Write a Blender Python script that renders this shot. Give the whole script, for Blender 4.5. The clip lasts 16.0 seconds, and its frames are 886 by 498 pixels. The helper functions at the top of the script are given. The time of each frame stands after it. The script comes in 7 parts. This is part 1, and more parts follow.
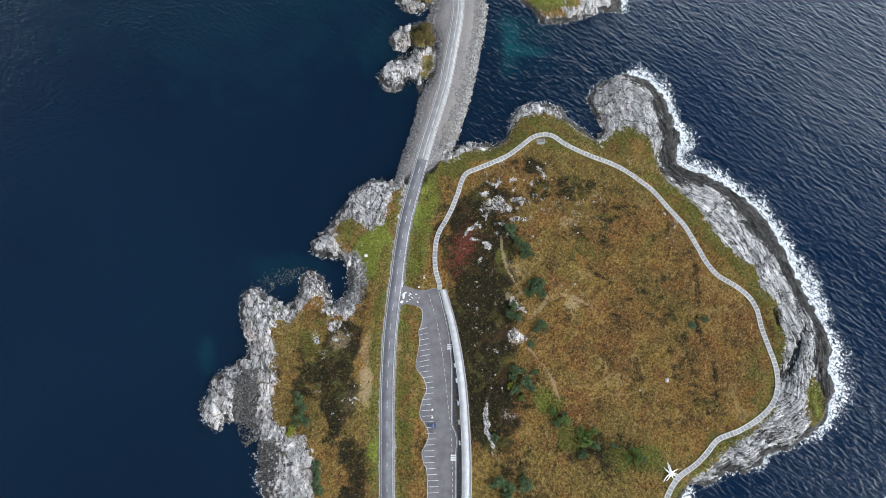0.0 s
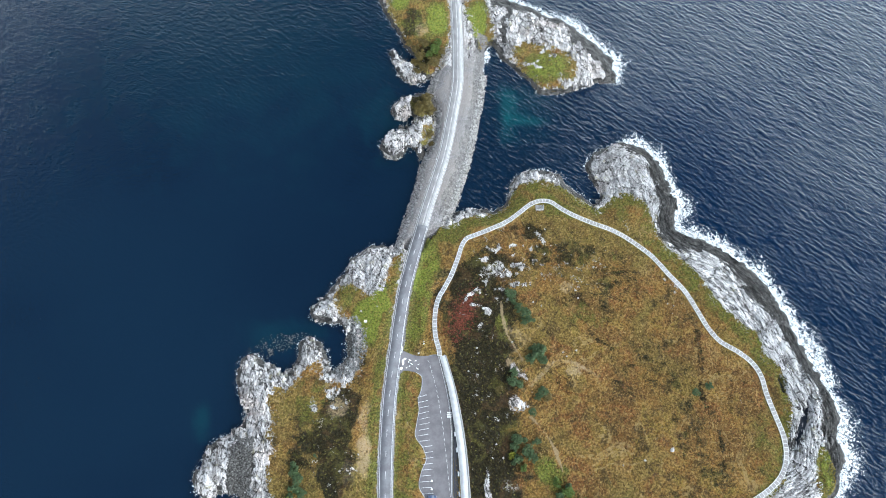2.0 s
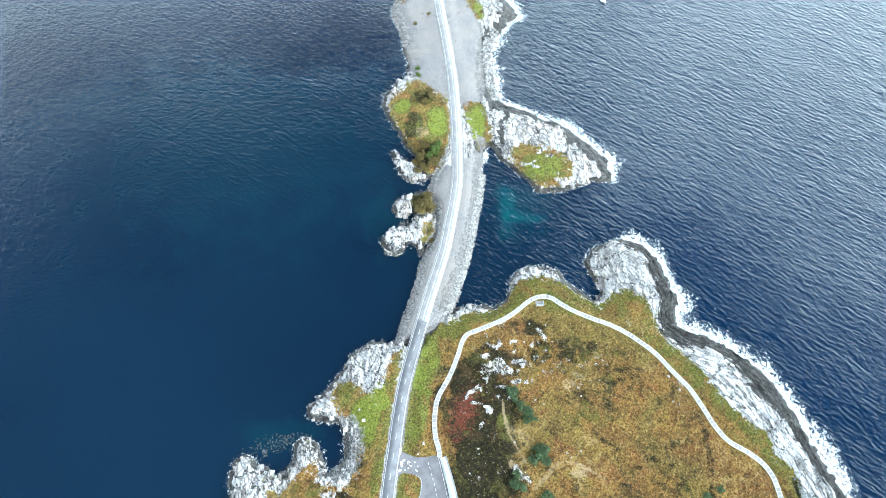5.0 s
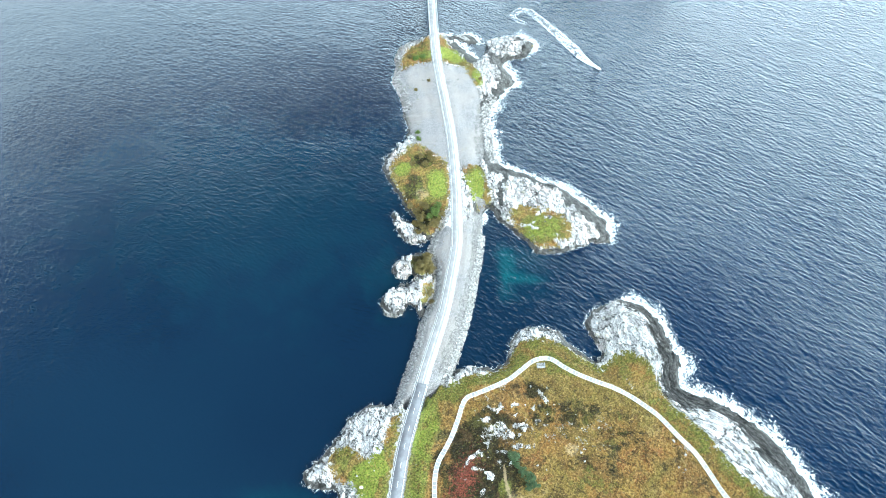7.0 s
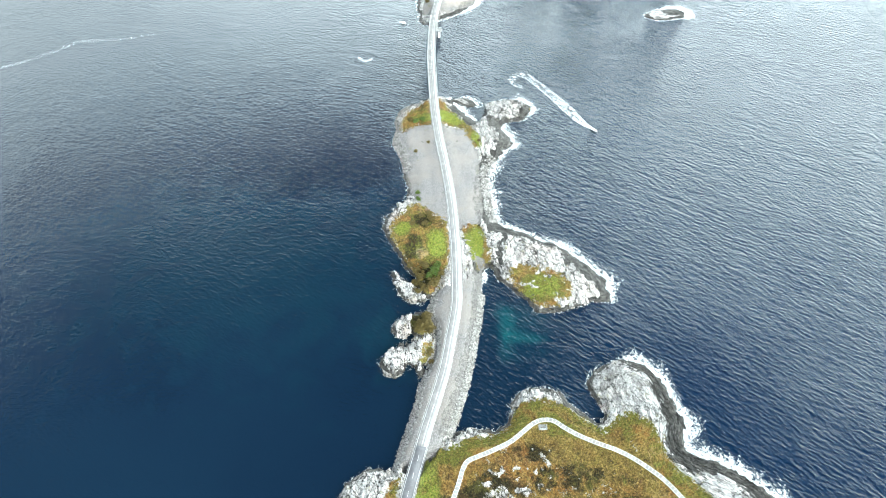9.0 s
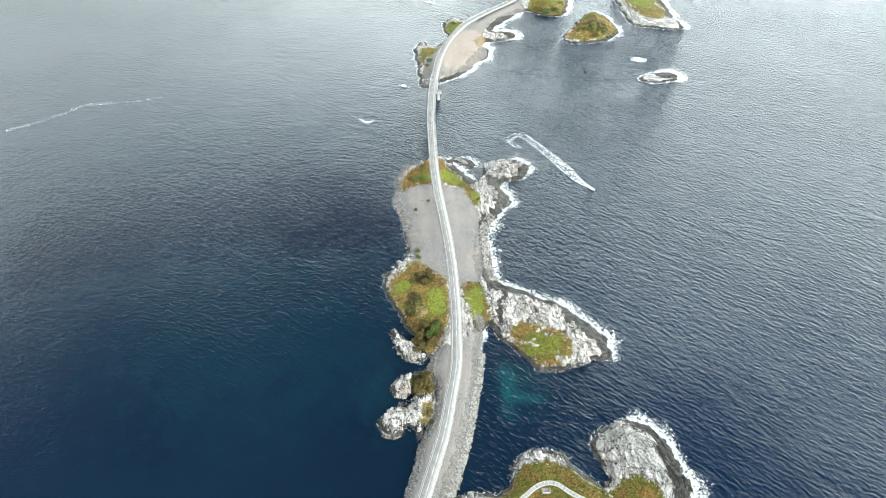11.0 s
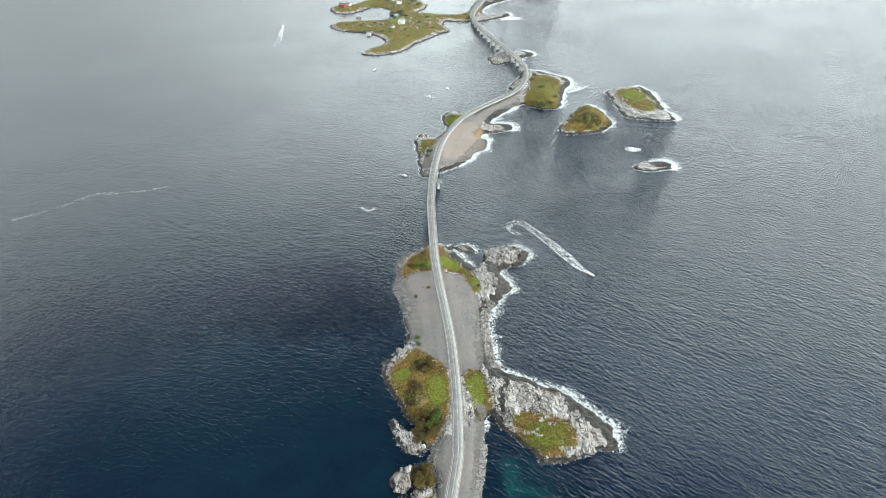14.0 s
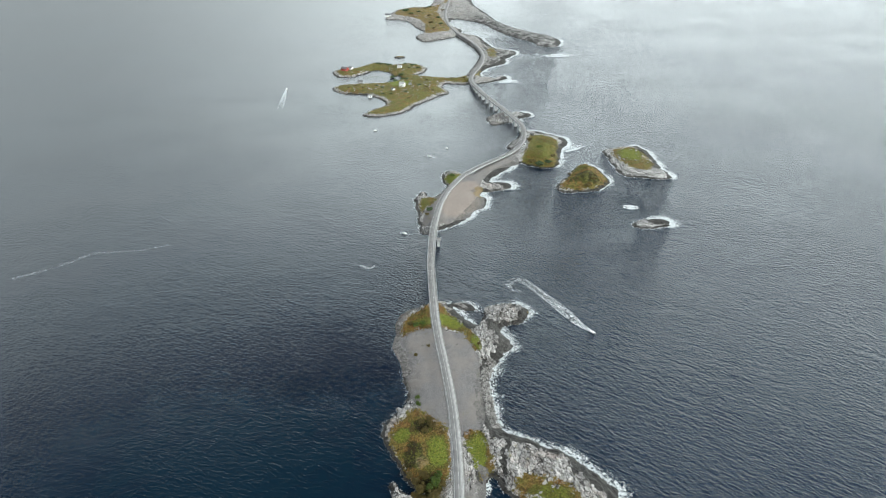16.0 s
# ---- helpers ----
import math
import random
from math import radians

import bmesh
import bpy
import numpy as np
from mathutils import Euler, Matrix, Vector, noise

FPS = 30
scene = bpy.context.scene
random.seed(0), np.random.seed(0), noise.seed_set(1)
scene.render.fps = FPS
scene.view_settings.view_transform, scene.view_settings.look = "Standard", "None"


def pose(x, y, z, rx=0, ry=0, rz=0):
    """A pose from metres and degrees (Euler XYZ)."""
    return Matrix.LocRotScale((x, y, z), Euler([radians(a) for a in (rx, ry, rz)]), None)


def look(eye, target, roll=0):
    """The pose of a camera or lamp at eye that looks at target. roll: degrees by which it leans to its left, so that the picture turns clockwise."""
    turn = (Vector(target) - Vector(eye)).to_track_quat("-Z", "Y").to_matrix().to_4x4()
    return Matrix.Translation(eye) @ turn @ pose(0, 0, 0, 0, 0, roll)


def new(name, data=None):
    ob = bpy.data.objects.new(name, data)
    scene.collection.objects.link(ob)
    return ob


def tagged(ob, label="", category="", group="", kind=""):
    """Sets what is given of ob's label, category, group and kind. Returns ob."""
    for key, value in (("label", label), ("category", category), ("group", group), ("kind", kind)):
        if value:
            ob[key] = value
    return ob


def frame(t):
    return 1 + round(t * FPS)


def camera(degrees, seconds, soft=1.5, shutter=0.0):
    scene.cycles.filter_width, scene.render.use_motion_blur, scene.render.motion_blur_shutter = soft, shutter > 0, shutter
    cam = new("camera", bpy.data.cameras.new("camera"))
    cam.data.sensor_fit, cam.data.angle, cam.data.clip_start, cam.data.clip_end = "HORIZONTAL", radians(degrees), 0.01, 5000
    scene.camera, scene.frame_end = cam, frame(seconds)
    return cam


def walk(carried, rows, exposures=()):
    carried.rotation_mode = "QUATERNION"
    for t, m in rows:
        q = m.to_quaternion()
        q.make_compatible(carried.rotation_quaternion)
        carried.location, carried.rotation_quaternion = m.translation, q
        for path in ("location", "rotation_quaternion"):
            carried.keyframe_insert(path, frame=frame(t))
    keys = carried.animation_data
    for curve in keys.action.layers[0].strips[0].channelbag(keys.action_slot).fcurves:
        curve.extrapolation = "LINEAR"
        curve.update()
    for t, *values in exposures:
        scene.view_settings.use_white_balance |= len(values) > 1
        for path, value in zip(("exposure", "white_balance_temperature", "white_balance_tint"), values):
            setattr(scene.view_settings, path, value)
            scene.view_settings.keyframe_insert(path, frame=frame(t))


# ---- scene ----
# The eye hangs still in the air and tips slowly upward.
EYE = 312.0
cam = camera(67.96, 16.0, soft=1.0)
walk(cam, [
    (0.0, pose(0, 0, EYE, 16.999, 0.006, 0.003)),
    (0.5, pose(0, 0, EYE, 18.420, 0.001, -0.002)),
    (1.0, pose(0, 0, EYE, 19.846, -0.002, -0.003)),
    (1.5, pose(0, 0, EYE, 21.271, -0.002, -0.002)),
    (2.0, pose(0, 0, EYE, 22.693, -0.001, -0.001)),
    (2.5, pose(0, 0, EYE, 24.108, 0.001, 0.001)),
    (3.0, pose(0, 0, EYE, 25.515, 0.004, 0.001)),
    (3.5, pose(0, 0, EYE, 26.911, 0.008, -0.000)),
    (4.0, pose(0, 0, EYE, 28.296, 0.011, -0.004)),
    (6.5, pose(0, 0, EYE, 35.030, 0.033, -0.063)),
    (7.0, pose(0, 0, EYE, 36.340, 0.039, -0.082)),
    (7.5, pose(0, 0, EYE, 37.640, 0.047, -0.104)),
    (8.0, pose(0, 0, EYE, 38.929, 0.057, -0.127)),
    (8.5, pose(0, 0, EYE, 40.210, 0.068, -0.151)),
    (9.0, pose(0, 0, EYE, 41.484, 0.081, -0.176)),
    (11.5, pose(0, 0, EYE, 47.785, 0.189, -0.302)),
    (12.0, pose(0, 0, EYE, 49.039, 0.219, -0.326)),
    (12.5, pose(0, 0, EYE, 50.294, 0.251, -0.348)),
    (13.0, pose(0, 0, EYE, 51.548, 0.285, -0.370)),
    (13.5, pose(0, 0, EYE, 52.804, 0.321, -0.391)),
    (14.0, pose(0, 0, EYE, 54.060, 0.358, -0.413)),
    (14.5, pose(0, 0, EYE, 55.316, 0.394, -0.434)),
    (15.0, pose(0, 0, EYE, 56.571, 0.430, -0.457)),
    (15.5, pose(0, 0, EYE, 57.824, 0.464, -0.481)),
    (16.0, pose(0, 0, EYE, 59.074, 0.494, -0.509)),
], exposures=[
    (0, -0.48, 6000, 12),
    (2, -0.03, 5750, 8),
    (4, 0.45, 5500, 3),
    (7, 0.74, 5500, -2),
    (9, 0.56, 6050, 0),
    (11.5, 0.06, 6400, 3),
    (12.5, -0.14, 6350, 3),
    (14, -0.46, 6400, 4),
    (16, -0.82, 6300, 5),
])

# ---- light: thin high cloud, soft sun to the right and behind ----
SUN_AZ, SUN_EL = radians(130), radians(42)
world = bpy.data.worlds.new("sky")
scene.world = world
world.use_nodes = True
wt = world.node_tree
wt.nodes.clear()
w_out = wt.nodes.new("ShaderNodeOutputWorld")
w_bg = wt.nodes.new("ShaderNodeBackground")
w_sky = wt.nodes.new("ShaderNodeTexSky")
w_sky.sky_type = "NISHITA"
w_sky.sun_disc = False
w_sky.sun_elevation, w_sky.sun_rotation = SUN_EL, SUN_AZ
w_sky.air_density, w_sky.dust_density, w_sky.ozone_density = 1.0, 2.0, 1.5
w_co = wt.nodes.new("ShaderNodeTexCoord")
w_noise = wt.nodes.new("ShaderNodeTexNoise")
w_noise.inputs["Scale"].default_value = 2.2
w_noise.inputs["Detail"].default_value = 6
w_ramp = wt.nodes.new("ShaderNodeMapRange")
w_ramp.inputs[1].default_value, w_ramp.inputs[2].default_value = 0.38, 0.66
w_ramp.inputs[3].default_value, w_ramp.inputs[4].default_value = 0.94, 1.0
w_mix = wt.nodes.new("ShaderNodeMix")
w_mix.data_type = "RGBA"
w_mix.inputs[7].default_value = (32.0, 34.1, 34.4, 1)
wt.links.new(w_co.outputs["Generated"], w_noise.inputs["Vector"])
wt.links.new(w_noise.outputs[0], w_ramp.inputs[0])
# cloud thickens towards the horizon, the zenith stays clear
w_sep = wt.nodes.new("ShaderNodeSeparateXYZ")
w_low = wt.nodes.new("ShaderNodeMapRange")
w_low.interpolation_type = "SMOOTHSTEP"
w_low.inputs[1].default_value, w_low.inputs[2].default_value = 0.61, 0.40
w_mul = wt.nodes.new("ShaderNodeMath")
w_mul.operation = "MULTIPLY"
wt.links.new(w_co.outputs["Generated"], w_sep.inputs[0])
# to the west it reaches higher up the sky
w_lift = wt.nodes.new("ShaderNodeMapRange")
w_lift.interpolation_type = "SMOOTHSTEP"
w_lift.inputs[1].default_value, w_lift.inputs[2].default_value = -0.4, 0.12
w_lift.inputs[3].default_value, w_lift.inputs[4].default_value = -0.05, 0.0
w_high = wt.nodes.new("ShaderNodeMath")
wt.links.new(w_sep.outputs[0], w_lift.inputs[0])
wt.links.new(w_sep.outputs[2], w_high.inputs[0])
wt.links.new(w_lift.outputs[0], w_high.inputs[1])
wt.links.new(w_high.outputs[0], w_low.inputs[0])
wt.links.new(w_low.outputs[0], w_mul.inputs[0])
wt.links.new(w_ramp.outputs[0], w_mul.inputs[1])
wt.links.new(w_mul.outputs[0], w_mix.inputs[0])
wt.links.new(w_sky.outputs[0], w_mix.inputs[6])
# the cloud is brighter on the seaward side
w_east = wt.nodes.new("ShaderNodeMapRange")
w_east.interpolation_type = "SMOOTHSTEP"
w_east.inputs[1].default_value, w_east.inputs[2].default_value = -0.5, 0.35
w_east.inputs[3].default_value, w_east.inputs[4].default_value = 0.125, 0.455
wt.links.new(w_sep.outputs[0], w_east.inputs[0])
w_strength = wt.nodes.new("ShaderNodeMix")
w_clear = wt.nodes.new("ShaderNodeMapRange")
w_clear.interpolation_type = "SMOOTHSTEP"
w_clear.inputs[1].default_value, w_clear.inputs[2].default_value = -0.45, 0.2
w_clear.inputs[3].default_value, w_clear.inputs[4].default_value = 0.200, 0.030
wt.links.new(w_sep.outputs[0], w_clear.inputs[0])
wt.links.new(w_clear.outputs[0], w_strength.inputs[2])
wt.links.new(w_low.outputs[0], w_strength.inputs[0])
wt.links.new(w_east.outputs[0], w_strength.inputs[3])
# and thins out close to the horizon
w_rim = wt.nodes.new("ShaderNodeMapRange")
w_rim.interpolation_type = "SMOOTHSTEP"
w_rim.inputs[1].default_value, w_rim.inputs[2].default_value = 0.08, 0.50
w_rim.inputs[3].default_value, w_rim.inputs[4].default_value = 0.27, 1.0
w_all = wt.nodes.new("ShaderNodeMath")
w_all.operation = "MULTIPLY"
wt.links.new(w_sep.outputs[2], w_rim.inputs[0])
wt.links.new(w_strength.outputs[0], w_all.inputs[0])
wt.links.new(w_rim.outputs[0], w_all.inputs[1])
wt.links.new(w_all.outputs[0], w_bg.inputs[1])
wt.links.new(w_mix.outputs[2], w_bg.inputs[0])
wt.links.new(w_bg.outputs[0], w_out.inputs[0])
sun_data = bpy.data.lights.new("sun", "SUN")
sun_data.energy, sun_data.angle, sun_data.color = 3.35, radians(2.5), (1.0, 0.925, 0.81)
sun = new("sun", sun_data)
sun.matrix_world = look((0, 0, 0), (-math.sin(SUN_AZ) * math.cos(SUN_EL), -math.cos(SUN_AZ) * math.cos(SUN_EL), -math.sin(SUN_EL)))


# ---- numbers ----
def lattice(ix, iy, seed):
    h = (ix.astype(np.int64) * 374761393 + iy.astype(np.int64) * 668265263 + seed * 1442695041) & 0xFFFFFFFF
    h = ((h ^ (h >> 13)) * 1274126177) & 0xFFFFFFFF
    return ((h ^ (h >> 16)) & 0xFFFF) / 65535.0


def vnoise(x, y, seed=0):
    """Smooth noise between 0 and 1 on arrays."""
    ix, iy = np.floor(x), np.floor(y)
    fx, fy = x - ix, y - iy
    fx, fy = fx * fx * (3 - 2 * fx), fy * fy * (3 - 2 * fy)
    a, b = lattice(ix, iy, seed), lattice(ix + 1, iy, seed)
    c, d = lattice(ix, iy + 1, seed), lattice(ix + 1, iy + 1, seed)
    return (a * (1 - fx) + b * fx) * (1 - fy) + (c * (1 - fx) + d * fx) * fy


def fbm(x, y, size, octaves=4, seed=0):
    """Layered noise, about -1 to 1; size is the largest feature in metres."""
    total, amp, norm = 0, 1.0, 0
    for o in range(octaves):
        total = total + amp * (vnoise(x / size * 2 ** o, y / size * 2 ** o, seed + o * 17) * 2 - 1)
        norm, amp = norm + amp, amp * 0.5
    return total / norm


def step(a, b, x):
    k = np.clip((x - a) / (b - a), 0, 1)
    return k * k * (3 - 2 * k)


def spline(points, gap, closed=False):
    """A smooth line through points, with stations about gap apart."""
    p = np.array(points, float)
    n = len(p)
    out = []
    for i in range(n if closed else n - 1):
        if closed:
            a, b, c, d = p[(i - 1) % n], p[i], p[(i + 1) % n], p[(i + 2) % n]
        else:
            a, b, c, d = p[max(i - 1, 0)], p[i], p[i + 1], p[min(i + 2, n - 1)]
        k = max(1, int(np.linalg.norm(c - b) / gap))
        for t in np.arange(k) / k:
            out.append(0.5 * (2 * b + (c - a) * t + (2 * a - 5 * b + 4 * c - d) * t * t + (3 * b - a - 3 * c + d) * t ** 3))
    if not closed:
        out.append(p[-1])
    return np.array(out)


def near_line(x, y, line, closed=False):
    """Distance to a line, the index of the nearest stretch and how far along it."""
    a = line[:, :2] if closed else line[:-1, :2]
    b = np.roll(line[:, :2], -1, 0) if closed else line[1:, :2]
    e = b - a
    el = (e * e).sum(1) + 1e-9
    dist, idx, along = np.empty(len(x)), np.empty(len(x), int), np.empty(len(x))
    for s in range(0, len(x), 3000):
        px, py = x[s:s + 3000, None] - a[:, 0], y[s:s + 3000, None] - a[:, 1]
        t = np.clip((px * e[:, 0] + py * e[:, 1]) / el, 0, 1)
        d2 = (px - t * e[:, 0]) ** 2 + (py - t * e[:, 1]) ** 2
        k = d2.argmin(1)
        r = np.arange(len(k))
        dist[s:s + 3000], idx[s:s + 3000], along[s:s + 3000] = np.sqrt(d2[r, k]), k, t[r, k]
    return dist, idx, along


def inside(x, y, ring):
    a, b = ring[:, :2], np.roll(ring[:, :2], -1, 0)
    hit = np.zeros(len(x), bool)
    for (ax, ay), (bx, by) in zip(a, b):
        if ay != by:
            hit ^= ((ay > y) != (by > y)) & (x < (bx - ax) * (y - ay) / (by - ay) + ax)
    return hit


def depth_in(x, y, points, gap=3.0):
    """Signed distance to the closed outline through points; positive inside."""
    ring = spline(points, gap, True)
    d, _, _ = near_line(x, y, ring, True)
    return np.where(inside(x, y, ring), d, -d)


def mesh_of(name, verts, faces):
    """A mesh from arrays; all faces have the same number of corners."""
    v, f = np.asarray(verts, np.float32), np.asarray(faces, np.int32)
    me = bpy.data.meshes.new(name)
    me.vertices.add(len(v))
    me.vertices.foreach_set("co", v.ravel())
    me.loops.add(f.size)
    me.loops.foreach_set("vertex_index", f.ravel())
    me.polygons.add(len(f))
    me.polygons.foreach_set("loop_start", np.arange(len(f), dtype=np.int32) * f.shape[1])
    me.update(calc_edges=True)
    return me


def paint(me, name, values):
    """A colour attribute that tells the material which ground lies where."""
    rgba = np.ones((len(values), 4), np.float32)
    rgba[:, :values.shape[1]] = values
    me.attributes.new(name, "FLOAT_COLOR", "POINT").data.foreach_set("color", rgba.ravel())


def smooth(me):
    me.polygons.foreach_set("use_smooth", np.ones(len(me.polygons), bool))
    return me


def part(name, data, material, parent=None, label=""):
    """Links a mesh or bmesh as one object under its thing."""
    if isinstance(data, bmesh.types.BMesh):
        me = bpy.data.meshes.new(name)
        data.to_mesh(me)
        data.free()
        data = me
    if material and not data.materials:
        data.materials.append(material)
    ob = new(name, data)
    if parent:
        ob.parent = parent
    if label:
        tagged(ob, label)
    return ob


def box(bm, x0, x1, y0, y1, z0, z1, bevel=0.0):
    m = Matrix.LocRotScale(((x0 + x1) / 2, (y0 + y1) / 2, (z0 + z1) / 2), None, (x1 - x0, y1 - y0, z1 - z0))
    made = bmesh.ops.create_cube(bm, size=1, matrix=m)
    if bevel:
        edges = list({e for v in made["verts"] for e in v.link_edges})
        bmesh.ops.bevel(bm, geom=edges, offset=bevel, segments=2, affect="EDGES", profile=0.5)
    return bm


def sides(line):
    """Unit vectors to the right of a line at each station."""
    t = np.gradient(line[:, :2], axis=0)
    t /= np.linalg.norm(t, axis=1)[:, None] + 1e-9
    return np.stack([t[:, 1], -t[:, 0]], 1)


def sweep(line, profile):
    """Sweeps a closed profile of (across, up) along a line; capped ends. Quads only."""
    line = np.asarray(line, float)
    r = sides(line)
    k, n = len(profile), len(line)
    v = np.zeros((n, k, 3))
    for j, (a, u) in enumerate(profile):
        v[:, j, :2] = line[:, :2] + r * a
        v[:, j, 2] = line[:, 2] + u
    i = np.arange(n - 1)[:, None] * k
    j = np.arange(k)[None, :]
    j2 = (j + 1) % k
    f = np.stack([i + j, i + j2, i + k + j2, i + k + j], -1).reshape(-1, 4)
    if k == 4:
        f = np.concatenate([f, [[3, 2, 1, 0]], [[(n - 1) * k + q for q in (0, 1, 2, 3)]]])
    return v.reshape(-1, 3), f


def shifted(line, across, up=0.0):
    out = np.array(line, float)
    out[:, :2] += sides(out) * across
    out[:, 2] += up
    return out


def strip(name, line, a, b, up, thick, material, parent=None, label=""):
    v, f = sweep(shifted(line, 0, up), [(a, -thick), (b, -thick), (b, 0), (a, 0)])
    return part(name, mesh_of(name, v, f), material, parent, label)


def arc(line):
    return np.concatenate([[0], np.cumsum(np.linalg.norm(np.diff(line[:, :2], axis=0), axis=1))])


def at_arc(line, s):
    """Places at the arc lengths s along a line."""
    a = arc(line)
    return np.stack([np.interp(s, a, line[:, k]) for k in range(line.shape[1])], 1)


# ---- materials ----
def material(name):
    m = bpy.data.materials.new(name)
    m.use_nodes = True
    nt = m.node_tree
    nt.nodes.clear()
    out = nt.nodes.new("ShaderNodeOutputMaterial")
    bsdf = nt.nodes.new("ShaderNodeBsdfPrincipled")
    nt.links.new(bsdf.outputs[0], out.inputs[0])
    return m, nt, bsdf


def put(nt, socket, value):
    if isinstance(value, bpy.types.NodeSocket):
        nt.links.new(value, socket)
    else:
        socket.default_value = (*value, 1) if isinstance(value, tuple) and len(value) == 3 and socket.type == "RGBA" else value


def n_pos(nt):
    return nt.nodes.new("ShaderNodeNewGeometry").outputs["Position"]


def n_scaled(nt, vec, scale, turn=0.0):
    turned = nt.nodes.new("ShaderNodeMapping")
    turned.inputs["Rotation"].default_value = (0, 0, turn)
    put(nt, turned.inputs["Vector"], vec)
    mp = nt.nodes.new("ShaderNodeMapping")
    mp.inputs["Scale"].default_value = scale
    put(nt, mp.inputs["Vector"], turned.outputs[0])
    return mp.outputs[0]


def n_noise(nt, vec, scale, detail=4.0, rough=0.55, twist=0.0):
    n = nt.nodes.new("ShaderNodeTexNoise")
    put(nt, n.inputs["Vector"], vec)
    n.inputs["Scale"].default_value, n.inputs["Detail"].default_value = scale, detail
    n.inputs["Roughness"].default_value, n.inputs["Distortion"].default_value = rough, twist
    return n.outputs[0]


def n_cells(nt, vec, scale, feature="F1"):
    n = nt.nodes.new("ShaderNodeTexVoronoi")
    n.feature = feature
    put(nt, n.inputs["Vector"], vec)
    n.inputs["Scale"].default_value = scale
    return n.outputs["Distance"]


def n_warped(nt, vec, scale, amount):
    """Coordinates pushed about by noise."""
    drift = nt.nodes.new("ShaderNodeTexNoise")
    drift.inputs["Scale"].default_value, drift.inputs["Detail"].default_value = scale, 4
    put(nt, drift.inputs["Vector"], vec)
    n = nt.nodes.new("ShaderNodeVectorMath")
    n.operation = "MULTIPLY_ADD"
    put(nt, n.inputs[0], drift.outputs["Color"])
    n.inputs[1].default_value = (amount, amount, amount * 0.2)
    put(nt, n.inputs[2], vec)
    return n.outputs[0]


def n_range(nt, value, a, b, c=0.0, d=1.0):
    n = nt.nodes.new("ShaderNodeMapRange")
    n.interpolation_type = "SMOOTHSTEP"
    put(nt, n.inputs[0], value)
    for k, q in ((1, a), (2, b), (3, c), (4, d)):
        put(nt, n.inputs[k], q)
    return n.outputs[0]


def n_math(nt, op, a, b=0.0, c=0.0):
    n = nt.nodes.new("ShaderNodeMath")
    n.operation = op
    put(nt, n.inputs[0], a)
    put(nt, n.inputs[1], b)
    put(nt, n.inputs[2], c)
    return n.outputs[0]


def n_mix(nt, k, a, b, blend="MIX"):
    n = nt.nodes.new("ShaderNodeMix")
    n.data_type, n.blend_type = "RGBA", blend
    put(nt, n.inputs[0], k)
    put(nt, n.inputs[6], a)
    put(nt, n.inputs[7], b)
    return n.outputs[2]


def n_bump(nt, height, distance, strength=1.0):
    n = nt.nodes.new("ShaderNodeBump")
    n.inputs["Strength"].default_value, n.inputs["Distance"].default_value = strength, distance
    put(nt, n.inputs["Height"], height)
    return n.outputs[0]


def n_paint(nt, name):
    a = nt.nodes.new("ShaderNodeAttribute")
    a.attribute_name = name
    s = nt.nodes.new("ShaderNodeSeparateColor")
    nt.links.new(a.outputs["Color"], s.inputs[0])
    return s.outputs[0], s.outputs[1], s.outputs[2]


def n_random(nt):
    return nt.nodes.new("ShaderNodeObjectInfo").outputs["Random"]


def n_island(nt):
    return nt.nodes.new("ShaderNodeNewGeometry").outputs["Random Per Island"]


def plain(name, colour, rough=0.7, spread=0.25, size=1.5, metal=0.0, relief=0.01, each=False):
    """A surface of one colour with stains, grain and fine relief."""
    m, nt, b = material(name)
    p = n_pos(nt)
    stain, grain = n_noise(nt, p, 1 / size, 5), n_noise(nt, p, 9 / size, 3)
    k = n_math(nt, "ADD", n_math(nt, "MULTIPLY", stain, 0.7), n_math(nt, "MULTIPLY", grain, 0.3))
    if each:
        k = n_math(nt, "ADD", n_math(nt, "MULTIPLY", k, 0.6), n_math(nt, "MULTIPLY", n_random(nt), 0.4))
    dark, light = tuple(c * (1 - spread) for c in colour), tuple(min(1, c * (1 + spread)) for c in colour)
    put(nt, b.inputs["Base Color"], n_mix(nt, n_range(nt, k, 0.3, 0.7), dark, light))
    put(nt, b.inputs["Roughness"], n_range(nt, grain, 0.2, 0.8, rough - 0.1, min(1, rough + 0.1)))
    b.inputs["Metallic"].default_value = metal
    if relief:
        put(nt, b.inputs["Normal"], n_bump(nt, grain, relief))
    return m


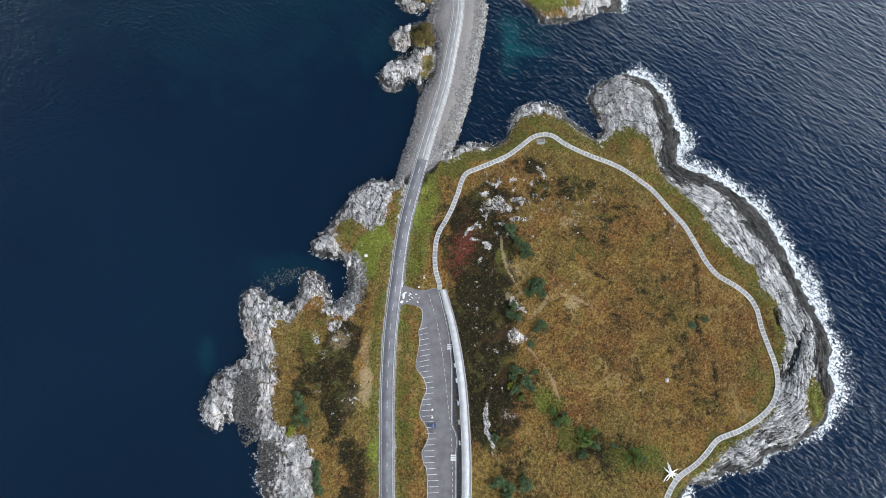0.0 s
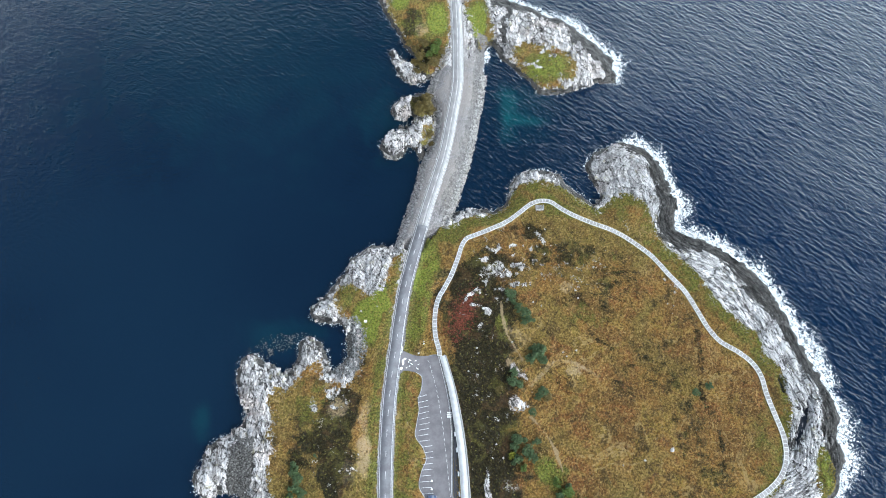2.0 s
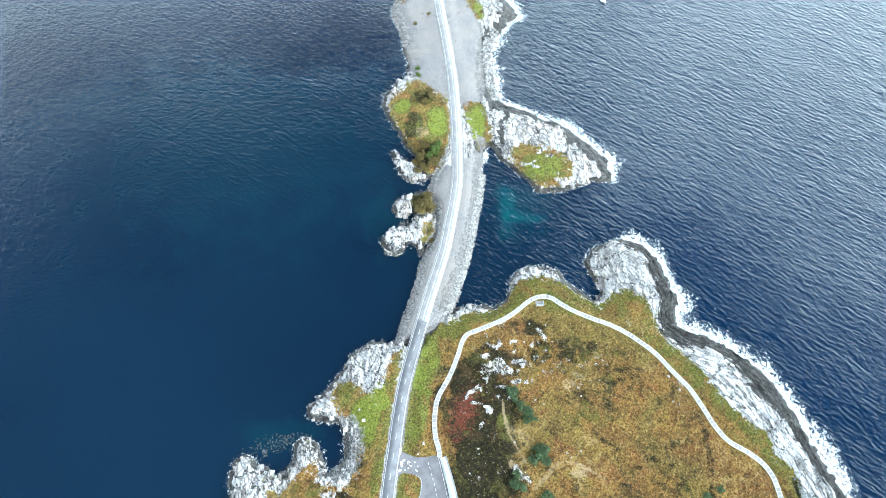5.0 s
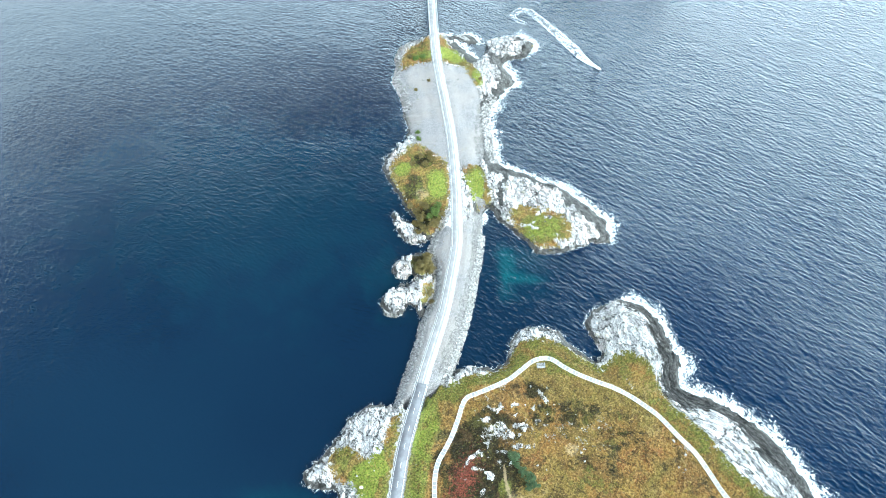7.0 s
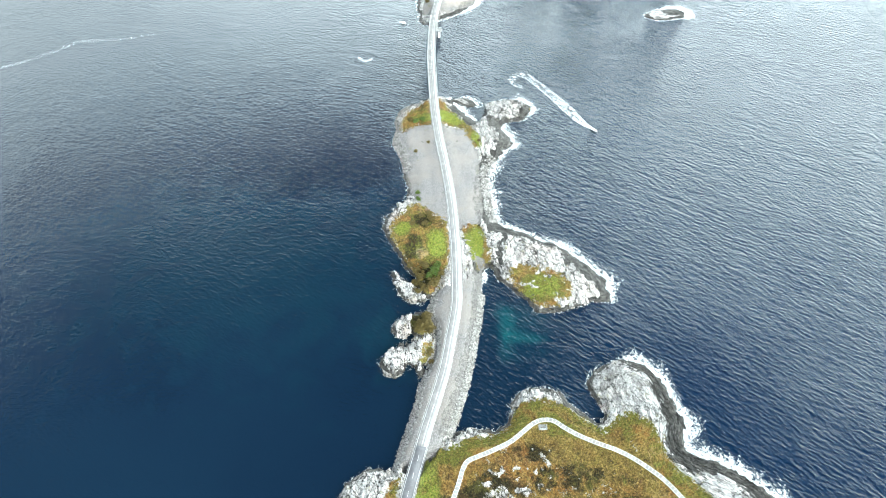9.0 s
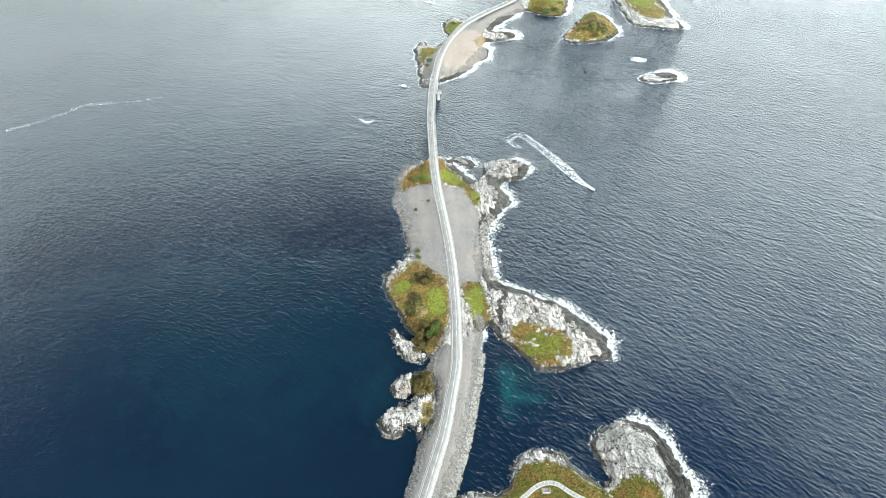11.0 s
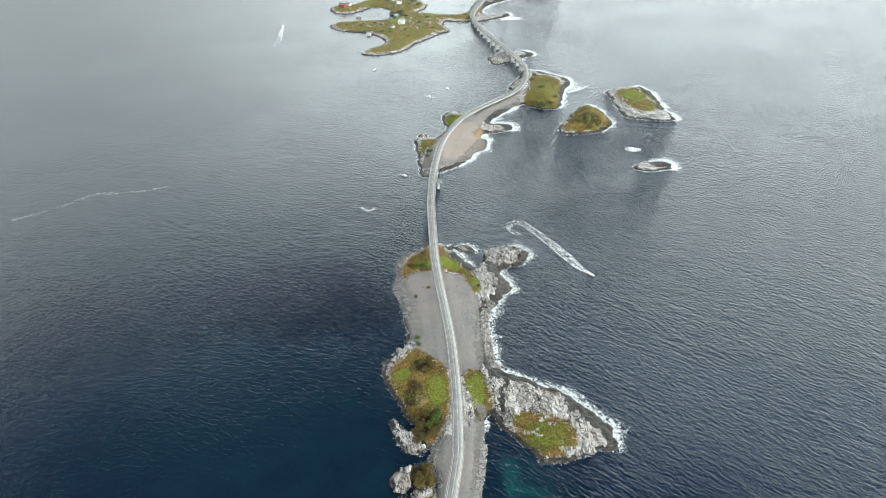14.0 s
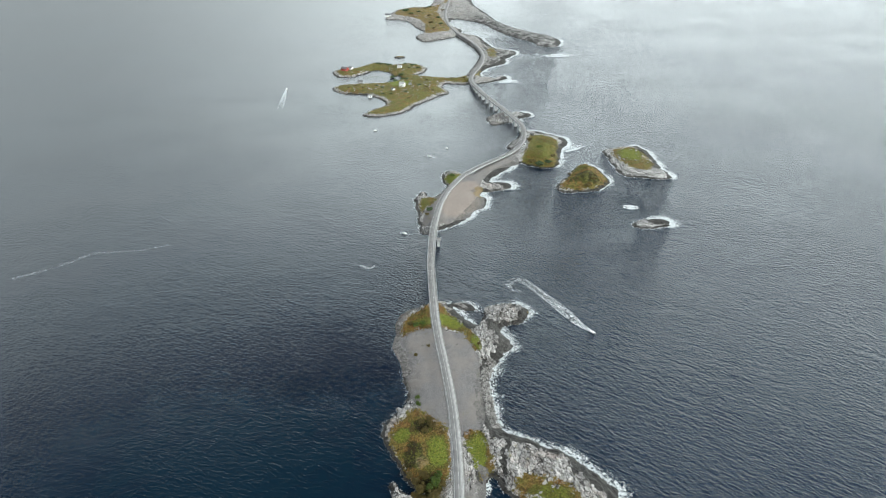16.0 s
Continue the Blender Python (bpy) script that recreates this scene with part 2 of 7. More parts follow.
def heath_colour(nt, p, grass, heather, soil):
    """Moor vegetation: rust and olive sedge, dark heather, fresh grass and trodden soil."""
    big, mid = n_noise(nt, p, 0.035, 5, 0.6, 0.4), n_noise(nt, p, 0.17, 6, 0.65, 0.3)
    fine, tuft = n_noise(nt, p, 1.1, 6, 0.74), n_noise(nt, p, 0.55, 5, 0.7, 0.8)
    streak = n_noise(nt, n_scaled(nt, p, (0.9, 0.22, 1), radians(24)), 1.0, 5, 0.68, 0.6)
    loose = n_warped(nt, p, 0.8, 2.4)
    tussock, sprig = n_cells(nt, loose, 1.15), n_cells(nt, n_scaled(nt, loose, (1, 1, 1), 0.7), 0.66)
    c = n_mix(nt, n_range(nt, mid, 0.38, 0.60), (0.234, 0.122, 0.032), (0.258, 0.157, 0.042))
    c = n_mix(nt, n_range(nt, big, 0.50, 0.59, 0.0, 0.95), c, (0.207, 0.146, 0.039))
    c = n_mix(nt, n_range(nt, big, 0.47, 0.39, 0.0, 0.8), c, (0.148, 0.078, 0.025))
    patch, other = n_noise(nt, p, 0.085, 5, 0.62, 0.6), n_noise(nt, n_scaled(nt, p, (1, 1, 1), radians(40)), 0.11, 5, 0.62, 0.5)
    c = n_mix(nt, n_range(nt, patch, 0.545, 0.62, 0.0, 0.55), c, (0.244, 0.189, 0.039))
    c = n_mix(nt, n_range(nt, patch, 0.45, 0.38, 0.0, 0.85), c, (0.202, 0.087, 0.028))
    c = n_mix(nt, n_range(nt, other, 0.44, 0.36, 0.0, 0.8), c, (0.066, 0.046, 0.016))
    c = n_mix(nt, n_range(nt, other, 0.59, 0.66, 0.0, 0.65), c, (0.355, 0.230, 0.084))
    c = n_mix(nt, n_range(nt, n_noise(nt, p, 0.022, 4, 0.6, 0.6), 0.50, 0.62, 0.0, 0.6), c, (0.140, 0.125, 0.032))
    c = n_mix(nt, n_range(nt, streak, 0.54, 0.68, 0.0, 0.7), c, (0.454, 0.304, 0.112))
    c = n_mix(nt, n_range(nt, fine, 0.52, 0.66, 0.0, 0.75), c, (0.483, 0.321, 0.121))
    # near-black gaps between tufts and tussocks, their shade put into the colour
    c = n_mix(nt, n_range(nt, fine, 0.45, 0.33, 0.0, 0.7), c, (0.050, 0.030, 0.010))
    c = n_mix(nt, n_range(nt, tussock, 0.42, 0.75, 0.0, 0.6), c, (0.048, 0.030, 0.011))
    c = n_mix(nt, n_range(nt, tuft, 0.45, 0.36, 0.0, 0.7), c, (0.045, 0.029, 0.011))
    track = n_math(nt, "ABSOLUTE", n_math(nt, "SUBTRACT", n_noise(nt, p, 0.030, 5, 0.55, 0.8), 0.5))
    c = n_mix(nt, n_math(nt, "MULTIPLY", n_range(nt, track, 0.011, 0.004, 0.0, 0.7), n_range(nt, patch, 0.46, 0.56)), c, (0.34, 0.245, 0.110))
    mire = n_math(nt, "ABSOLUTE", n_math(nt, "SUBTRACT", n_noise(nt, n_scaled(nt, p, (1, 1, 1), radians(70)), 0.036, 6, 0.6, 1.0), 0.5))
    c = n_mix(nt, n_math(nt, "MULTIPLY", n_range(nt, mire, 0.016, 0.005, 0.0, 0.75), n_range(nt, other, 0.50, 0.42)), c, (0.036, 0.028, 0.012))
    knots = n_cells(nt, loose, 0.16)
    c = n_mix(nt, n_math(nt, "MULTIPLY", n_range(nt, knots, 0.30, 0.16, 0.0, 0.7), n_range(nt, tuft, 0.42, 0.56)), c, (0.058, 0.036, 0.018))
    shift = n_math(nt, "MULTIPLY", n_math(nt, "SUBTRACT", n_math(nt, "ADD", mid, n_math(nt, "MULTIPLY", tuft, 0.5)), 0.75), 2.0)
    hk = n_range(nt, n_math(nt, "ADD", heather, shift), 0.24, 0.60)
    hc = n_mix(nt, n_range(nt, fine, 0.40, 0.66), (0.010, 0.009, 0.005), (0.048, 0.038, 0.016))
    hc = n_mix(nt, n_range(nt, tuft, 0.54, 0.66, 0.0, 0.5), hc, (0.070, 0.080, 0.024))
    hc = n_mix(nt, n_range(nt, other, 0.53, 0.62, 0.0, 0.5), hc, (0.100, 0.056, 0.026))
    hc = n_mix(nt, n_range(nt, patch, 0.56, 0.65, 0.0, 0.5), hc, (0.130, 0.120, 0.030))
    # heather gaps get the same painted shade
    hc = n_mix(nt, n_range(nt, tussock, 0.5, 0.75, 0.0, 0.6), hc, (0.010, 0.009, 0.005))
    hc = n_mix(nt, n_math(nt, "MULTIPLY", n_range(nt, sprig, 0.34, 0.14), n_range(nt, fine, 0.44, 0.56, 0.0, 0.75)), hc, (0.200, 0.180, 0.052))
    c = n_mix(nt, hk, c, hc)
    gk = n_range(nt, n_math(nt, "ADD", grass, n_math(nt, "MULTIPLY", shift, 0.8)), 0.30, 0.78)
    gc = n_mix(nt, n_range(nt, fine, 0.36, 0.64), (0.050, 0.054, 0.012), (0.190, 0.190, 0.038))
    gc = n_mix(nt, n_range(nt, n_math(nt, "ADD", grass, n_math(nt, "MULTIPLY", shift, 0.35)), 0.72, 1.05, 0.0, 0.9), gc, n_mix(nt, n_range(nt, fine, 0.3, 0.7), (0.095, 0.136, 0.015), (0.262, 0.292, 0.048)))
    # grass gaps too, shade painted a little lighter
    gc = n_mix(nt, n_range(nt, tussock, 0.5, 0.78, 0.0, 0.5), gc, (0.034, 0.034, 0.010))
    c = n_mix(nt, gk, c, gc)
    # a patch of red autumn heather
    away = nt.nodes.new("ShaderNodeVectorMath")
    away.operation = "LENGTH"
    mp = nt.nodes.new("ShaderNodeMapping")
    mp.vector_type = "TEXTURE"
    mp.inputs["Location"].default_value, mp.inputs["Scale"].default_value = (9.5, 94, 5), (6.5, 15, 9)
    mp.inputs["Rotation"].default_value = (0, 0, radians(-22))
    put(nt, mp.inputs["Vector"], p)
    put(nt, away.inputs[0], mp.outputs[0])
    rk = n_range(nt, n_math(nt, "ADD", away.outputs["Value"], n_math(nt, "MULTIPLY", n_math(nt, "SUBTRACT", tuft, 0.5), 5.0)), 0.95, 0.40, 0.0, 0.85)
    c = n_mix(nt, rk, c, n_mix(nt, n_range(nt, fine, 0.35, 0.65), (0.060, 0.018, 0.012), (0.26, 0.070, 0.046)))
    sk = n_range(nt, n_math(nt, "ADD", soil, n_math(nt, "MULTIPLY", n_math(nt, "SUBTRACT", tuft, 0.5), 1.6)), 0.42, 0.85, 0.0, 0.85)
    return n_mix(nt, sk, c, n_mix(nt, fine, (0.17, 0.115, 0.055), (0.34, 0.255, 0.15))), fine


def ground_material():
    m, nt, b = material("ground")
    p = n_pos(nt)
    veg, grass, gravel = n_paint(nt, "zone")
    wet, heather, soil = n_paint(nt, "wear")
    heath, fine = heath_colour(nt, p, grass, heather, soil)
    shore, run, cobble = n_paint(nt, "lay")
    # bare rock: smooth pale slabs with open cracks; on the seaward side thin beds that run with the shore
    place = nt.nodes.new("ShaderNodeSeparateXYZ")
    put(nt, place.inputs[0], p)
    east = n_range(nt, n_math(nt, "ADD", place.outputs[0], n_math(nt, "MULTIPLY", n_noise(nt, p, 0.08, 3), 30.0)), 90.0, 125.0)
    blot = n_noise(nt, p, 0.10, 7, 0.68, 0.5)
    grain = n_noise(nt, p, 1.7, 6, 0.75)
    crag = n_noise(nt, p, 0.55, 7, 0.72, 1.2)
    beds = n_noise(nt, n_scaled(nt, p, (0.9, 0.14, 0.4), radians(-6)), 1.0, 8, 0.66, 0.8)
    rock = n_mix(nt, n_range(nt, blot, 0.40, 0.56), (0.28, 0.268, 0.258), (0.52, 0.498, 0.483))
    rock = n_mix(nt, n_range(nt, n_noise(nt, p, 0.045, 4, 0.6, 0.5), 0.55, 0.66, 0.0, 0.5), rock, (0.50, 0.41, 0.36))
    rock = n_mix(nt, n_range(nt, beds, 0.44, 0.34, 0.0, 0.65), rock, (0.155, 0.145, 0.135))
    # shaded clefts, put into the rock colour as near-black
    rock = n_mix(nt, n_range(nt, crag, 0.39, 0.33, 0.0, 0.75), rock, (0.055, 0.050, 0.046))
    rock = n_mix(nt, n_range(nt, grain, 0.44, 0.33, 0.0, 0.5), rock, (0.14, 0.132, 0.125))
    rock = n_mix(nt, n_range(nt, grain, 0.56, 0.68, 0.0, 0.5), rock, (0.60, 0.58, 0.56))
    # thin cracks, their shade drawn as dark lines in the colour
    for vec, size, width in ((n_scaled(nt, p, (1.0, 0.25, 0.5), radians(-8)), 0.16, 0.014), (n_scaled(nt, p, (1.0, 0.3, 0.5), radians(-30)), 0.42, 0.016), (p, 0.60, 0.014)):
        line = n_math(nt, "ABSOLUTE", n_math(nt, "SUBTRACT", n_noise(nt, vec, size, 4, 0.55, 0.7), 0.5))
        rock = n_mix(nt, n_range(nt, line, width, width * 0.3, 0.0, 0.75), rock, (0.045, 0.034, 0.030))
    # slabs parted by open joints, the shade inside them painted near-black
    warp = n_warped(nt, p, 0.35, 4.0)
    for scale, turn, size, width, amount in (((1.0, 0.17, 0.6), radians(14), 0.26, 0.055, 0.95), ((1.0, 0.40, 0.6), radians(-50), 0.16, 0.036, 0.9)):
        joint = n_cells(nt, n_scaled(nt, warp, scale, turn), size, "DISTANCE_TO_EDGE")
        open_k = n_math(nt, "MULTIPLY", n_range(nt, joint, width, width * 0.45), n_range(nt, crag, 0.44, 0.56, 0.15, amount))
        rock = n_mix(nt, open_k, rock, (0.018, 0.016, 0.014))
    # thin beds along the seaward shore
    layers = nt.nodes.new("ShaderNodeCombineXYZ")
    put(nt, layers.inputs[0], n_math(nt, "ADD", shore, n_math(nt, "MULTIPLY", n_noise(nt, p, 0.07, 4, 0.6), 7.0)))
    put(nt, layers.inputs[1], run)
    thin = n_noise(nt, n_scaled(nt, layers.outputs[0], (2.1, 0.11, 1)), 1.0, 5, 0.7, 0.25)
    thick = n_noise(nt, n_scaled(nt, layers.outputs[0], (0.40, 0.03, 1)), 1.0, 4, 0.6, 0.3)
    pale = n_mix(nt, n_range(nt, thick, 0.42, 0.58), (0.270, 0.262, 0.258), (0.53, 0.515, 0.505))
    pale = n_mix(nt, n_range(nt, thin, 0.53, 0.63, 0.0, 0.7), pale, (0.70, 0.685, 0.67))
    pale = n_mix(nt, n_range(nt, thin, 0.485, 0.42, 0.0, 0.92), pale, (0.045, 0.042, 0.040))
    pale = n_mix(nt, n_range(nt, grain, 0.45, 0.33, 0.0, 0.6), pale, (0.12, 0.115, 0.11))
    # cleft and joint shade painted onto the beds as well
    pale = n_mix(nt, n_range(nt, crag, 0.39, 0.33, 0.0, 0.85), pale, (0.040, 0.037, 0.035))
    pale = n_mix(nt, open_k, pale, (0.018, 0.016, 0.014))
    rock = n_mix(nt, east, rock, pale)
    lichen = n_noise(nt, p, 0.24, 6, 0.7)
    rock = n_mix(nt, n_range(nt, lichen, 0.59, 0.68, 0.0, 0.6), rock, (0.20, 0.18, 0.07))
    # wet rock and weed below the tide mark, and the patches darkened by island()
    shift = n_math(nt, "ADD", n_math(nt, "MULTIPLY", n_math(nt, "SUBTRACT", thick, 0.5), 1.6), n_math(nt, "MULTIPLY", n_math(nt, "SUBTRACT", blot, 0.5), 1.6))
    wk = n_range(nt, n_math(nt, "ADD", n_math(nt, "ADD", wet, shift), n_math(nt, "MULTIPLY", n_math(nt, "SUBTRACT", crag, 0.5), 1.1)), 0.31, 0.48)
    dark = n_mix(nt, n_range(nt, thin, 0.42, 0.60), (0.012, 0.011, 0.010), (0.082, 0.077, 0.071))
    dark = n_mix(nt, n_range(nt, grain, 0.55, 0.70, 0.0, 0.5), dark, (0.125, 0.118, 0.108))
    # cleft and joint shade painted into the wet rock
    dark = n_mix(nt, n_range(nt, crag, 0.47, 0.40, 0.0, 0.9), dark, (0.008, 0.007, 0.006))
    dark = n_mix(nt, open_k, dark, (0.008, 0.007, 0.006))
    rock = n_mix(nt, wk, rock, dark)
    # loose dark cobbles, the shade between them painted near-black
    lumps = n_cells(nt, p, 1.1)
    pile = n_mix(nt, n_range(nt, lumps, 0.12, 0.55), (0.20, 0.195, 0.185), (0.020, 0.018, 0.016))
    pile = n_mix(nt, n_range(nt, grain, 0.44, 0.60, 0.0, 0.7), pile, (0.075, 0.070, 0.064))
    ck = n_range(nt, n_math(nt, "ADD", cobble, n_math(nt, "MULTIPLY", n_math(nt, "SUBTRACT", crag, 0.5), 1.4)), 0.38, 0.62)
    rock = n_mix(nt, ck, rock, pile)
    # crushed stone, with shade between the pebbles put into the colour
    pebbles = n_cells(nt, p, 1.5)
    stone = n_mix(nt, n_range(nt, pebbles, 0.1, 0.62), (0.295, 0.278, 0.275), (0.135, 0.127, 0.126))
    stone = n_mix(nt, n_range(nt, grain, 0.50, 0.34, 0.0, 0.45), stone, (0.15, 0.148, 0.15))
    stone = n_mix(nt, n_range(nt, n_noise(nt, p, 0.06, 5, 0.6), 0.42, 0.60, 0.0, 0.6), stone, n_mix(nt, fine, (0.16, 0.14, 0.125), (0.29, 0.26, 0.235)))
    stone = n_mix(nt, n_range(nt, n_noise(nt, p, 0.11, 6, 0.65), 0.60, 0.70, 0.0, 0.45), stone, (0.14, 0.13, 0.075))
    stone = n_mix(nt, n_range(nt, soil, 0.2, 0.9, 0.0, 0.85), stone, n_mix(nt, n_range(nt, grain, 0.35, 0.65), (0.21, 0.17, 0.145), (0.36, 0.305, 0.27)))
    stone = n_mix(nt, n_math(nt, "MULTIPLY", wk, n_range(nt, crag, 0.38, 0.60, 0.15, 0.85)), stone, n_mix(nt, n_range(nt, grain, 0.4, 0.62), (0.022, 0.020, 0.018), (0.13, 0.122, 0.112)))
    gk = n_range(nt, n_math(nt, "ADD", gravel, n_math(nt, "MULTIPLY", n_math(nt, "SUBTRACT", grain, 0.5), 0.7)), 0.40, 0.60)
    edge = n_math(nt, "SUBTRACT", n_math(nt, "ADD", n_noise(nt, p, 0.30, 7, 0.7, 0.5), n_math(nt, "MULTIPLY", crag, 0.6)), 0.8)
    vk = n_range(nt, n_math(nt, "ADD", veg, n_math(nt, "MULTIPLY", edge, 2.3)), 0.42, 0.58)
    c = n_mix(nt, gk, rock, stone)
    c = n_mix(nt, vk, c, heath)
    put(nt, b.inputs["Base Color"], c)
    put(nt, b.inputs["Roughness"], n_range(nt, wk, 0.0, 1.0, 0.9, 0.72))
    b.inputs["Specular IOR Level"].default_value = 0.3
    hard = n_math(nt, "SUBTRACT", n_math(nt, "ADD", n_math(nt, "MULTIPLY", beds, 0.4), n_math(nt, "MULTIPLY", crag, 0.28)), n_math(nt, "MULTIPLY", open_k, 0.5))
    soft = n_math(nt, "ADD", n_math(nt, "MULTIPLY", fine, 0.7), n_math(nt, "MULTIPLY", n_noise(nt, p, 3.0, 3), 0.25))
    mixed = nt.nodes.new("ShaderNodeMix")
    put(nt, mixed.inputs[0], vk)
    put(nt, mixed.inputs[2], hard)
    put(nt, mixed.inputs[3], soft)
    flat = nt.nodes.new("ShaderNodeMix")
    put(nt, flat.inputs[0], n_math(nt, "MULTIPLY", gk, n_math(nt, "SUBTRACT", 1.0, vk)))
    put(nt, flat.inputs[2], mixed.outputs[0])
    put(nt, flat.inputs[3], n_math(nt, "MULTIPLY", grain, 0.35))
    put(nt, b.inputs["Normal"], n_bump(nt, flat.outputs[0], 1.5))
    return m


def tuft_material():
    m, nt, b = material("moor_tufts")
    p = n_pos(nt)
    veg, grass, gravel = n_paint(nt, "zone")
    wet, heather, soil = n_paint(nt, "wear")
    heath, fine = heath_colour(nt, p, grass, heather, soil)
    r = n_island(nt)
    c = n_mix(nt, n_range(nt, r, 0.0, 0.35, 0.5, 0.0), heath, (0.034, 0.024, 0.009))
    c = n_mix(nt, n_math(nt, "MULTIPLY", n_range(nt, r, 0.66, 1.0, 0.0, 0.5), n_range(nt, heather, 0.2, 0.7, 1.0, 0.12)), c, (0.32, 0.225, 0.080))
    put(nt, b.inputs["Base Color"], c)
    b.inputs["Roughness"].default_value = 0.9
    b.inputs["Specular IOR Level"].default_value = 0.15
    return m


def water_material():
    m, nt, b = material("sea_water")
    p = n_pos(nt)
    sx = nt.nodes.new("ShaderNodeSeparateXYZ")
    put(nt, sx.inputs[0], p)
    # the open sea lies to the east, sheltered water to the west of the islands
    lee = n_math(nt, "MULTIPLY", n_math(nt, "MAXIMUM", n_math(nt, "SUBTRACT", sx.outputs[1], 450.0), 0.0), 0.11)
    open_sea = n_range(nt, n_math(nt, "SUBTRACT", sx.outputs[0], lee), -60.0, 130.0, 0.26, 0.98)
    gusts = n_range(nt, n_noise(nt, p, 0.009, 4, 0.6), 0.35, 0.65, 0.6, 1.15)
    windward = n_math(nt, "MULTIPLY", n_range(nt, sx.outputs[1], 120.0, 460.0, 0.0, 0.6), n_range(nt, sx.outputs[0], 20.0, 140.0, 0.0, 1.0))
    growth = n_math(nt, "ADD", n_range(nt, sx.outputs[1], 120.0, 480.0, 0.8, 1.6), windward)
    gusts = n_math(nt, "MULTIPLY", gusts, growth)
    swell = n_noise(nt, n_scaled(nt, p, (0.21, 0.055, 1), radians(-53)), 1.0, 3, 0.55, 0.4)
    chop = n_noise(nt, n_scaled(nt, p, (0.60, 0.24, 1), radians(-52)), 1.0, 3, 0.5, 0.5)
    ripple = n_noise(nt, n_scaled(nt, p, (0.95, 0.5, 1), radians(-35)), 1.0, 4, 0.65)
    h = n_math(nt, "ADD", n_math(nt, "MULTIPLY", swell, 0.66), n_math(nt, "MULTIPLY", n_math(nt, "POWER", chop, 2.2), 1.0))
    h = n_math(nt, "ADD", h, n_math(nt, "MULTIPLY", n_math(nt, "POWER", ripple, 2.2), 0.30))
    h = n_math(nt, "MULTIPLY", h, n_math(nt, "MULTIPLY", open_sea, gusts))
    h = n_math(nt, "ADD", h, n_math(nt, "MULTIPLY", n_noise(nt, n_scaled(nt, p, (0.95, 0.38, 1), radians(-72)), 1.0, 4, 0.6, 0.3), 0.15))
    murk = n_noise(nt, p, 0.006, 3)
    c = n_mix(nt, n_range(nt, murk, 0.35, 0.65), (0.0021, 0.0076, 0.0180), (0.0029, 0.0103, 0.0220))
    c = n_mix(nt, n_range(nt, sx.outputs[0], 0.0, 160.0), c, (0.0020, 0.0094, 0.0250))
    # pale sand under shallow water
    veil = n_noise(nt, p, 0.06, 4, 0.6, 0.5)
    for x, y, rx, ry, amount in SHALLOWS:
        d = nt.nodes.new("ShaderNodeVectorMath")
        d.operation = "LENGTH"
        mp = nt.nodes.new("ShaderNodeMapping")
        mp.vector_type = "TEXTURE"
        mp.inputs["Location"].default_value = (x, y, 0)
        mp.inputs["Scale"].default_value = (rx, ry, 1)
        put(nt, mp.inputs["Vector"], p)
        put(nt, d.inputs[0], mp.outputs[0])
        k = n_range(nt, n_math(nt, "ADD", d.outputs["Value"], n_math(nt, "MULTIPLY", n_math(nt, "SUBTRACT", veil, 0.5), 1.6)), 1.0, 0.15, 0.0, amount)
        c = n_mix(nt, k, c, (0.012, 0.105, 0.105))
    # flecks of white on the crests out at sea
    crest = n_noise(nt, n_scaled(nt, p, (0.42, 0.17, 1), radians(-50)), 1.0, 7, 0.72, 0.5)
    c = n_mix(nt, n_range(nt, n_math(nt, "ADD", crest, n_math(nt, "MULTIPLY", open_sea, 0.06)), 0.735, 0.80, 0.0, 0.35), c, (0.55, 0.60, 0.62))
    put(nt, b.inputs["Base Color"], c)
    b.inputs["Roughness"].default_value = 0.09
    b.inputs["IOR"].default_value = 1.38
    put(nt, b.inputs["Normal"], n_bump(nt, h, 0.95))
    return m


def foam_material():
    m, nt, b = material("sea_foam")
    out = next(n for n in nt.nodes if n.type == "OUTPUT_MATERIAL")
    p = n_pos(nt)
    amount, _, _ = n_paint(nt, "foam")
    lace = n_noise(nt, p, 0.62, 9, 0.78, 1.2)
    holes = n_noise(nt, n_scaled(nt, p, (1, 0.4, 1), radians(-30)), 1.1, 6, 0.75, 1.2)
    k = n_math(nt, "ADD", amount, n_math(nt, "MULTIPLY", n_math(nt, "SUBTRACT", lace, 0.5), 3.0))
    k = n_math(nt, "SUBTRACT", k, n_math(nt, "MULTIPLY", n_math(nt, "SUBTRACT", holes, 0.5), 1.9))
    k = n_range(nt, k, 0.26, 0.74, 0.0, 0.93)
    put(nt, b.inputs["Base Color"], n_mix(nt, lace, (0.50, 0.55, 0.58), (0.74, 0.76, 0.77)))
    b.inputs["Roughness"].default_value = 0.8
    clear = nt.nodes.new("ShaderNodeBsdfTransparent")
    mix = nt.nodes.new("ShaderNodeMixShader")
    put(nt, mix.inputs[0], k)
    nt.links.new(clear.outputs[0], mix.inputs[1])
    nt.links.new(b.outputs[0], mix.inputs[2])
    nt.links.new(mix.outputs[0], out.inputs[0])
    put(nt, b.inputs["Normal"], n_bump(nt, lace, 0.4))
    return m


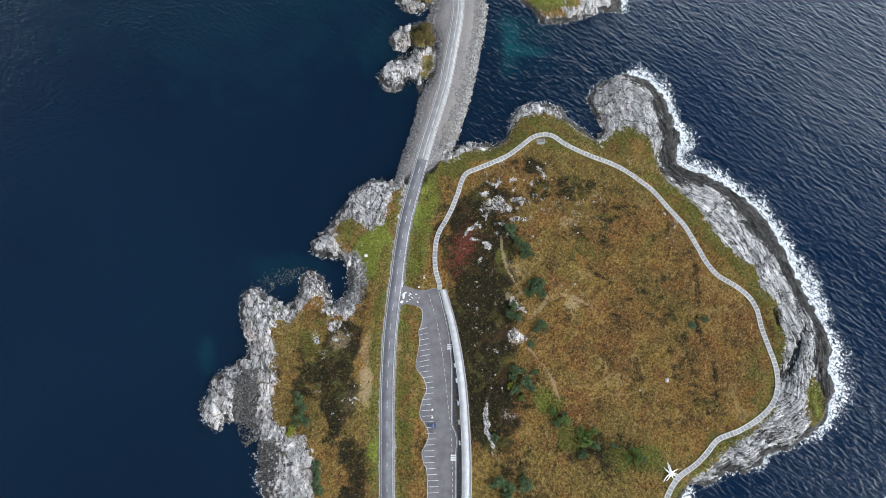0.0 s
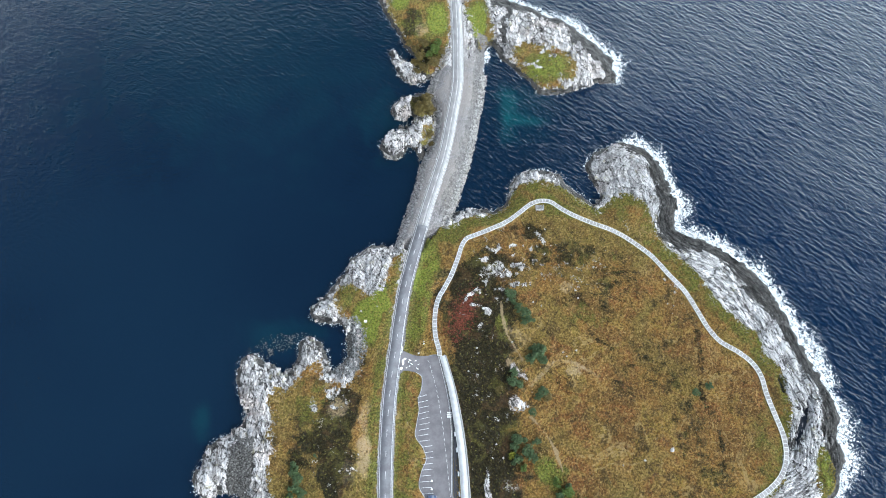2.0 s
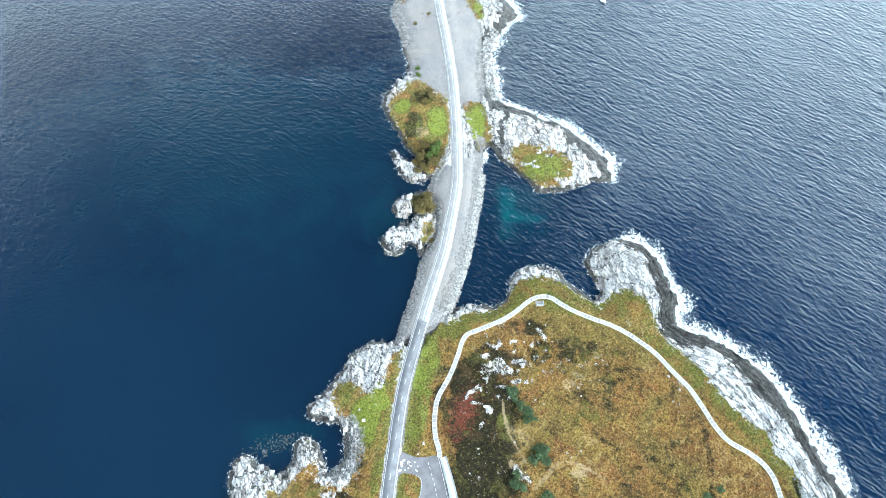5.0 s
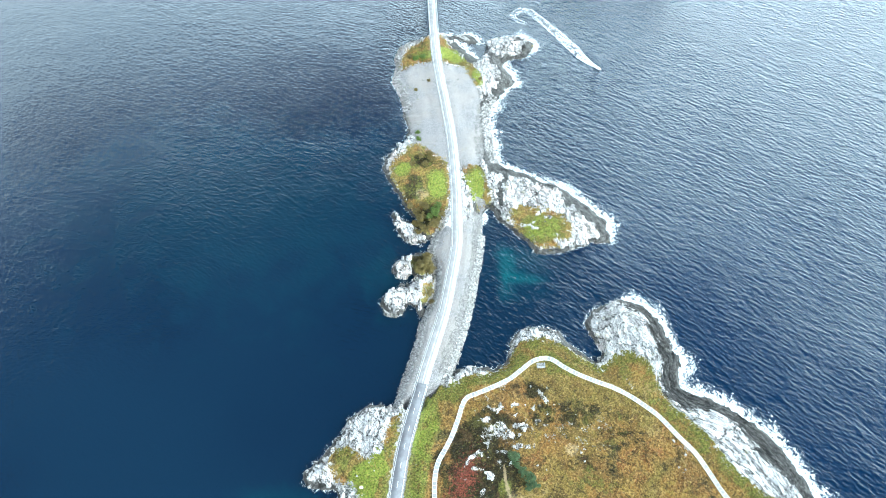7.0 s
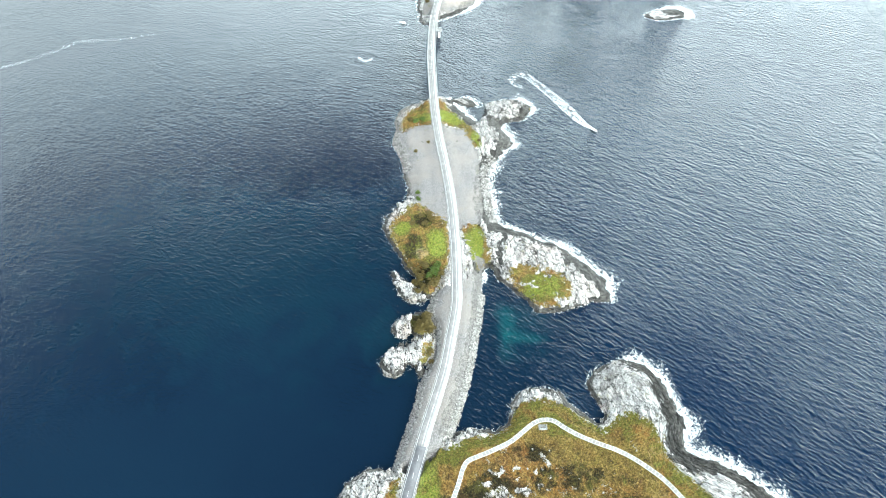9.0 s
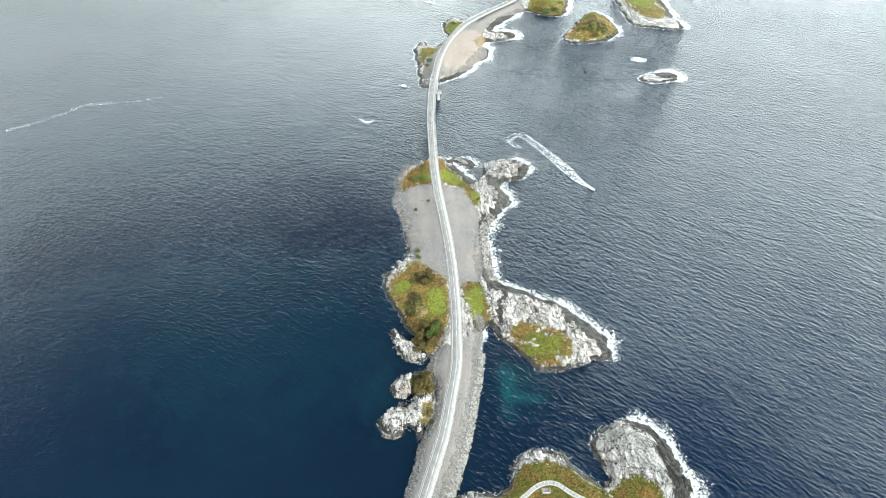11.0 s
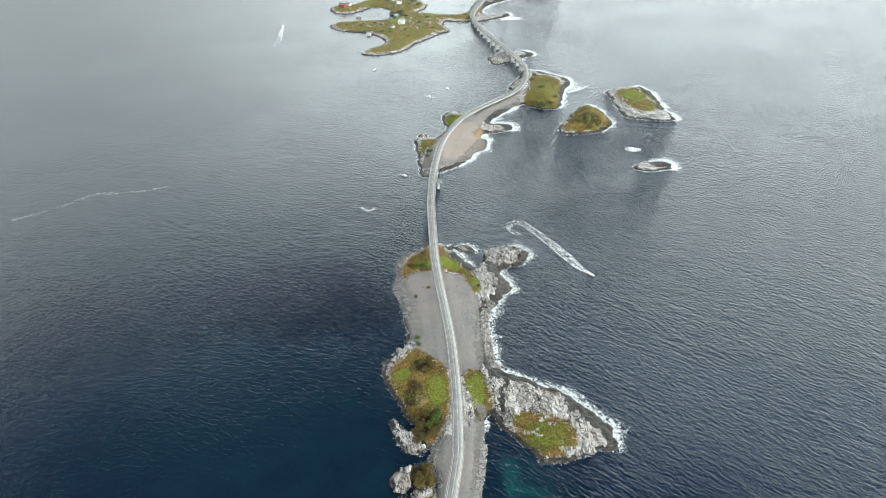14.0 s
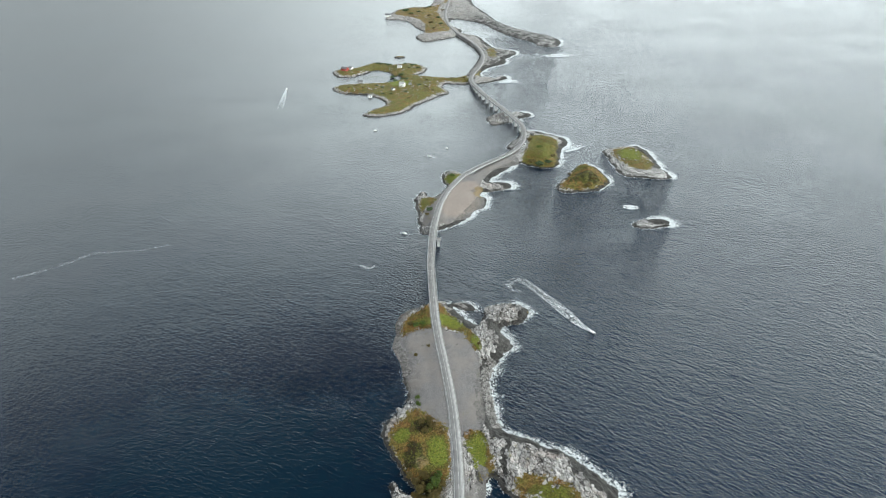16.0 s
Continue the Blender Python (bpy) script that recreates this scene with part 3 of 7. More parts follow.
def asphalt_material(name, colour):
    m, nt, b = material(name)
    p = n_pos(nt)
    worn, grain = n_noise(nt, p, 0.25, 5, 0.65), n_noise(nt, p, 4.0, 4, 0.7)
    c = n_mix(nt, n_range(nt, worn, 0.35, 0.65), tuple(q * 0.82 for q in colour), tuple(q * 1.2 for q in colour))
    c = n_mix(nt, n_range(nt, grain, 0.5, 0.75, 0, 0.4), c, tuple(q * 1.5 for q in colour))
    put(nt, b.inputs["Base Color"], c)
    b.inputs["Roughness"].default_value = 0.85
    put(nt, b.inputs["Normal"], n_bump(nt, grain, 0.02))
    return m


def leaf_material(name, dark, light):
    m, nt, b = material(name)
    r = n_island(nt)
    c = n_mix(nt, r, dark, light)
    c = n_mix(nt, n_range(nt, n_noise(nt, n_pos(nt), 0.9, 3), 0.35, 0.7, 0, 0.5), c, tuple(q * 1.5 for q in light))
    put(nt, b.inputs["Base Color"], c)
    b.inputs["Roughness"].default_value = 0.65
    b.inputs["Specular IOR Level"].default_value = 0.25
    return m


# pale sea bed: x, y, half widths, strength
SHALLOWS = [(-125, 268, 160, 110, 0.045), (36, 222, 7, 18, 0.20), (48, 208, 20, 7, 0.20), (36, 200, 9, 12, 0.12), (-112, 45, 6, 12, 0.10), (-24, 205, 26, 34, 0.05),
            (-78, 84, 26, 12, 0.06), (46, 216, 26, 28, 0.07)]
GROUND, TUFT, SEA, FOAM = ground_material(), tuft_material(), water_material(), foam_material()
OLDROAD = asphalt_material("worn_asphalt", (0.255, 0.243, 0.237))
ASPHALT = asphalt_material("road_asphalt", (0.118, 0.116, 0.125))
LOT = asphalt_material("parking_asphalt", (0.104, 0.097, 0.102))
LINE = plain("road_paint", (0.58, 0.58, 0.57), 0.7, 0.12, 0.8)
CONCRETE = plain("pale_concrete", (0.20, 0.198, 0.194), 0.8, 0.16, 2.0, each=True)
RAMPSLAB = plain("ramp_concrete", (0.36, 0.362, 0.365), 0.8, 0.18, 3.0)
WALL = plain("cast_concrete", (0.40, 0.40, 0.39), 0.85, 0.25, 2.5)
DARKSTONE = plain("dark_paving", (0.045, 0.045, 0.05), 0.85, 0.3, 1.2)
STEEL = plain("galvanised_steel", (0.50, 0.505, 0.51), 0.5, 0.1, 1.0, metal=0.15)
WHITE = plain("white_paint", (0.78, 0.78, 0.76), 0.55, 0.08, 1.5)
MARBLE = plain("white_marble", (0.75, 0.74, 0.72), 0.5, 0.12, 0.8)
POOL = plain("still_water", (0.030, 0.036, 0.045), 0.12, 0.3, 6.0, relief=0.004)
BARK = plain("bark", (0.09, 0.07, 0.05), 0.9, 0.3, 0.4)
GLASS = plain("dark_glass", (0.02, 0.025, 0.03), 0.08, 0.1, 1.0, relief=0)
RUBBER = plain("rubber", (0.02, 0.02, 0.02), 0.8, 0.2, 0.5)
LEAF_DARK = leaf_material("leaves_dark", (0.022, 0.038, 0.016), (0.066, 0.100, 0.040))
LEAF_FRESH = leaf_material("leaves_fresh", (0.030, 0.055, 0.012), (0.085, 0.120, 0.022))
LEAF_YELLOW = leaf_material("leaves_yellow", (0.10, 0.11, 0.012), (0.24, 0.24, 0.03))
LEAF_BROWN = leaf_material("leaves_brown", (0.045, 0.036, 0.012), (0.115, 0.088, 0.026))


# ---- plan, in metres ----
WEST_COAST = [(-21, 132.5), (-26, 131.5), (-31.5, 132.5), (-37.5, 131.5), (-42.5, 127.5), (-47.5, 122), (-51.5, 116), (-55.5, 110), (-60.5, 103),
    (-64.5, 98.5), (-64.5, 95.5), (-61.5, 92), (-56.5, 90.5), (-50, 89), (-46, 85.5), (-46.5, 78.5), (-49.5, 70.5), (-53, 67.5), (-56, 71.5), (-57.5,
    77), (-60.5, 82), (-65, 84), (-68.5, 81.5), (-69.5, 76.5), (-72, 70), (-76.5, 67), (-81, 69), (-85.5, 71.5), (-88.5, 75), (-93, 76), (-97, 73),
    (-98.5, 64.5), (-96.5, 57), (-93, 51), (-93, 45), (-96, 38.5), (-100.5, 36), (-105, 35)]
SOUTHWEST_COAST = [(-108.5, 31), (-110.5, 23), (-111.5, 16), (-110, 11.5), (-106, 9.5), (-102.5, 10), (-100, 12.5), (-94.5, 13), (-89.5, 11.5),
    (-85.5, 6.5), (-83.5, 0), (-83.5, -7), (-84, -13), (-81, -18.5), (-79.5, -25), (-75, -36.5), (-59.5, -50), (-35, -61), (4, -65), (42.5, -61), (72,
    -50), (93, -34)]
SOUTHEAST_COAST = [(104, -23.5), (110.5, -16.5), (114.5, -15), (121, -14), (125.5, -12), (130, -9), (137, -9), (143, -6.5), (146.5, -3), (152, -1),
    (158.5, 0.5), (165, 4), (171.5, 8), (177.5, 14.5), (180, 21), (181.5, 28), (182, 36), (184, 43), (184, 50.5), (182, 57.5), (180, 64.5), (177,
    71.5), (175, 78.5), (172, 86), (169.5, 94), (166.5, 101.5), (163, 108), (158.5, 115)]
NORTHEAST_COAST = [(153, 121), (147.5, 127), (140.5, 131.5), (134, 135), (128.5, 138.5), (124, 141), (121, 143.5), (123, 149.5), (124.5, 155.5),
    (122.5, 162.5), (120, 171), (118.5, 177.5), (115.5, 184.5), (111, 189), (105.5, 192.5), (98.5, 194.5), (92, 192), (87, 188), (80.5, 185), (77.5,
    181), (78.5, 174), (81.5, 169), (82.5, 162), (81, 156.5), (77, 157.5), (71.5, 162.5), (66, 168), (60.5, 174), (54.5, 176.5), (48.5, 177), (42,
    174), (36.5, 169), (33.5, 163.5), (33.5, 157.5), (30, 154.5), (23.5, 152.5), (18, 153.5), (12, 152.5), (6.5, 152.5), (3, 150), (-2, 144), (-11.5,
    133.5)]
HEATH_EAST = [(-15.5, 127.5), (-5.5, 141.5), (4.5, 142), (13.5, 146.5), (20.5, 147.5), (28, 149), (34, 154.5), (36.5, 161), (42, 166), (49.5, 167.5),
    (58, 166.5), (64.5, 162.5), (69.5, 159), (76.5, 153.5), (81, 151), (87, 155.5), (92.5, 160), (99, 158.5), (105.5, 153.5), (107.5, 145.5), (109.5,
    136.5), (113, 128.5), (119, 123.5), (125, 116.5), (130.5, 106), (136.5, 97), (142.5, 90), (151, 83), (151.5, 74.5), (157.5, 68.5), (159.5, 61),
    (159.5, 49.5), (157, 39.5), (153.5, 28.5), (151, 18.5), (143.5, 11), (134, 5), (125.5, -1), (117, -8.5), (109.5, -12), (103.5, -18), (89.5,
    -33.5), (28, -47), (-25, -47), (-27.5, -1), (-25.5, 60.5)]
HEATH_WEST = [(-20.5, 125.5), (-24, 123.5), (-27, 116.5), (-30.5, 107.5), (-36, 102.5), (-44.5, 109), (-51, 108), (-53.5, 102), (-49.5, 95), (-41,
    91), (-38, 83), (-39, 74.5), (-41, 64.5), (-49, 61), (-55, 60.5), (-57.5, 64.5), (-59, 71.5), (-63.5, 68.5), (-68, 63), (-73, 56.5), (-78.5,
    58.5), (-81, 52.5), (-77.5, 44.5), (-79.5, 37), (-75.5, 31.5), (-77.5, 24), (-76.5, 11.5), (-72.5, 9), (-66.5, 5), (-60.5, 1), (-56.5, -6),
    (-55.5, -24.5), (-51.5, -47), (-22.5, -47), (-25.5, -1), (-24.5, 60.5)]
CAUSEWAY_LEFT = [(-24.5, 127.5), (-22.5, 138.5), (-18.5, 152.5), (-14.5, 166), (-12.5, 177.5), (-9.5, 185), (-6, 194.5), (-4.5, 207), (-5, 216),
    (-8.5, 227), (-6.5, 238)]
CAUSEWAY_RIGHT = [(1.5, 141.5), (7, 155.5), (10.5, 167.5), (15.5, 184.5), (18.5, 201.5), (22, 219.5), (24.5, 238.5)]
CAUSEWAY_LEFT_FAR = [(-6.5, 233.5), (-6, 237.5), (-3, 244), (2, 255)]
CAUSEWAY_RIGHT_FAR = [(23.5, 239), (25.5, 256.5), (30.5, 266.5)]
ISLET_ROUND = [(-5.5, 226.5), (-9, 228), (-13.5, 227.5), (-18.5, 225), (-23.5, 222), (-28, 218), (-29, 214.5), (-27, 210), (-22.5, 209.5), (-18, 211),
    (-15, 208), (-4.5, 206.5)]
ISLET_SOUTH = [(-4, 213), (-13.5, 209), (-20.5, 205), (-26, 202.5), (-31, 199), (-34, 194), (-33, 188.5), (-30, 185.5), (-25, 185), (-21, 187),
    (-19.5, 191.5), (-16, 188.5), (-12.5, 183.5), (-10, 184), (-8, 190.5), (-4.5, 196)]
ISLET_SKERRY = [(-31, 257), (-28, 257.5), (-24.5, 253.5), (-21, 249.5), (-16.5, 245), (-13, 240.5), (-9.5, 236), (-12, 233), (-18, 233.5), (-22.5,
    234.5), (-26.5, 240.5), (-29.5, 248.5)]
PLATEAU_COAST_W = [(5.5, 235.5), (-1.5, 239), (-9, 236.5), (-12, 239), (-15, 246), (-18, 253), (-21.5, 257.5), (-25.5, 264), (-28, 272), (-33, 280),
    (-37, 287), (-39.5, 294.5), (-39, 301), (-34.5, 307), (-29.5, 314), (-25, 323), (-23.5, 331.5), (-26.5, 348), (-30, 363), (-34.5, 374.5), (-36,
    384), (-34.5, 393.5), (-35, 406.5), (-33, 416.5), (-26.5, 423.5), (-16.5, 429.5), (-8.5, 434.5), (3, 434.5), (9.5, 427), (20, 413), (28, 406)]
PLATEAU_COAST_E = [(32, 416.5), (37.5, 428), (48.5, 433), (59.5, 433.5), (67.5, 426.5), (68, 416.5), (62, 408.5), (51, 404.5), (45.5, 398), (50, 387),
    (51.5, 378), (45, 371), (38.5, 360), (34, 350.5), (32, 341.5), (33, 326), (34, 307.5), (37, 299), (46, 292.5), (58, 286), (70.5, 280), (81,
    271.5), (90, 261.5), (97, 252.5), (100.5, 244), (100, 237.5), (94, 233.5), (85.5, 232), (75.5, 229), (66.5, 227), (56.5, 225.5), (52, 228.5), (49,
    235.5), (41, 243.5), (34.5, 250), (32, 256), (27, 259), (22.5, 248.5)]
ROCK_NORTH = [(7, 433.5), (19.5, 436), (28.5, 425.5), (22.5, 423.5), (14, 427)]
HEATH_PLATEAU_S = [(3, 294), (-5, 302), (-14.5, 311.5), (-20.5, 312.5), (-25, 305.5), (-32.5, 296), (-32.5, 283), (-28, 276), (-23.5, 266.5), (-21,
    258.5), (-15.5, 250.5), (-9.5, 240), (-3, 239.5), (2, 249.5), (5, 266.5), (4.5, 280.5)]
HEATH_PLATEAU_N = [(-29, 389), (-20, 395.5), (-6.5, 394.5), (7, 394), (17, 389), (24.5, 369.5), (28.5, 372), (25.5, 385.5), (17, 398), (7, 413), (0.5,
    422), (-10, 423.5), (-22.5, 416.5), (-28, 408.5), (-32, 397)]
HEATH_PLATEAU_E = [(14, 291), (24, 291), (27.5, 276), (29, 262), (24.5, 255.5), (21, 262), (15.5, 277.5)]
HEATH_POINT = [(41.5, 256), (49, 260.5), (57, 257.5), (63.5, 254), (70.5, 253), (76, 248.5), (75.5, 238.5), (71, 231.5), (60, 229), (53.5, 231), (47,
    237.5), (42, 247.5)]
STONE_FIELD = [(-34, 384), (-20, 393.5), (-5.5, 393), (19, 388), (25, 368), (26.5, 348.5), (26.5, 300), (14, 291), (3, 294), (-5, 302), (-14.5,
    311.5), (-21, 326), (-26.5, 348.5), (-31.5, 366)]
BEND_COAST = [(-21.5, 568), (-24.5, 599.5), (-26.5, 625), (-19, 640), (-10.5, 627.5), (-2, 632.5), (6, 655), (1.5, 675.5), (6, 691), (14, 695), (23.5,
    688.5), (31.5, 682.5), (48, 702), (64.5, 720), (81, 736.5), (86.5, 752), (83.5, 763), (90, 781.5), (99.5, 796.5), (107, 820.5), (114.5, 820.5),
    (129, 816), (144.5, 803.5), (160, 791), (161.5, 773.5), (151, 753.5), (142.5, 721), (135.5, 703), (118.5, 700), (104, 708.5), (94, 714), (80,
    699.5), (65, 681.5), (55, 665), (64.5, 663.5), (75.5, 660), (78.5, 650), (68, 643), (50.5, 639.5), (44, 631.5), (50, 622), (46, 605), (35, 593),
    (28.5, 581), (19.5, 569), (5.5, 561.5), (-5.5, 554), (-12.5, 547.5), (-19, 552)]
HEATH_BEND = [(115, 788.5), (131, 792), (146.5, 776), (142, 746.5), (137.5, 715.5), (130, 699), (114.5, 695), (98.5, 700), (94.5, 710), (107.5,
    747.5)]
HEATH_BEND_W = [(-21, 615), (-8.5, 621.5), (-5.5, 609.5), (-16, 597), (-18, 589.5)]
HEATH_BEND_N = [(5, 673), (13.5, 680), (25, 677), (18, 663.5), (10, 655)]
HUMP_COAST = [(127.5, 651.5), (130, 637.5), (138.5, 634.5), (158.5, 636.5), (173.5, 643), (187, 657), (188, 673.5), (183, 692), (178.5, 703.5), (170,
    710), (158.5, 704), (149, 688.5), (140, 671.5)]
GREEN_SKERRY_COAST = [(198.5, 745), (207, 754), (219, 759), (236, 762), (247, 758), (253, 745.5), (254, 724.5), (255.5, 707.5), (255.5, 695), (260,
    677.5), (260.5, 668.5), (249.5, 665.5), (234.5, 669), (216.5, 672.5), (205.5, 680.5), (200.5, 696.5), (201.5, 717.5)]
LOW_ROCK_COAST = [(186.5, 560.5), (193, 568.5), (206, 574), (217.5, 575), (224, 569), (223, 559.5), (211.5, 555.5), (197, 554.5)]
BRIDGE_ISLET_COAST = [(64.5, 863), (71, 878.5), (85.5, 892), (102, 894), (115.5, 893.5), (126.5, 886), (126.5, 874.5), (115, 868), (106, 857), (89.5,
    849), (70.5, 841)]
HOUSE_ISLAND_A = [(-178.5, 1098.5), (-170, 1118.5), (-145.5, 1124.5), (-124.5, 1148), (-105.5, 1158.5), (-78, 1146.5), (-55.5, 1152.5), (-34, 1144.5),
    (-19.5, 1119.5), (-25, 1092.5), (-36, 1079.5), (-15.5, 1072.5), (21.5, 1061.5), (44, 1076.5), (54.5, 1057), (53, 1029.5), (29.5, 1024.5), (12,
    1031), (6.5, 1010.5), (16.5, 984.5), (-1, 966), (-14.5, 948), (-34, 923), (-45, 901.5), (-61.5, 887.5), (-84.5, 879), (-106, 884.5)]
HOUSE_ISLAND_B = [(-99, 908), (-79, 927), (-81.5, 947.5), (-99.5, 967), (-117.5, 978.5), (-144, 982), (-166, 1005), (-158.5, 1028.5), (-139.5,
    1033.5), (-112.5, 1038.5), (-77, 1043.5), (-60.5, 1061.5), (-73.5, 1078), (-86, 1098), (-106.5, 1109), (-119.5, 1093), (-139.5, 1071), (-164,
    1071.5)]
CURVE_COAST = [(45, 1051), (50.5, 1096), (67, 1155), (73, 1192.5), (67.5, 1240.5), (52.5, 1297), (33, 1353.5), (29, 1414), (53, 1372.5), (79.5, 1347),
    (93, 1295.5), (106, 1251.5), (140, 1229), (140.5, 1205), (120.5, 1175), (118, 1149), (96.5, 1128.5), (81, 1112), (68.5, 1075.5), (88, 1062), (107,
    1071), (111, 1055), (80.5, 1034.5), (55, 1029.5)]
FAR_COAST = [(-117.5, 1521), (-99.5, 1606.5), (-61, 1644.5), (-23, 1649), (-4.5, 1780), (24.5, 1996), (81, 1992), (85, 1699.5), (105, 1596), (120.5,
    1520.5), (140, 1457), (170, 1407.5), (195.5, 1370.5), (225.5, 1340), (237, 1298), (222.5, 1255), (191.5, 1264.5), (179.5, 1296), (146, 1343.5),
    (116, 1399.5), (96.5, 1459), (45.5, 1507), (26.5, 1490.5), (29.5, 1440.5), (49.5, 1402.5), (34, 1344), (0, 1317.5), (-28.5, 1305.5), (-46, 1348),
    (-30, 1386), (-47, 1428), (-68.5, 1489.5), (-94.5, 1508)]
ROAD_NEAR = [(-22.5, -47, 5), (-23.5, -33.5, 5), (-24.5, -20, 5), (-25, -1, 5), (-25.5, 19, 5), (-25.5, 34, 5), (-25, 50, 5), (-24, 63.5, 5), (-22.5,
    77, 5), (-21, 91.5, 5), (-19, 106, 5), (-15.5, 122.5, 5), (-12, 136, 5), (-8, 152, 5), (-3.5, 168, 5), (1, 185, 5), (4, 202, 5), (6, 219.5, 5)]
ROAD_MID = [(6, 211.5, 5), (8, 227.5, 5), (8.5, 244.5, 5), (8.5, 266.5, 5), (7.5, 292.5, 5), (5.5, 320.5, 5.5), (2, 350, 6), (-2, 379, 6.5), (-5,
    406.5, 7.5)]
ROAD_BRIDGE = [(-6, 420.5, 9), (-7.5, 448.5, 11.5), (-8.5, 477.5, 12.5), (-8, 508, 11.5), (-7, 539.5, 9.5)]
ROAD_BEND = [(-3.5, 575.5, 7), (0.5, 602, 6), (7.5, 629.5, 5.5), (16, 651, 5), (27.5, 673, 5), (46.5, 696, 5), (62, 711.5, 5), (78.5, 727, 5.5),
    (91.5, 742.5, 6), (100, 759.5, 6.5), (105.5, 776.5, 7), (108, 793.5, 8), (107.5, 813.5, 9)]
ROAD_VIADUCT = [(103.5, 831, 9.5), (97, 852, 10), (90, 875, 10), (76.5, 914.5, 10), (63, 960, 9), (54.5, 1001.5, 7.5), (51.5, 1035, 6.5)]
ROAD_FAR = [(57, 1071.5, 5), (68, 1108, 5), (75, 1139.5, 5), (79, 1176.5, 5), (77.5, 1216, 5), (70, 1258, 5), (57, 1303, 5), (41, 1351, 5), (28.5,
    1401.5, 5), (19, 1467, 5), (16, 1543.5, 5), (22.5, 1640.5, 5), (31.5, 1749.5, 5), (49, 1943.5, 5)]
WALKWAY_WEST = [(-1.5, 73.5), (-2, 77), (-3.5, 82.5), (-4, 89.5), (-3.5, 97), (-2, 102.5), (1, 108), (4, 114), (6.5, 120.5), (8, 125), (9.5, 130),
    (12, 134), (17.5, 136.5), (24.5, 139.5), (33.5, 144), (40.5, 149.5), (45.5, 153.5), (50.5, 155.5), (56, 155), (61.5, 151)]
WALKWAY_EAST = [(68, 147), (76.5, 143), (85, 139.5), (92, 135.5), (98.5, 130.5), (105.5, 124), (112.5, 114.5), (119, 106), (124, 95.5), (127.5, 87.5),
    (132.5, 80.5), (140, 75.5), (146, 70), (149, 63.5), (150, 55), (152, 46), (154, 36.5), (153.5, 27.5), (150, 20), (143.5, 14), (134, 8.5), (123.5,
    4.5), (118, -1), (112.5, -6), (105.5, -10.5), (101, -15), (97.5, -21), (92, -31)]
RAMP = [(0, 73.5), (4, 59), (7, 43), (9, 27.5), (10, 12.5), (10.5, -1), (10.5, -12.5), (10, -33.5)]
PARKING_OUT = [(-22, 77), (-18, 75.5), (-12.5, 73.5), (-6.5, 73.5), (-1.5, 73), (1.5, 60.5), (3.5, 50), (4.5, 36.5), (4.5, 24), (4.5, 11.5), (6.5, 5),
    (6, -8), (6, -47)]
PARKING_IN = [(-6.5, -47), (-7, -11.5), (-8.5, -6), (-9.5, -1), (-7, 4), (-7, 9), (-10.5, 15), (-9.5, 21.5), (-7.5, 26.5), (-9, 31.5), (-12.5, 36.5),
    (-12, 42), (-11, 48.5), (-11.5, 53), (-10, 58), (-10, 63.5), (-12.5, 65.5), (-18.5, 66.5), (-21.5, 64.5)]
STALL_ENDS = [(-7.5, 56), (-6.5, 48.5), (-6, 43.5), (-6.5, 36.5), (-4.5, 31), (-4.5, 24.5), (-5.5, 19.5), (-4.5, 13.5), (-3, 7.5), (-4, 1.5), (-4,
    -1.5), (-3.5, -7), (-2, -13), (-2, -18.5), (-2, -29)]
TRAIL_A = [(40, 45), (43.5, 41), (47.5, 36), (51, 29), (53, 21.5)]
TRAIL_B = [(28.5, 100), (29, 91.5), (31, 83.5), (34.5, 77), (37.5, 71.5)]
TRAIL_C = [(40.5, 59), (46.5, 64.5), (51.5, 70), (58.5, 71), (66, 67.5), (72.5, 63.5)]
DRAIN_A = [(71.5, 64.5), (84.5, 60.5), (98, 61.5), (109, 59.5), (110, 50), (115.5, 38)]
DRAIN_B = [(121.5, 85.5), (122, 71.5), (119.5, 58), (121, 50)]
DRAIN_C = [(125, 38), (125.5, 26.5), (122, 12.5)]
DRAIN_D = [(30, 20), (45, 19), (55, 11.5), (70, 5), (85, 3), (99, -9)]
DRAIN_E = [(49, 104.5), (62.5, 97), (72.5, 82.5), (80.5, 77)]
WAKE = [(113.5, 396.5), (106, 405.5), (98, 421), (89, 437), (79.5, 452), (71.5, 464), (63.5, 467.5), (56, 462)]
FOAM_LINE = [(-372, 479), (-354, 489.5), (-336, 504), (-320, 519), (-300.5, 522.5), (-278, 525.5), (-255, 534)]


# ---- roads ----
ROAD = spline(ROAD_NEAR[:-1] + ROAD_MID[1:] + ROAD_BRIDGE + ROAD_BEND + ROAD_VIADUCT + ROAD_FAR, 2.0)
BRIDGE_SPAN, VIADUCT_SPAN = (427, 546), (796, 1035)
ON_LAND = ~(((ROAD[:, 1] > BRIDGE_SPAN[0]) & (ROAD[:, 1] < BRIDGE_SPAN[1])) | ((ROAD[:, 1] > VIADUCT_SPAN[0]) & (ROAD[:, 1] < VIADUCT_SPAN[1])))
LOT_RING = PARKING_OUT + PARKING_IN
WALKWAY = spline(WALKWAY_WEST + WALKWAY_EAST, 1.0)
WIND = Vector((0.93, 0.36))
LANDS = []


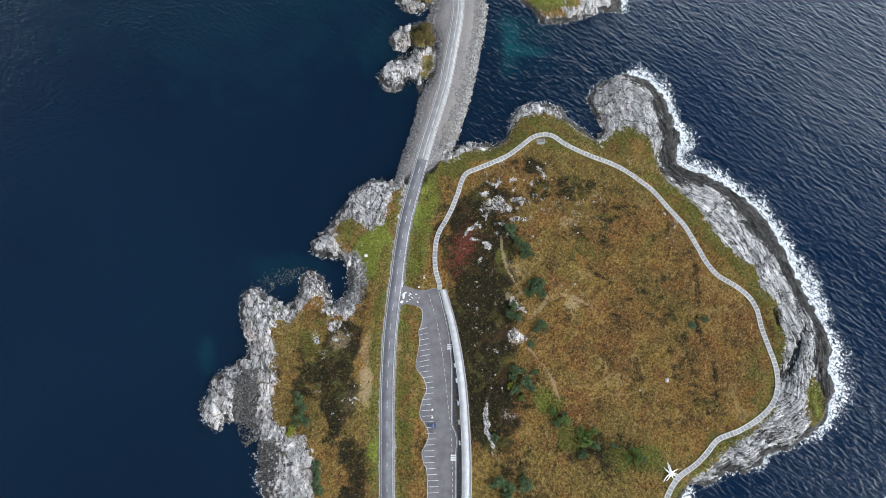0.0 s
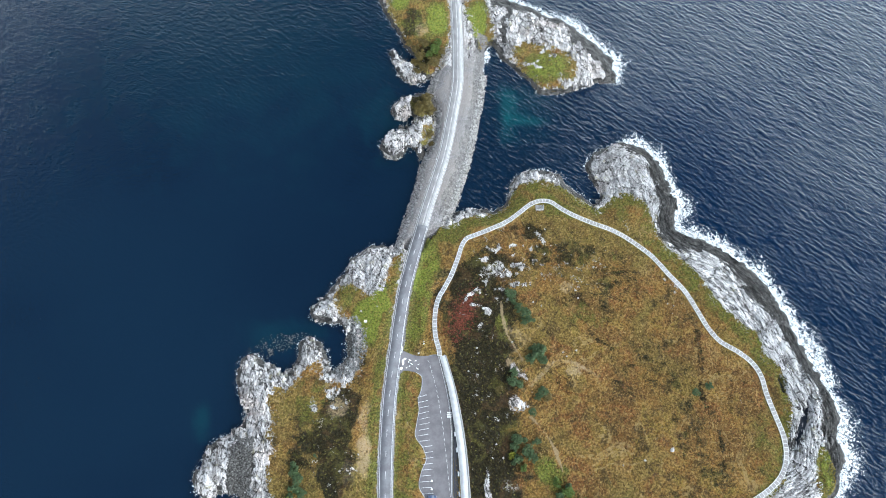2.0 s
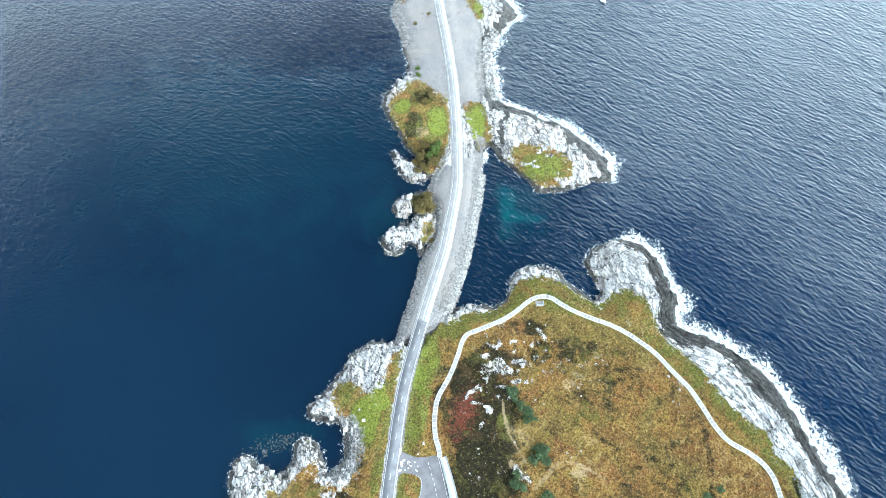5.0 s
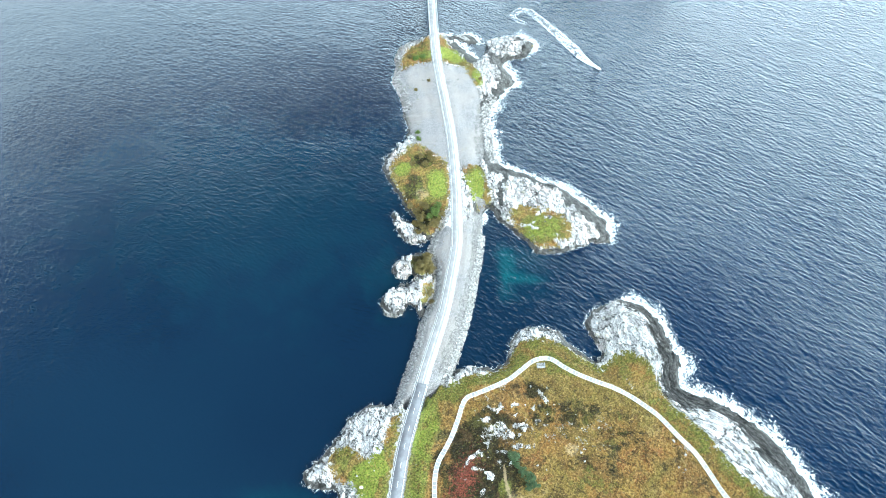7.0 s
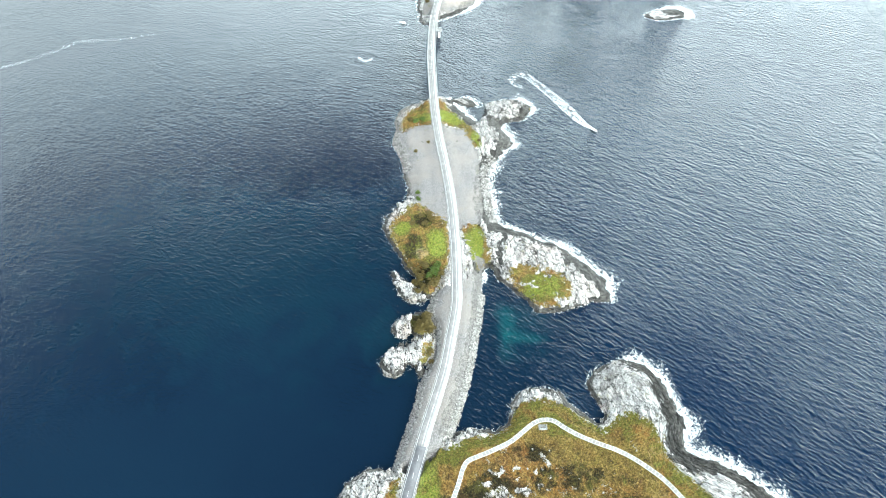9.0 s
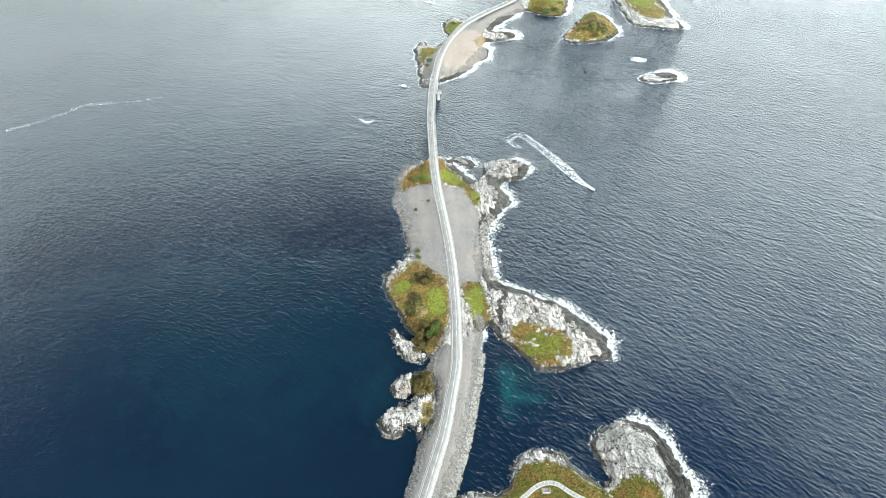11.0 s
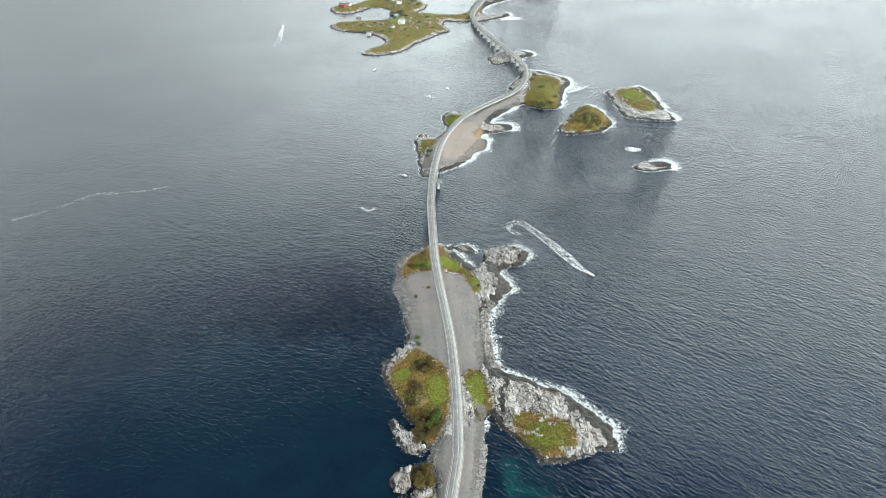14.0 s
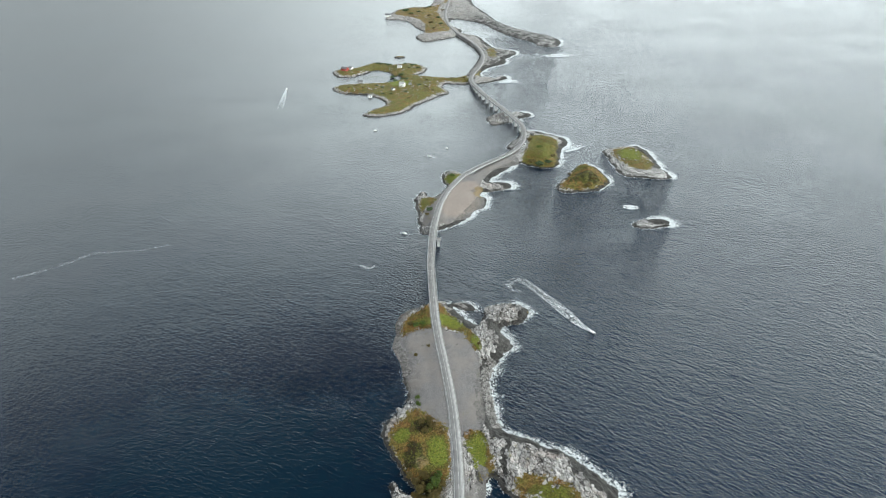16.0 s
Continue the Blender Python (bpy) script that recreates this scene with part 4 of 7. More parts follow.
def soft_blobs(x, y, blobs):
    """The strongest of soft-edged ellipses (x, y, half width, half depth, strength, turn)."""
    k = np.zeros(len(x))
    x, y = x + 5.0 * fbm(x, y, 11, 3, 61), y + 5.0 * fbm(x, y, 11, 3, 67)
    for bx, by, rx, ry, amount, turn in blobs:
        c, s = math.cos(radians(turn)), math.sin(radians(turn))
        u, v = (x - bx) * c + (y - by) * s, -(x - bx) * s + (y - by) * c
        k = np.maximum(k, amount * (1 - step(0.45, 1.25, np.hypot(u / rx, v / ry))))
    return k


def flat_area(name, ring, z, thick, mat, label, category):
    r = spline(ring, 1.5, True)
    bm = bmesh.new()
    face = bm.faces.new([bm.verts.new((x, y, z)) for x, y in r])
    if face.normal.z < 0:
        face.normal_flip()
    low = bmesh.ops.extrude_face_region(bm, geom=[face])
    for v in low["geom"]:
        if isinstance(v, bmesh.types.BMVert):
            v.co.z -= thick
    bmesh.ops.recalc_face_normals(bm, faces=bm.faces[:])
    bmesh.ops.triangulate(bm, faces=bm.faces[:])
    return tagged(part(name, bm, mat), label, category, kind="structure")


def island(name, label, coast, cell, high, slope, heath=(), stones=(), grass=(), heather=(), soil=(), bare=(), rough=1.0, surf=1.0,
           tufts=0, trails=(), hills=(), wet=1.0, lee=(), cover=None, green=0.5, drains=(), crags=(), dark=(), sink=0.0, cobbles=(), slabs=0, beds_n=0, pools=(), steep=0.85, swash=1.6):
    """Raised ground with its shore, its ground cover and the surf round it."""
    ring = np.array(coast)
    (x0, y0), (x1, y1) = ring.min(0) - 15, ring.max(0) + 15
    nx, ny = int((x1 - x0) / cell) + 1, int((y1 - y0) / cell) + 1
    gx, gy = np.meshgrid(x0 + np.arange(nx) * cell, y0 + np.arange(ny) * cell)
    x, y = gx.ravel(), gy.ravel()
    ring = spline(coast, max(1.5, cell * 1.5), True)
    off, idx, part_way = near_line(x, y, ring, True)
    d0 = np.where(inside(x, y, ring), off, -off)
    run = arc(np.concatenate([ring, ring[:1]]))[idx] + part_way * 1.5
    d = d0 + rough * (2.4 * fbm(x, y, 9, 4, 3) + 1.7 * fbm(x, y, 2.6, 3, 9))
    # which way the shore faces
    g = d0.reshape(ny, nx)
    for _ in range(3):
        g = (np.roll(g, 3, 0) + np.roll(g, -3, 0) + np.roll(g, 3, 1) + np.roll(g, -3, 1) + g) / 5
    dy, dx = np.gradient(g)
    size = np.hypot(dx, dy).ravel() + 1e-6
    facing = (-dx.ravel() * WIND.x - dy.ravel() * WIND.y) / size
    exposed = step(-0.15, 0.75, facing)
    # west of the road the water lies sheltered
    exposed = exposed * step(-12, 18, x - np.interp(y, ROAD[:, 1], ROAD[:, 0])) * (1 - soft_blobs(x, y, lee))
    # heights
    nat = high * (1 - np.exp(-np.maximum(d, 0) / slope))
    for hx, hy, rx, ry, amount, turn in hills:
        nat += soft_blobs(x, y, [(hx, hy, rx, ry, amount, turn)]) * step(0, 8, d)
    beds = 0
    for strike, share in ((-6, 1 - step(70, 120, x)), (-36, step(70, 120, x))):
        c, s = math.cos(radians(strike)), math.sin(radians(strike))
        u, v = x * c - y * s, x * s + y * c
        w = 2.5 * fbm(x, y, 12, 3, 23)
        beds = beds + share * np.abs(fbm(u * 2.0 + w, v * 0.33, 9, 4, 21))
    blocks = 0.45 * step(0.42, 0.52, vnoise(u / 2.4, v / 5.0, 51)) + 0.25 * step(0.45, 0.55, vnoise(u / 1.2, v / 2.2, 53)) - 0.35
    veg = np.full(len(x), -9.0)
    for ring_points in heath:
        veg = np.maximum(veg, depth_in(x, y, ring_points, 3.0))
    if cover is not None:
        veg = np.maximum(veg, d0 - cover)
    grav = np.full(len(x), -9.0)
    for ring_points in stones:
        grav = np.maximum(grav, depth_in(x, y, ring_points, 3.0))
    # veg: below 0.5 bare, above 0.5 covered
    vk = np.clip(0.5 + veg / 9, 0, 1) * step(0.5, 3.0, d)
    bare_k = soft_blobs(x, y, bare)
    if crags:
        bare_k = np.maximum(bare_k, soft_blobs(x, y, crags) * step(0.56, 0.68, vnoise(x / 3.6, y / 2.6, 71) * 0.6 + vnoise(x / 1.4, y / 1.4, 73) * 0.4))
    vk = vk * (1 - 0.8 * bare_k ** 1.6)
    gk = np.clip(0.5 + grav / 4, 0, 1)
    rocky = (1 - step(0.35, 0.65, vk)) * (1 - step(0.4, 0.6, gk))
    rise = step(0.0, 4.0, d)
    h = nat + rise * (rocky * rough * (1.3 * (0.4 - beds) + 0.5 * fbm(x, y, 5, 4, 31) + 0.55 * blocks) + (1 - rocky) * (0.55 * fbm(x, y, 14, 4, 41)))
    h += bare_k * 0.6 * rise
    rd, ri, ra = near_line(x, y, ROAD)
    rz = ROAD[ri, 2] * (1 - ra) + ROAD[np.minimum(ri + 1, len(ROAD) - 1), 2] * ra
    k = (1 - step(4.6, 12.0, rd)) * (ON_LAND[ri] | (rd > 30))
    h = h * (1 - k) + (rz - 0.35) * k
    lot = np.full(len(x), -99.0)
    if name == "home_island":
        lot = depth_in(x, y, LOT_RING, 2.0)
        k = step(-6.0, -1.0, lot)
        h = h * (1 - k) + 4.62 * k
        wd, wi, wa = near_line(x, y, WALKWAY)
        k = 1 - step(2.0, 7.0, wd)
        h = h * (1 - k) + 4.7 * k * step(0, 6, d) + h * k * (1 - step(0, 6, d))
    h = h - sink
    h = np.where(d > 0, np.minimum(h, 0.15 + d * steep), np.maximum(-4, d * 0.45))
    for water, level in pools:
        k = step(-1.5, 1.0, depth_in(x, y, water, 1.0))
        h = h * (1 - k) + (level - 0.4) * k
        flat_area("tide_pool", water, level, 0.1, POOL, "still grey pool left in the shore rock", "water")
    # cover by kind
    gr = soft_blobs(x, y, grass)
    verge = (1 - step(6.5, 13.0, rd)) * 0.62 if name == "home_island" else 0
    gr = np.maximum(np.maximum(gr, verge), green)
    if name == "home_island":
        gr = np.maximum(gr, 0.66 * (x > -5) * (1 - step(2.0, 11.0, veg + 4 * fbm(x, y, 16, 3, 87))))
    he = soft_blobs(x, y, heather)
    so = soft_blobs(x, y, soil)
    for line, width, worn in trails:
        td, _, _ = near_line(x, y, spline(line, 2.0))
        so = np.maximum(so, worn * (1 - step(width * 0.4, width * 1.2, td + 0.8 * fbm(x, y, 5, 2, 83))))
    for line, width in drains:
        td, _, _ = near_line(x, y, spline(line, 2.0))
        he = np.maximum(he, 0.44 * (1 - step(width * 0.3, width * 1.5, td + 1.5 * fbm(x, y, 6, 2, 81))))
    shoulder = 1 - step(3.3, 4.1, rd)
    gk = np.maximum(gk, shoulder * 0.9)
    vk = vk * (1 - shoulder)
    band = 3.2 + 8.6 * exposed * (0.35 + 1.1 * vnoise(x / 17, y / 17, 12)) * (0.7 + 0.6 * vnoise(x / 5, y / 5, 14))
    wk = wet * (0.62 + 0.33 * exposed) * (1 - step(0.55, 1.15, d / band))
    # extra dark patches, wet or not, share the wet-rock colour
    if dark:
        wk = np.maximum(wk, soft_blobs(x, y, dark) * step(0, 1, d))
    keep = (d > -5).reshape(ny, nx)
    cells = keep[:-1, :-1] & keep[1:, :-1] & keep[:-1, 1:] & keep[1:, 1:]
    jy, jx = np.nonzero(cells)
    q = jy * nx + jx
    quads = np.stack([q, q + 1, q + nx + 1, q + nx], 1)
    used, back = np.unique(quads, return_inverse=True)
    me = smooth(mesh_of(name, np.stack([x, y, h], 1)[used], back.reshape(-1, 4)))
    zone, wear = np.stack([vk, gr, gk], 1), np.stack([wk, he, so], 1)
    paint(me, "zone", zone[used])
    paint(me, "wear", wear[used])
    paint(me, "lay", np.stack([d0, run, soft_blobs(x, y, cobbles)], 1)[used])
    tagged(part(name, me, GROUND), label, "ground", kind="structure")
    # broken slabs lying along the joints, and thin upturned beds along the seaward shore
    bare_rock = (vk < 0.36) & (gk < 0.4) & (d > 2.5) & (rd > 6) & (veg < 0.5) & (soft_blobs(x, y, list(cobbles)) < 0.4)
    for count, seaward, name_of, words in ((slabs, 0, "rock_slabs", "pale angular slabs of shore rock parted by cracks"), (beds_n, 1, "rock_beds", "thin grey upturned beds of rock along the shore")):
        if not count:
            continue
        rng = np.random.default_rng(count)
        ok = np.nonzero(bare_rock & ((x > 85) == bool(seaward)) & (y > -45) & (bool(seaward) | (wk < 0.45)))[0]
        pick = rng.choice(ok, count)
        tx, ty = x[pick] + rng.uniform(-0.3, 0.3, count), y[pick] + rng.uniform(-0.3, 0.3, count)
        if seaward:
            turn = np.arctan2(dx.ravel()[pick], -dy.ravel()[pick]) + rng.normal(0, 0.06, count)
            hl, hw, up = rng.uniform(1.2, 4.2, count), rng.uniform(0.16, 0.42, count), rng.uniform(0.05, 0.30, count)
        else:
            turn = radians(96) + rng.normal(0, 0.16, count) + (rng.random(count) < 0.18) * 1.3
            hl = 0.8 + 3.4 * rng.random(count) ** 1.7
            hw, up = hl * rng.uniform(0.26, 0.5, count), rng.uniform(0.03, 0.30, count)
        c, q = np.cos(turn), np.sin(turn)
        v = np.zeros((count, 8, 3))
        tip = rng.normal(0, 0.06, (count, 2))
        for j, (a, b, top) in enumerate(((-1, -1, 0), (1, -1, 0), (1, 1, 0), (-1, 1, 0), (-1, -1, 1), (1, -1, 1), (1, 1, 1), (-1, 1, 1))):
            u = a * hl * rng.uniform(0.72, 1.1, count) * (0.93 if top else 1.0)
            w = b * hw * rng.uniform(0.72, 1.1, count) * (0.85 if top else 1.0)
            lift = up + tip[:, 0] * u + tip[:, 1] * w if top else np.full(count, -1.2)
            v[:, j] = np.stack([tx + u * c - w * q, ty + u * q + w * c, h[pick] + lift], 1)
        base = np.arange(count)[:, None] * 8
        quads = np.concatenate([base + np.array([f]) for f in ((4, 5, 6, 7), (0, 1, 5, 4), (1, 2, 6, 5), (2, 3, 7, 6), (3, 0, 4, 7))])
        me = mesh_of(name_of, v.reshape(-1, 3), quads)
        lay = np.stack([d0, run, 0 * run], 1)
        for nm, values in (("zone", zone * np.array([0.5, 1, 1])), ("wear", wear), ("lay", lay)):
            paint(me, nm, np.repeat(values[pick], 8, 0))
        tagged(part(name_of, me, GROUND), words, "rock", kind="stuff")
    # surf
    reach = swash + surf * 8.0 * exposed * (0.5 + 0.9 * vnoise(x / 14, y / 14, 5))
    f = np.clip((0.31 + 0.18 * (swash > 2) + 0.36 * exposed) * (0.6 + 0.4 * surf), 0, 0.8) * step(-1.15, 0.05, d / reach) * (1 - step(0.3, 2.2, d))
    keep = ((f > 0.06) & (d < 2.5)).reshape(ny, nx)
    cells = keep[:-1, :-1] | keep[1:, :-1] | keep[:-1, 1:] | keep[1:, 1:]
    jy, jx = np.nonzero(cells)
    if len(jy):
        q = jy * nx + jx
        quads = np.stack([q, q + 1, q + nx + 1, q + nx], 1)
        used, back = np.unique(quads, return_inverse=True)
        z = 0.10 + 0.5 * f * vnoise(x / 1.7, y / 1.7, 8) * exposed
        me = smooth(mesh_of("surf", np.stack([x, y, z], 1)[used], back.reshape(-1, 4)))
        paint(me, "foam", np.stack([f, f, f], 1)[used])
        tagged(part("surf", me, FOAM), "white broken surf washing round the rocky shore", "surf", kind="stuff")
    # tufts of sedge and heather
    if tufts:
        rng = np.random.default_rng(len(name))
        ok = np.nonzero((vk > 0.42) & (rd > 5.5) & (lot < -0.6) & (d > 2) & (so < 0.4))[0]
        if name == "home_island":
            ok = ok[(wd[ok] > 1.8) & (y[ok] > -45)]
        pick = rng.choice(ok, tufts)
        tx, ty = x[pick] + rng.uniform(-0.5, 0.5, tufts) * cell, y[pick] + rng.uniform(-0.5, 0.5, tufts) * cell
        tz = h[pick] - 0.12
        r, up = 0.18 + 0.46 * rng.random(tufts) ** 2.2, rng.uniform(0.25, 0.95, tufts)
        a0 = rng.uniform(0, 6.3, tufts)
        v = np.zeros((tufts, 6, 3))
        for j in range(5):
            a = a0 + j * 1.2566
            rr = r * rng.uniform(0.7, 1.3, tufts)
            v[:, j] = np.stack([tx + rr * np.cos(a), ty + rr * np.sin(a), tz], 1)
        v[:, 5] = np.stack([tx + r * rng.uniform(-0.5, 0.5, tufts), ty + r * rng.uniform(-0.5, 0.5, tufts), tz + up], 1)
        base = np.arange(tufts)[:, None] * 6
        tri = np.concatenate([np.concatenate([base + j, base + (j + 1) % 5, base + 5], 1) for j in range(5)])
        me = mesh_of("moor_tufts", v.reshape(-1, 3), tri)
        paint(me, "zone", np.repeat(zone[pick], 6, 0))
        paint(me, "wear", np.repeat(wear[pick], 6, 0))
        tagged(part("moor_tufts", me, TUFT), "low rust and olive tufts of sedge and heather", "vegetation", kind="stuff")
    LANDS.append((x0, y0, cell, h.reshape(ny, nx), name))


def ground_at(x, y):
    """Height of the ground, or 0 on the sea."""
    z = 0.0
    for x0, y0, cell, h, _ in LANDS:
        u, v = (x - x0) / cell, (y - y0) / cell
        i, j = int(u), int(v)
        if 0 <= i < h.shape[1] - 1 and 0 <= j < h.shape[0] - 1:
            u, v = u - i, v - j
            z = max(z, (h[j, i] * (1 - u) + h[j, i + 1] * u) * (1 - v) + (h[j + 1, i] * (1 - u) + h[j + 1, i + 1] * u) * v)
    return z


# ---- the sea ----
g = np.linspace(-4400, 4400, 23)
sx, sy = np.meshgrid(g, g)
q = (np.arange(22)[:, None] * 23 + np.arange(22)[None, :]).ravel()
tagged(part("sea", mesh_of("sea", np.stack([sx.ravel(), sy.ravel(), 0 * sx.ravel()], 1), np.stack([q, q + 1, q + 24, q + 23], 1)), SEA),
       "dark blue wind-rippled sea, calmer on the sheltered side", "water", kind="structure")

# ---- islands ----
island("home_island", "rocky island with rust-brown moor, pale shore rock and grass verges",
       WEST_COAST + SOUTHWEST_COAST + SOUTHEAST_COAST + NORTHEAST_COAST, 0.55, 5.6, 9.0,
       heath=[HEATH_EAST, HEATH_WEST, [(171.7, 32), (166.5, 22), (166.5, 11), (170.5, 10), (174.5, 19)]], slabs=1200, beds_n=5200,
       pools=[([(172, 58), (170, 50), (165.5, 37), (161, 31.5), (158.5, 33.5), (162.5, 43), (167.5, 53)], 2.3), ([(157, 64.5), (159, 63), (160, 57), (158, 56)], 3.0)], tufts=150000, green=0.0,
       grass=[(-36, 92, 8, 14, 1.25, 0), (-31, 102, 7, 10, 1.1, 0), (-33, -1, 4, 8, 1.1, 0), (-9, 112, 6, 18, 1.0, -10), (-8, 125, 8, 20, 0.85, -15), (4, 140, 14, 9, 0.75, 15), (-12, 95, 5, 25, 0.8, -8), (-33, 2, 3, 16, 0.9, 0),
              (-16, 40, 6, 40, 0.55, 0), (-15, 5, 6, 30, 0.6, 0), (20, 146, 22, 5, 0.75, 18), (40, 155, 12, 7, 0.7, 30), (60, 152, 14, 8, 0.7, -25),
              (118, 118, 6, 30, 0.6, 35), (140, 90, 6, 22, 0.7, 40), (162, 63, 4, 22, 0.6, 12), (150, 28, 12, 30, 0.45, 0), (125, 5, 12, 12, 0.5, 30),
              (-60, 52, 10, 16, 0.5, 0), (-47, 103, 6, 6, 0.7, 0), (172, 25, 4, 16, 0.9, 0), (60, 7, 12, 7, 0.7, -25), (48, 20, 10, 7, 0.85, -35), (92, -4, 10, 5, 0.8, -25), (30, 88, 5, 7, 0.6, 0), (68, 92, 14, 9, 0.5, 0), (78, 120, 16, 8, 0.35, 0), (122, 112, 6, 12, 0.75, 30), (150, 85, 5, 10, 0.8, 30),
              (85, -5, 15, 6, 0.7, -10), (95, 152, 6, 12, 0.6, 0)],
       heather=[(62, 126, 24, 12, 0.5, 0), (44, 138, 14, 10, 0.55, 0), (86, 112, 18, 10, 0.36, 0), (70, 100, 14, 8, 0.36, 20), (100, 70, 20, 12, 0.3, 0), (112, 40, 12, 18, 0.34, 0), (120, 20, 10, 12, 0.34, 0), (19, 78, 19, 48, 1.0, 0), (16, 50, 20, 34, 1.0, 0), (22, 22, 14, 28, 0.95, 0), (16, 108, 16, 20, 0.95, 0), (28, 62, 12, 26, 0.8, 0), (25, 118, 18, 14, 0.6, 0), (-48, 22, 9, 22, 0.9, 0), (-52, 36, 10, 10, 0.9, 0),
                (-62, 35, 10, 20, 0.55, 0), (-46, 48, 10, 12, 0.8, 0), (-72, -8, 8, 14, 0.8, 0), (-40, -10, 7, 20, 0.6, 0), (25, 80, 14, 20, 0.7, 0),
                (-38, 70, 5, 12, 0.5, 0), (70, 0, 22, 7, 0.6, -15), (30, -5, 12, 12, 0.4, 0), (0, 105, 8, 18, 0.4, 0)],
       soil=[(-36, 28, 4, 14, 0.75, 0), (-47, 50, 5, 6, 0.6, 30), (-43, 66, 4, 5, 0.6, 0), (34, 70, 3, 3, 0.8, 0), (63, 68, 5, 3, 0.7, 0), (62, 107, 7, 4, 0.6, 0), (-35, 40, 3, 16, 0.6, 0), (-42, 22, 4, 8, 0.45, 20), (92, 20, 6, 5, 0.35, 0), (36, 86, 4, 7, 0.5, 30)],
       bare=[(37, 66, 2.5, 6, 1, 20), (36, 49, 5, 4, 0.95, 0), (51, 134, 3.5, 7, 0.95, 30), (28, 117, 9, 4, 0.85, -15), (22, 114, 6, 3, 0.8, 0),
             (34, 112, 4, 3, 0.8, 0), (43, 119, 3, 6, 0.8, 35), (22, 10, 2.2, 20, 1, 2), (30, 13, 3.5, 3.5, 0.8, 0), (31, 140, 4, 3, 0.8, 30), (54, 141, 3, 3, 0.7, 0),
             (-57, 50, 3.5, 3, 0.9, 0), (-54, 44, 4, 4, 0.7, 0), (-50, 56, 4, 3, 0.9, 0), (-62, -4, 4, 16, 0.95, 5), (-45, 62, 5, 3, 0.6, 0), (96, 140, 3, 6, 0.7, 0),
             (26, 100, 6, 4, 0.65, 0), (112, 110, 3, 4, 0.7, 30), (-80, 0, 10, 12, 0.8, 0), (172, 60, 3, 6, 0.8, 0), (55, 117, 4, 2, 0.7, 0), (66, 113, 3, 2, 0.7, 0)],
       dark=[(161, 38, 3, 9, 0.5, -20), (147, 8, 5, 4, 0.6, 0)], drains=[(DRAIN_A, 1.1), (DRAIN_B, 1.0), (DRAIN_C, 1.2), (DRAIN_D, 3.2), (DRAIN_E, 0.9)], crags=[(33, 120, 26, 24, 0.95, 0), (24, 60, 16, 40, 0.7, 0), (20, 100, 18, 24, 0.85, 0), (-48, 25, 14, 30, 0.6, 0), (-52, 52, 14, 14, 0.8, 0), (62, 118, 30, 20, 0.72, 0), (112, 105, 7, 16, 0.9, 0)],
       lee=[(12, 148, 22, 14, 1.0, 0), (40, 172, 38, 26, 0.95, 0), (74, 162, 12, 26, 0.9, 0)], trails=[(TRAIL_A, 0.8, 0.95), (TRAIL_B, 0.8, 0.75), (TRAIL_C, 1.2, 0.62)],
       cobbles=[(-91, 22, 6, 13, 1.0, 0), (-79, -7, 7, 13, 0.9, 0), (-88, 6, 5, 7, 1.0, 0), (-44, 78, 4, 11, 1.0, 0), (-49, 66, 6, 4, 0.9, 0), (-78, 71, 7, 4, 0.8, 0)])
island("causeway", "crushed-stone road embankment between the islands",
       CAUSEWAY_LEFT[:-1] + CAUSEWAY_LEFT_FAR + [(4, 270), (8, 284), (20, 284)] + (CAUSEWAY_RIGHT + CAUSEWAY_RIGHT_FAR)[::-1], 0.75, 4.6, 5.0,
       stones=[CAUSEWAY_LEFT[:-1] + CAUSEWAY_LEFT_FAR + [(4, 270), (8, 284), (20, 284)] + (CAUSEWAY_RIGHT + CAUSEWAY_RIGHT_FAR)[::-1]], rough=0.4, surf=0.0, wet=0.8, sink=0.1, swash=0.5)
island("islet_round", "small pale rock islet with brown heather on top", ISLET_ROUND, 0.6, 4.2, 4.0, slabs=70,
       heath=[[(-17, 212), (-17, 224), (-9, 225), (-5, 218), (-9, 211)]], heather=[(-12, 218, 9, 9, 0.9, 0)], surf=0.4, tufts=900)
island("islet_south", "cracked pale rock islet against the embankment", ISLET_SOUTH, 0.6, 3.6, 3.5, slabs=110,
       heath=[[(-12, 193), (-10, 204), (-5, 206), (-5, 196), (-9, 190)]], grass=[(-9, 198, 5, 8, 0.6, 0)], surf=0.4, rough=1.3)
island("islet_skerry", "low weathered rock skerry beside the embankment", ISLET_SKERRY, 0.6, 2.2, 3.0, slabs=80, surf=0.4, rough=1.2)
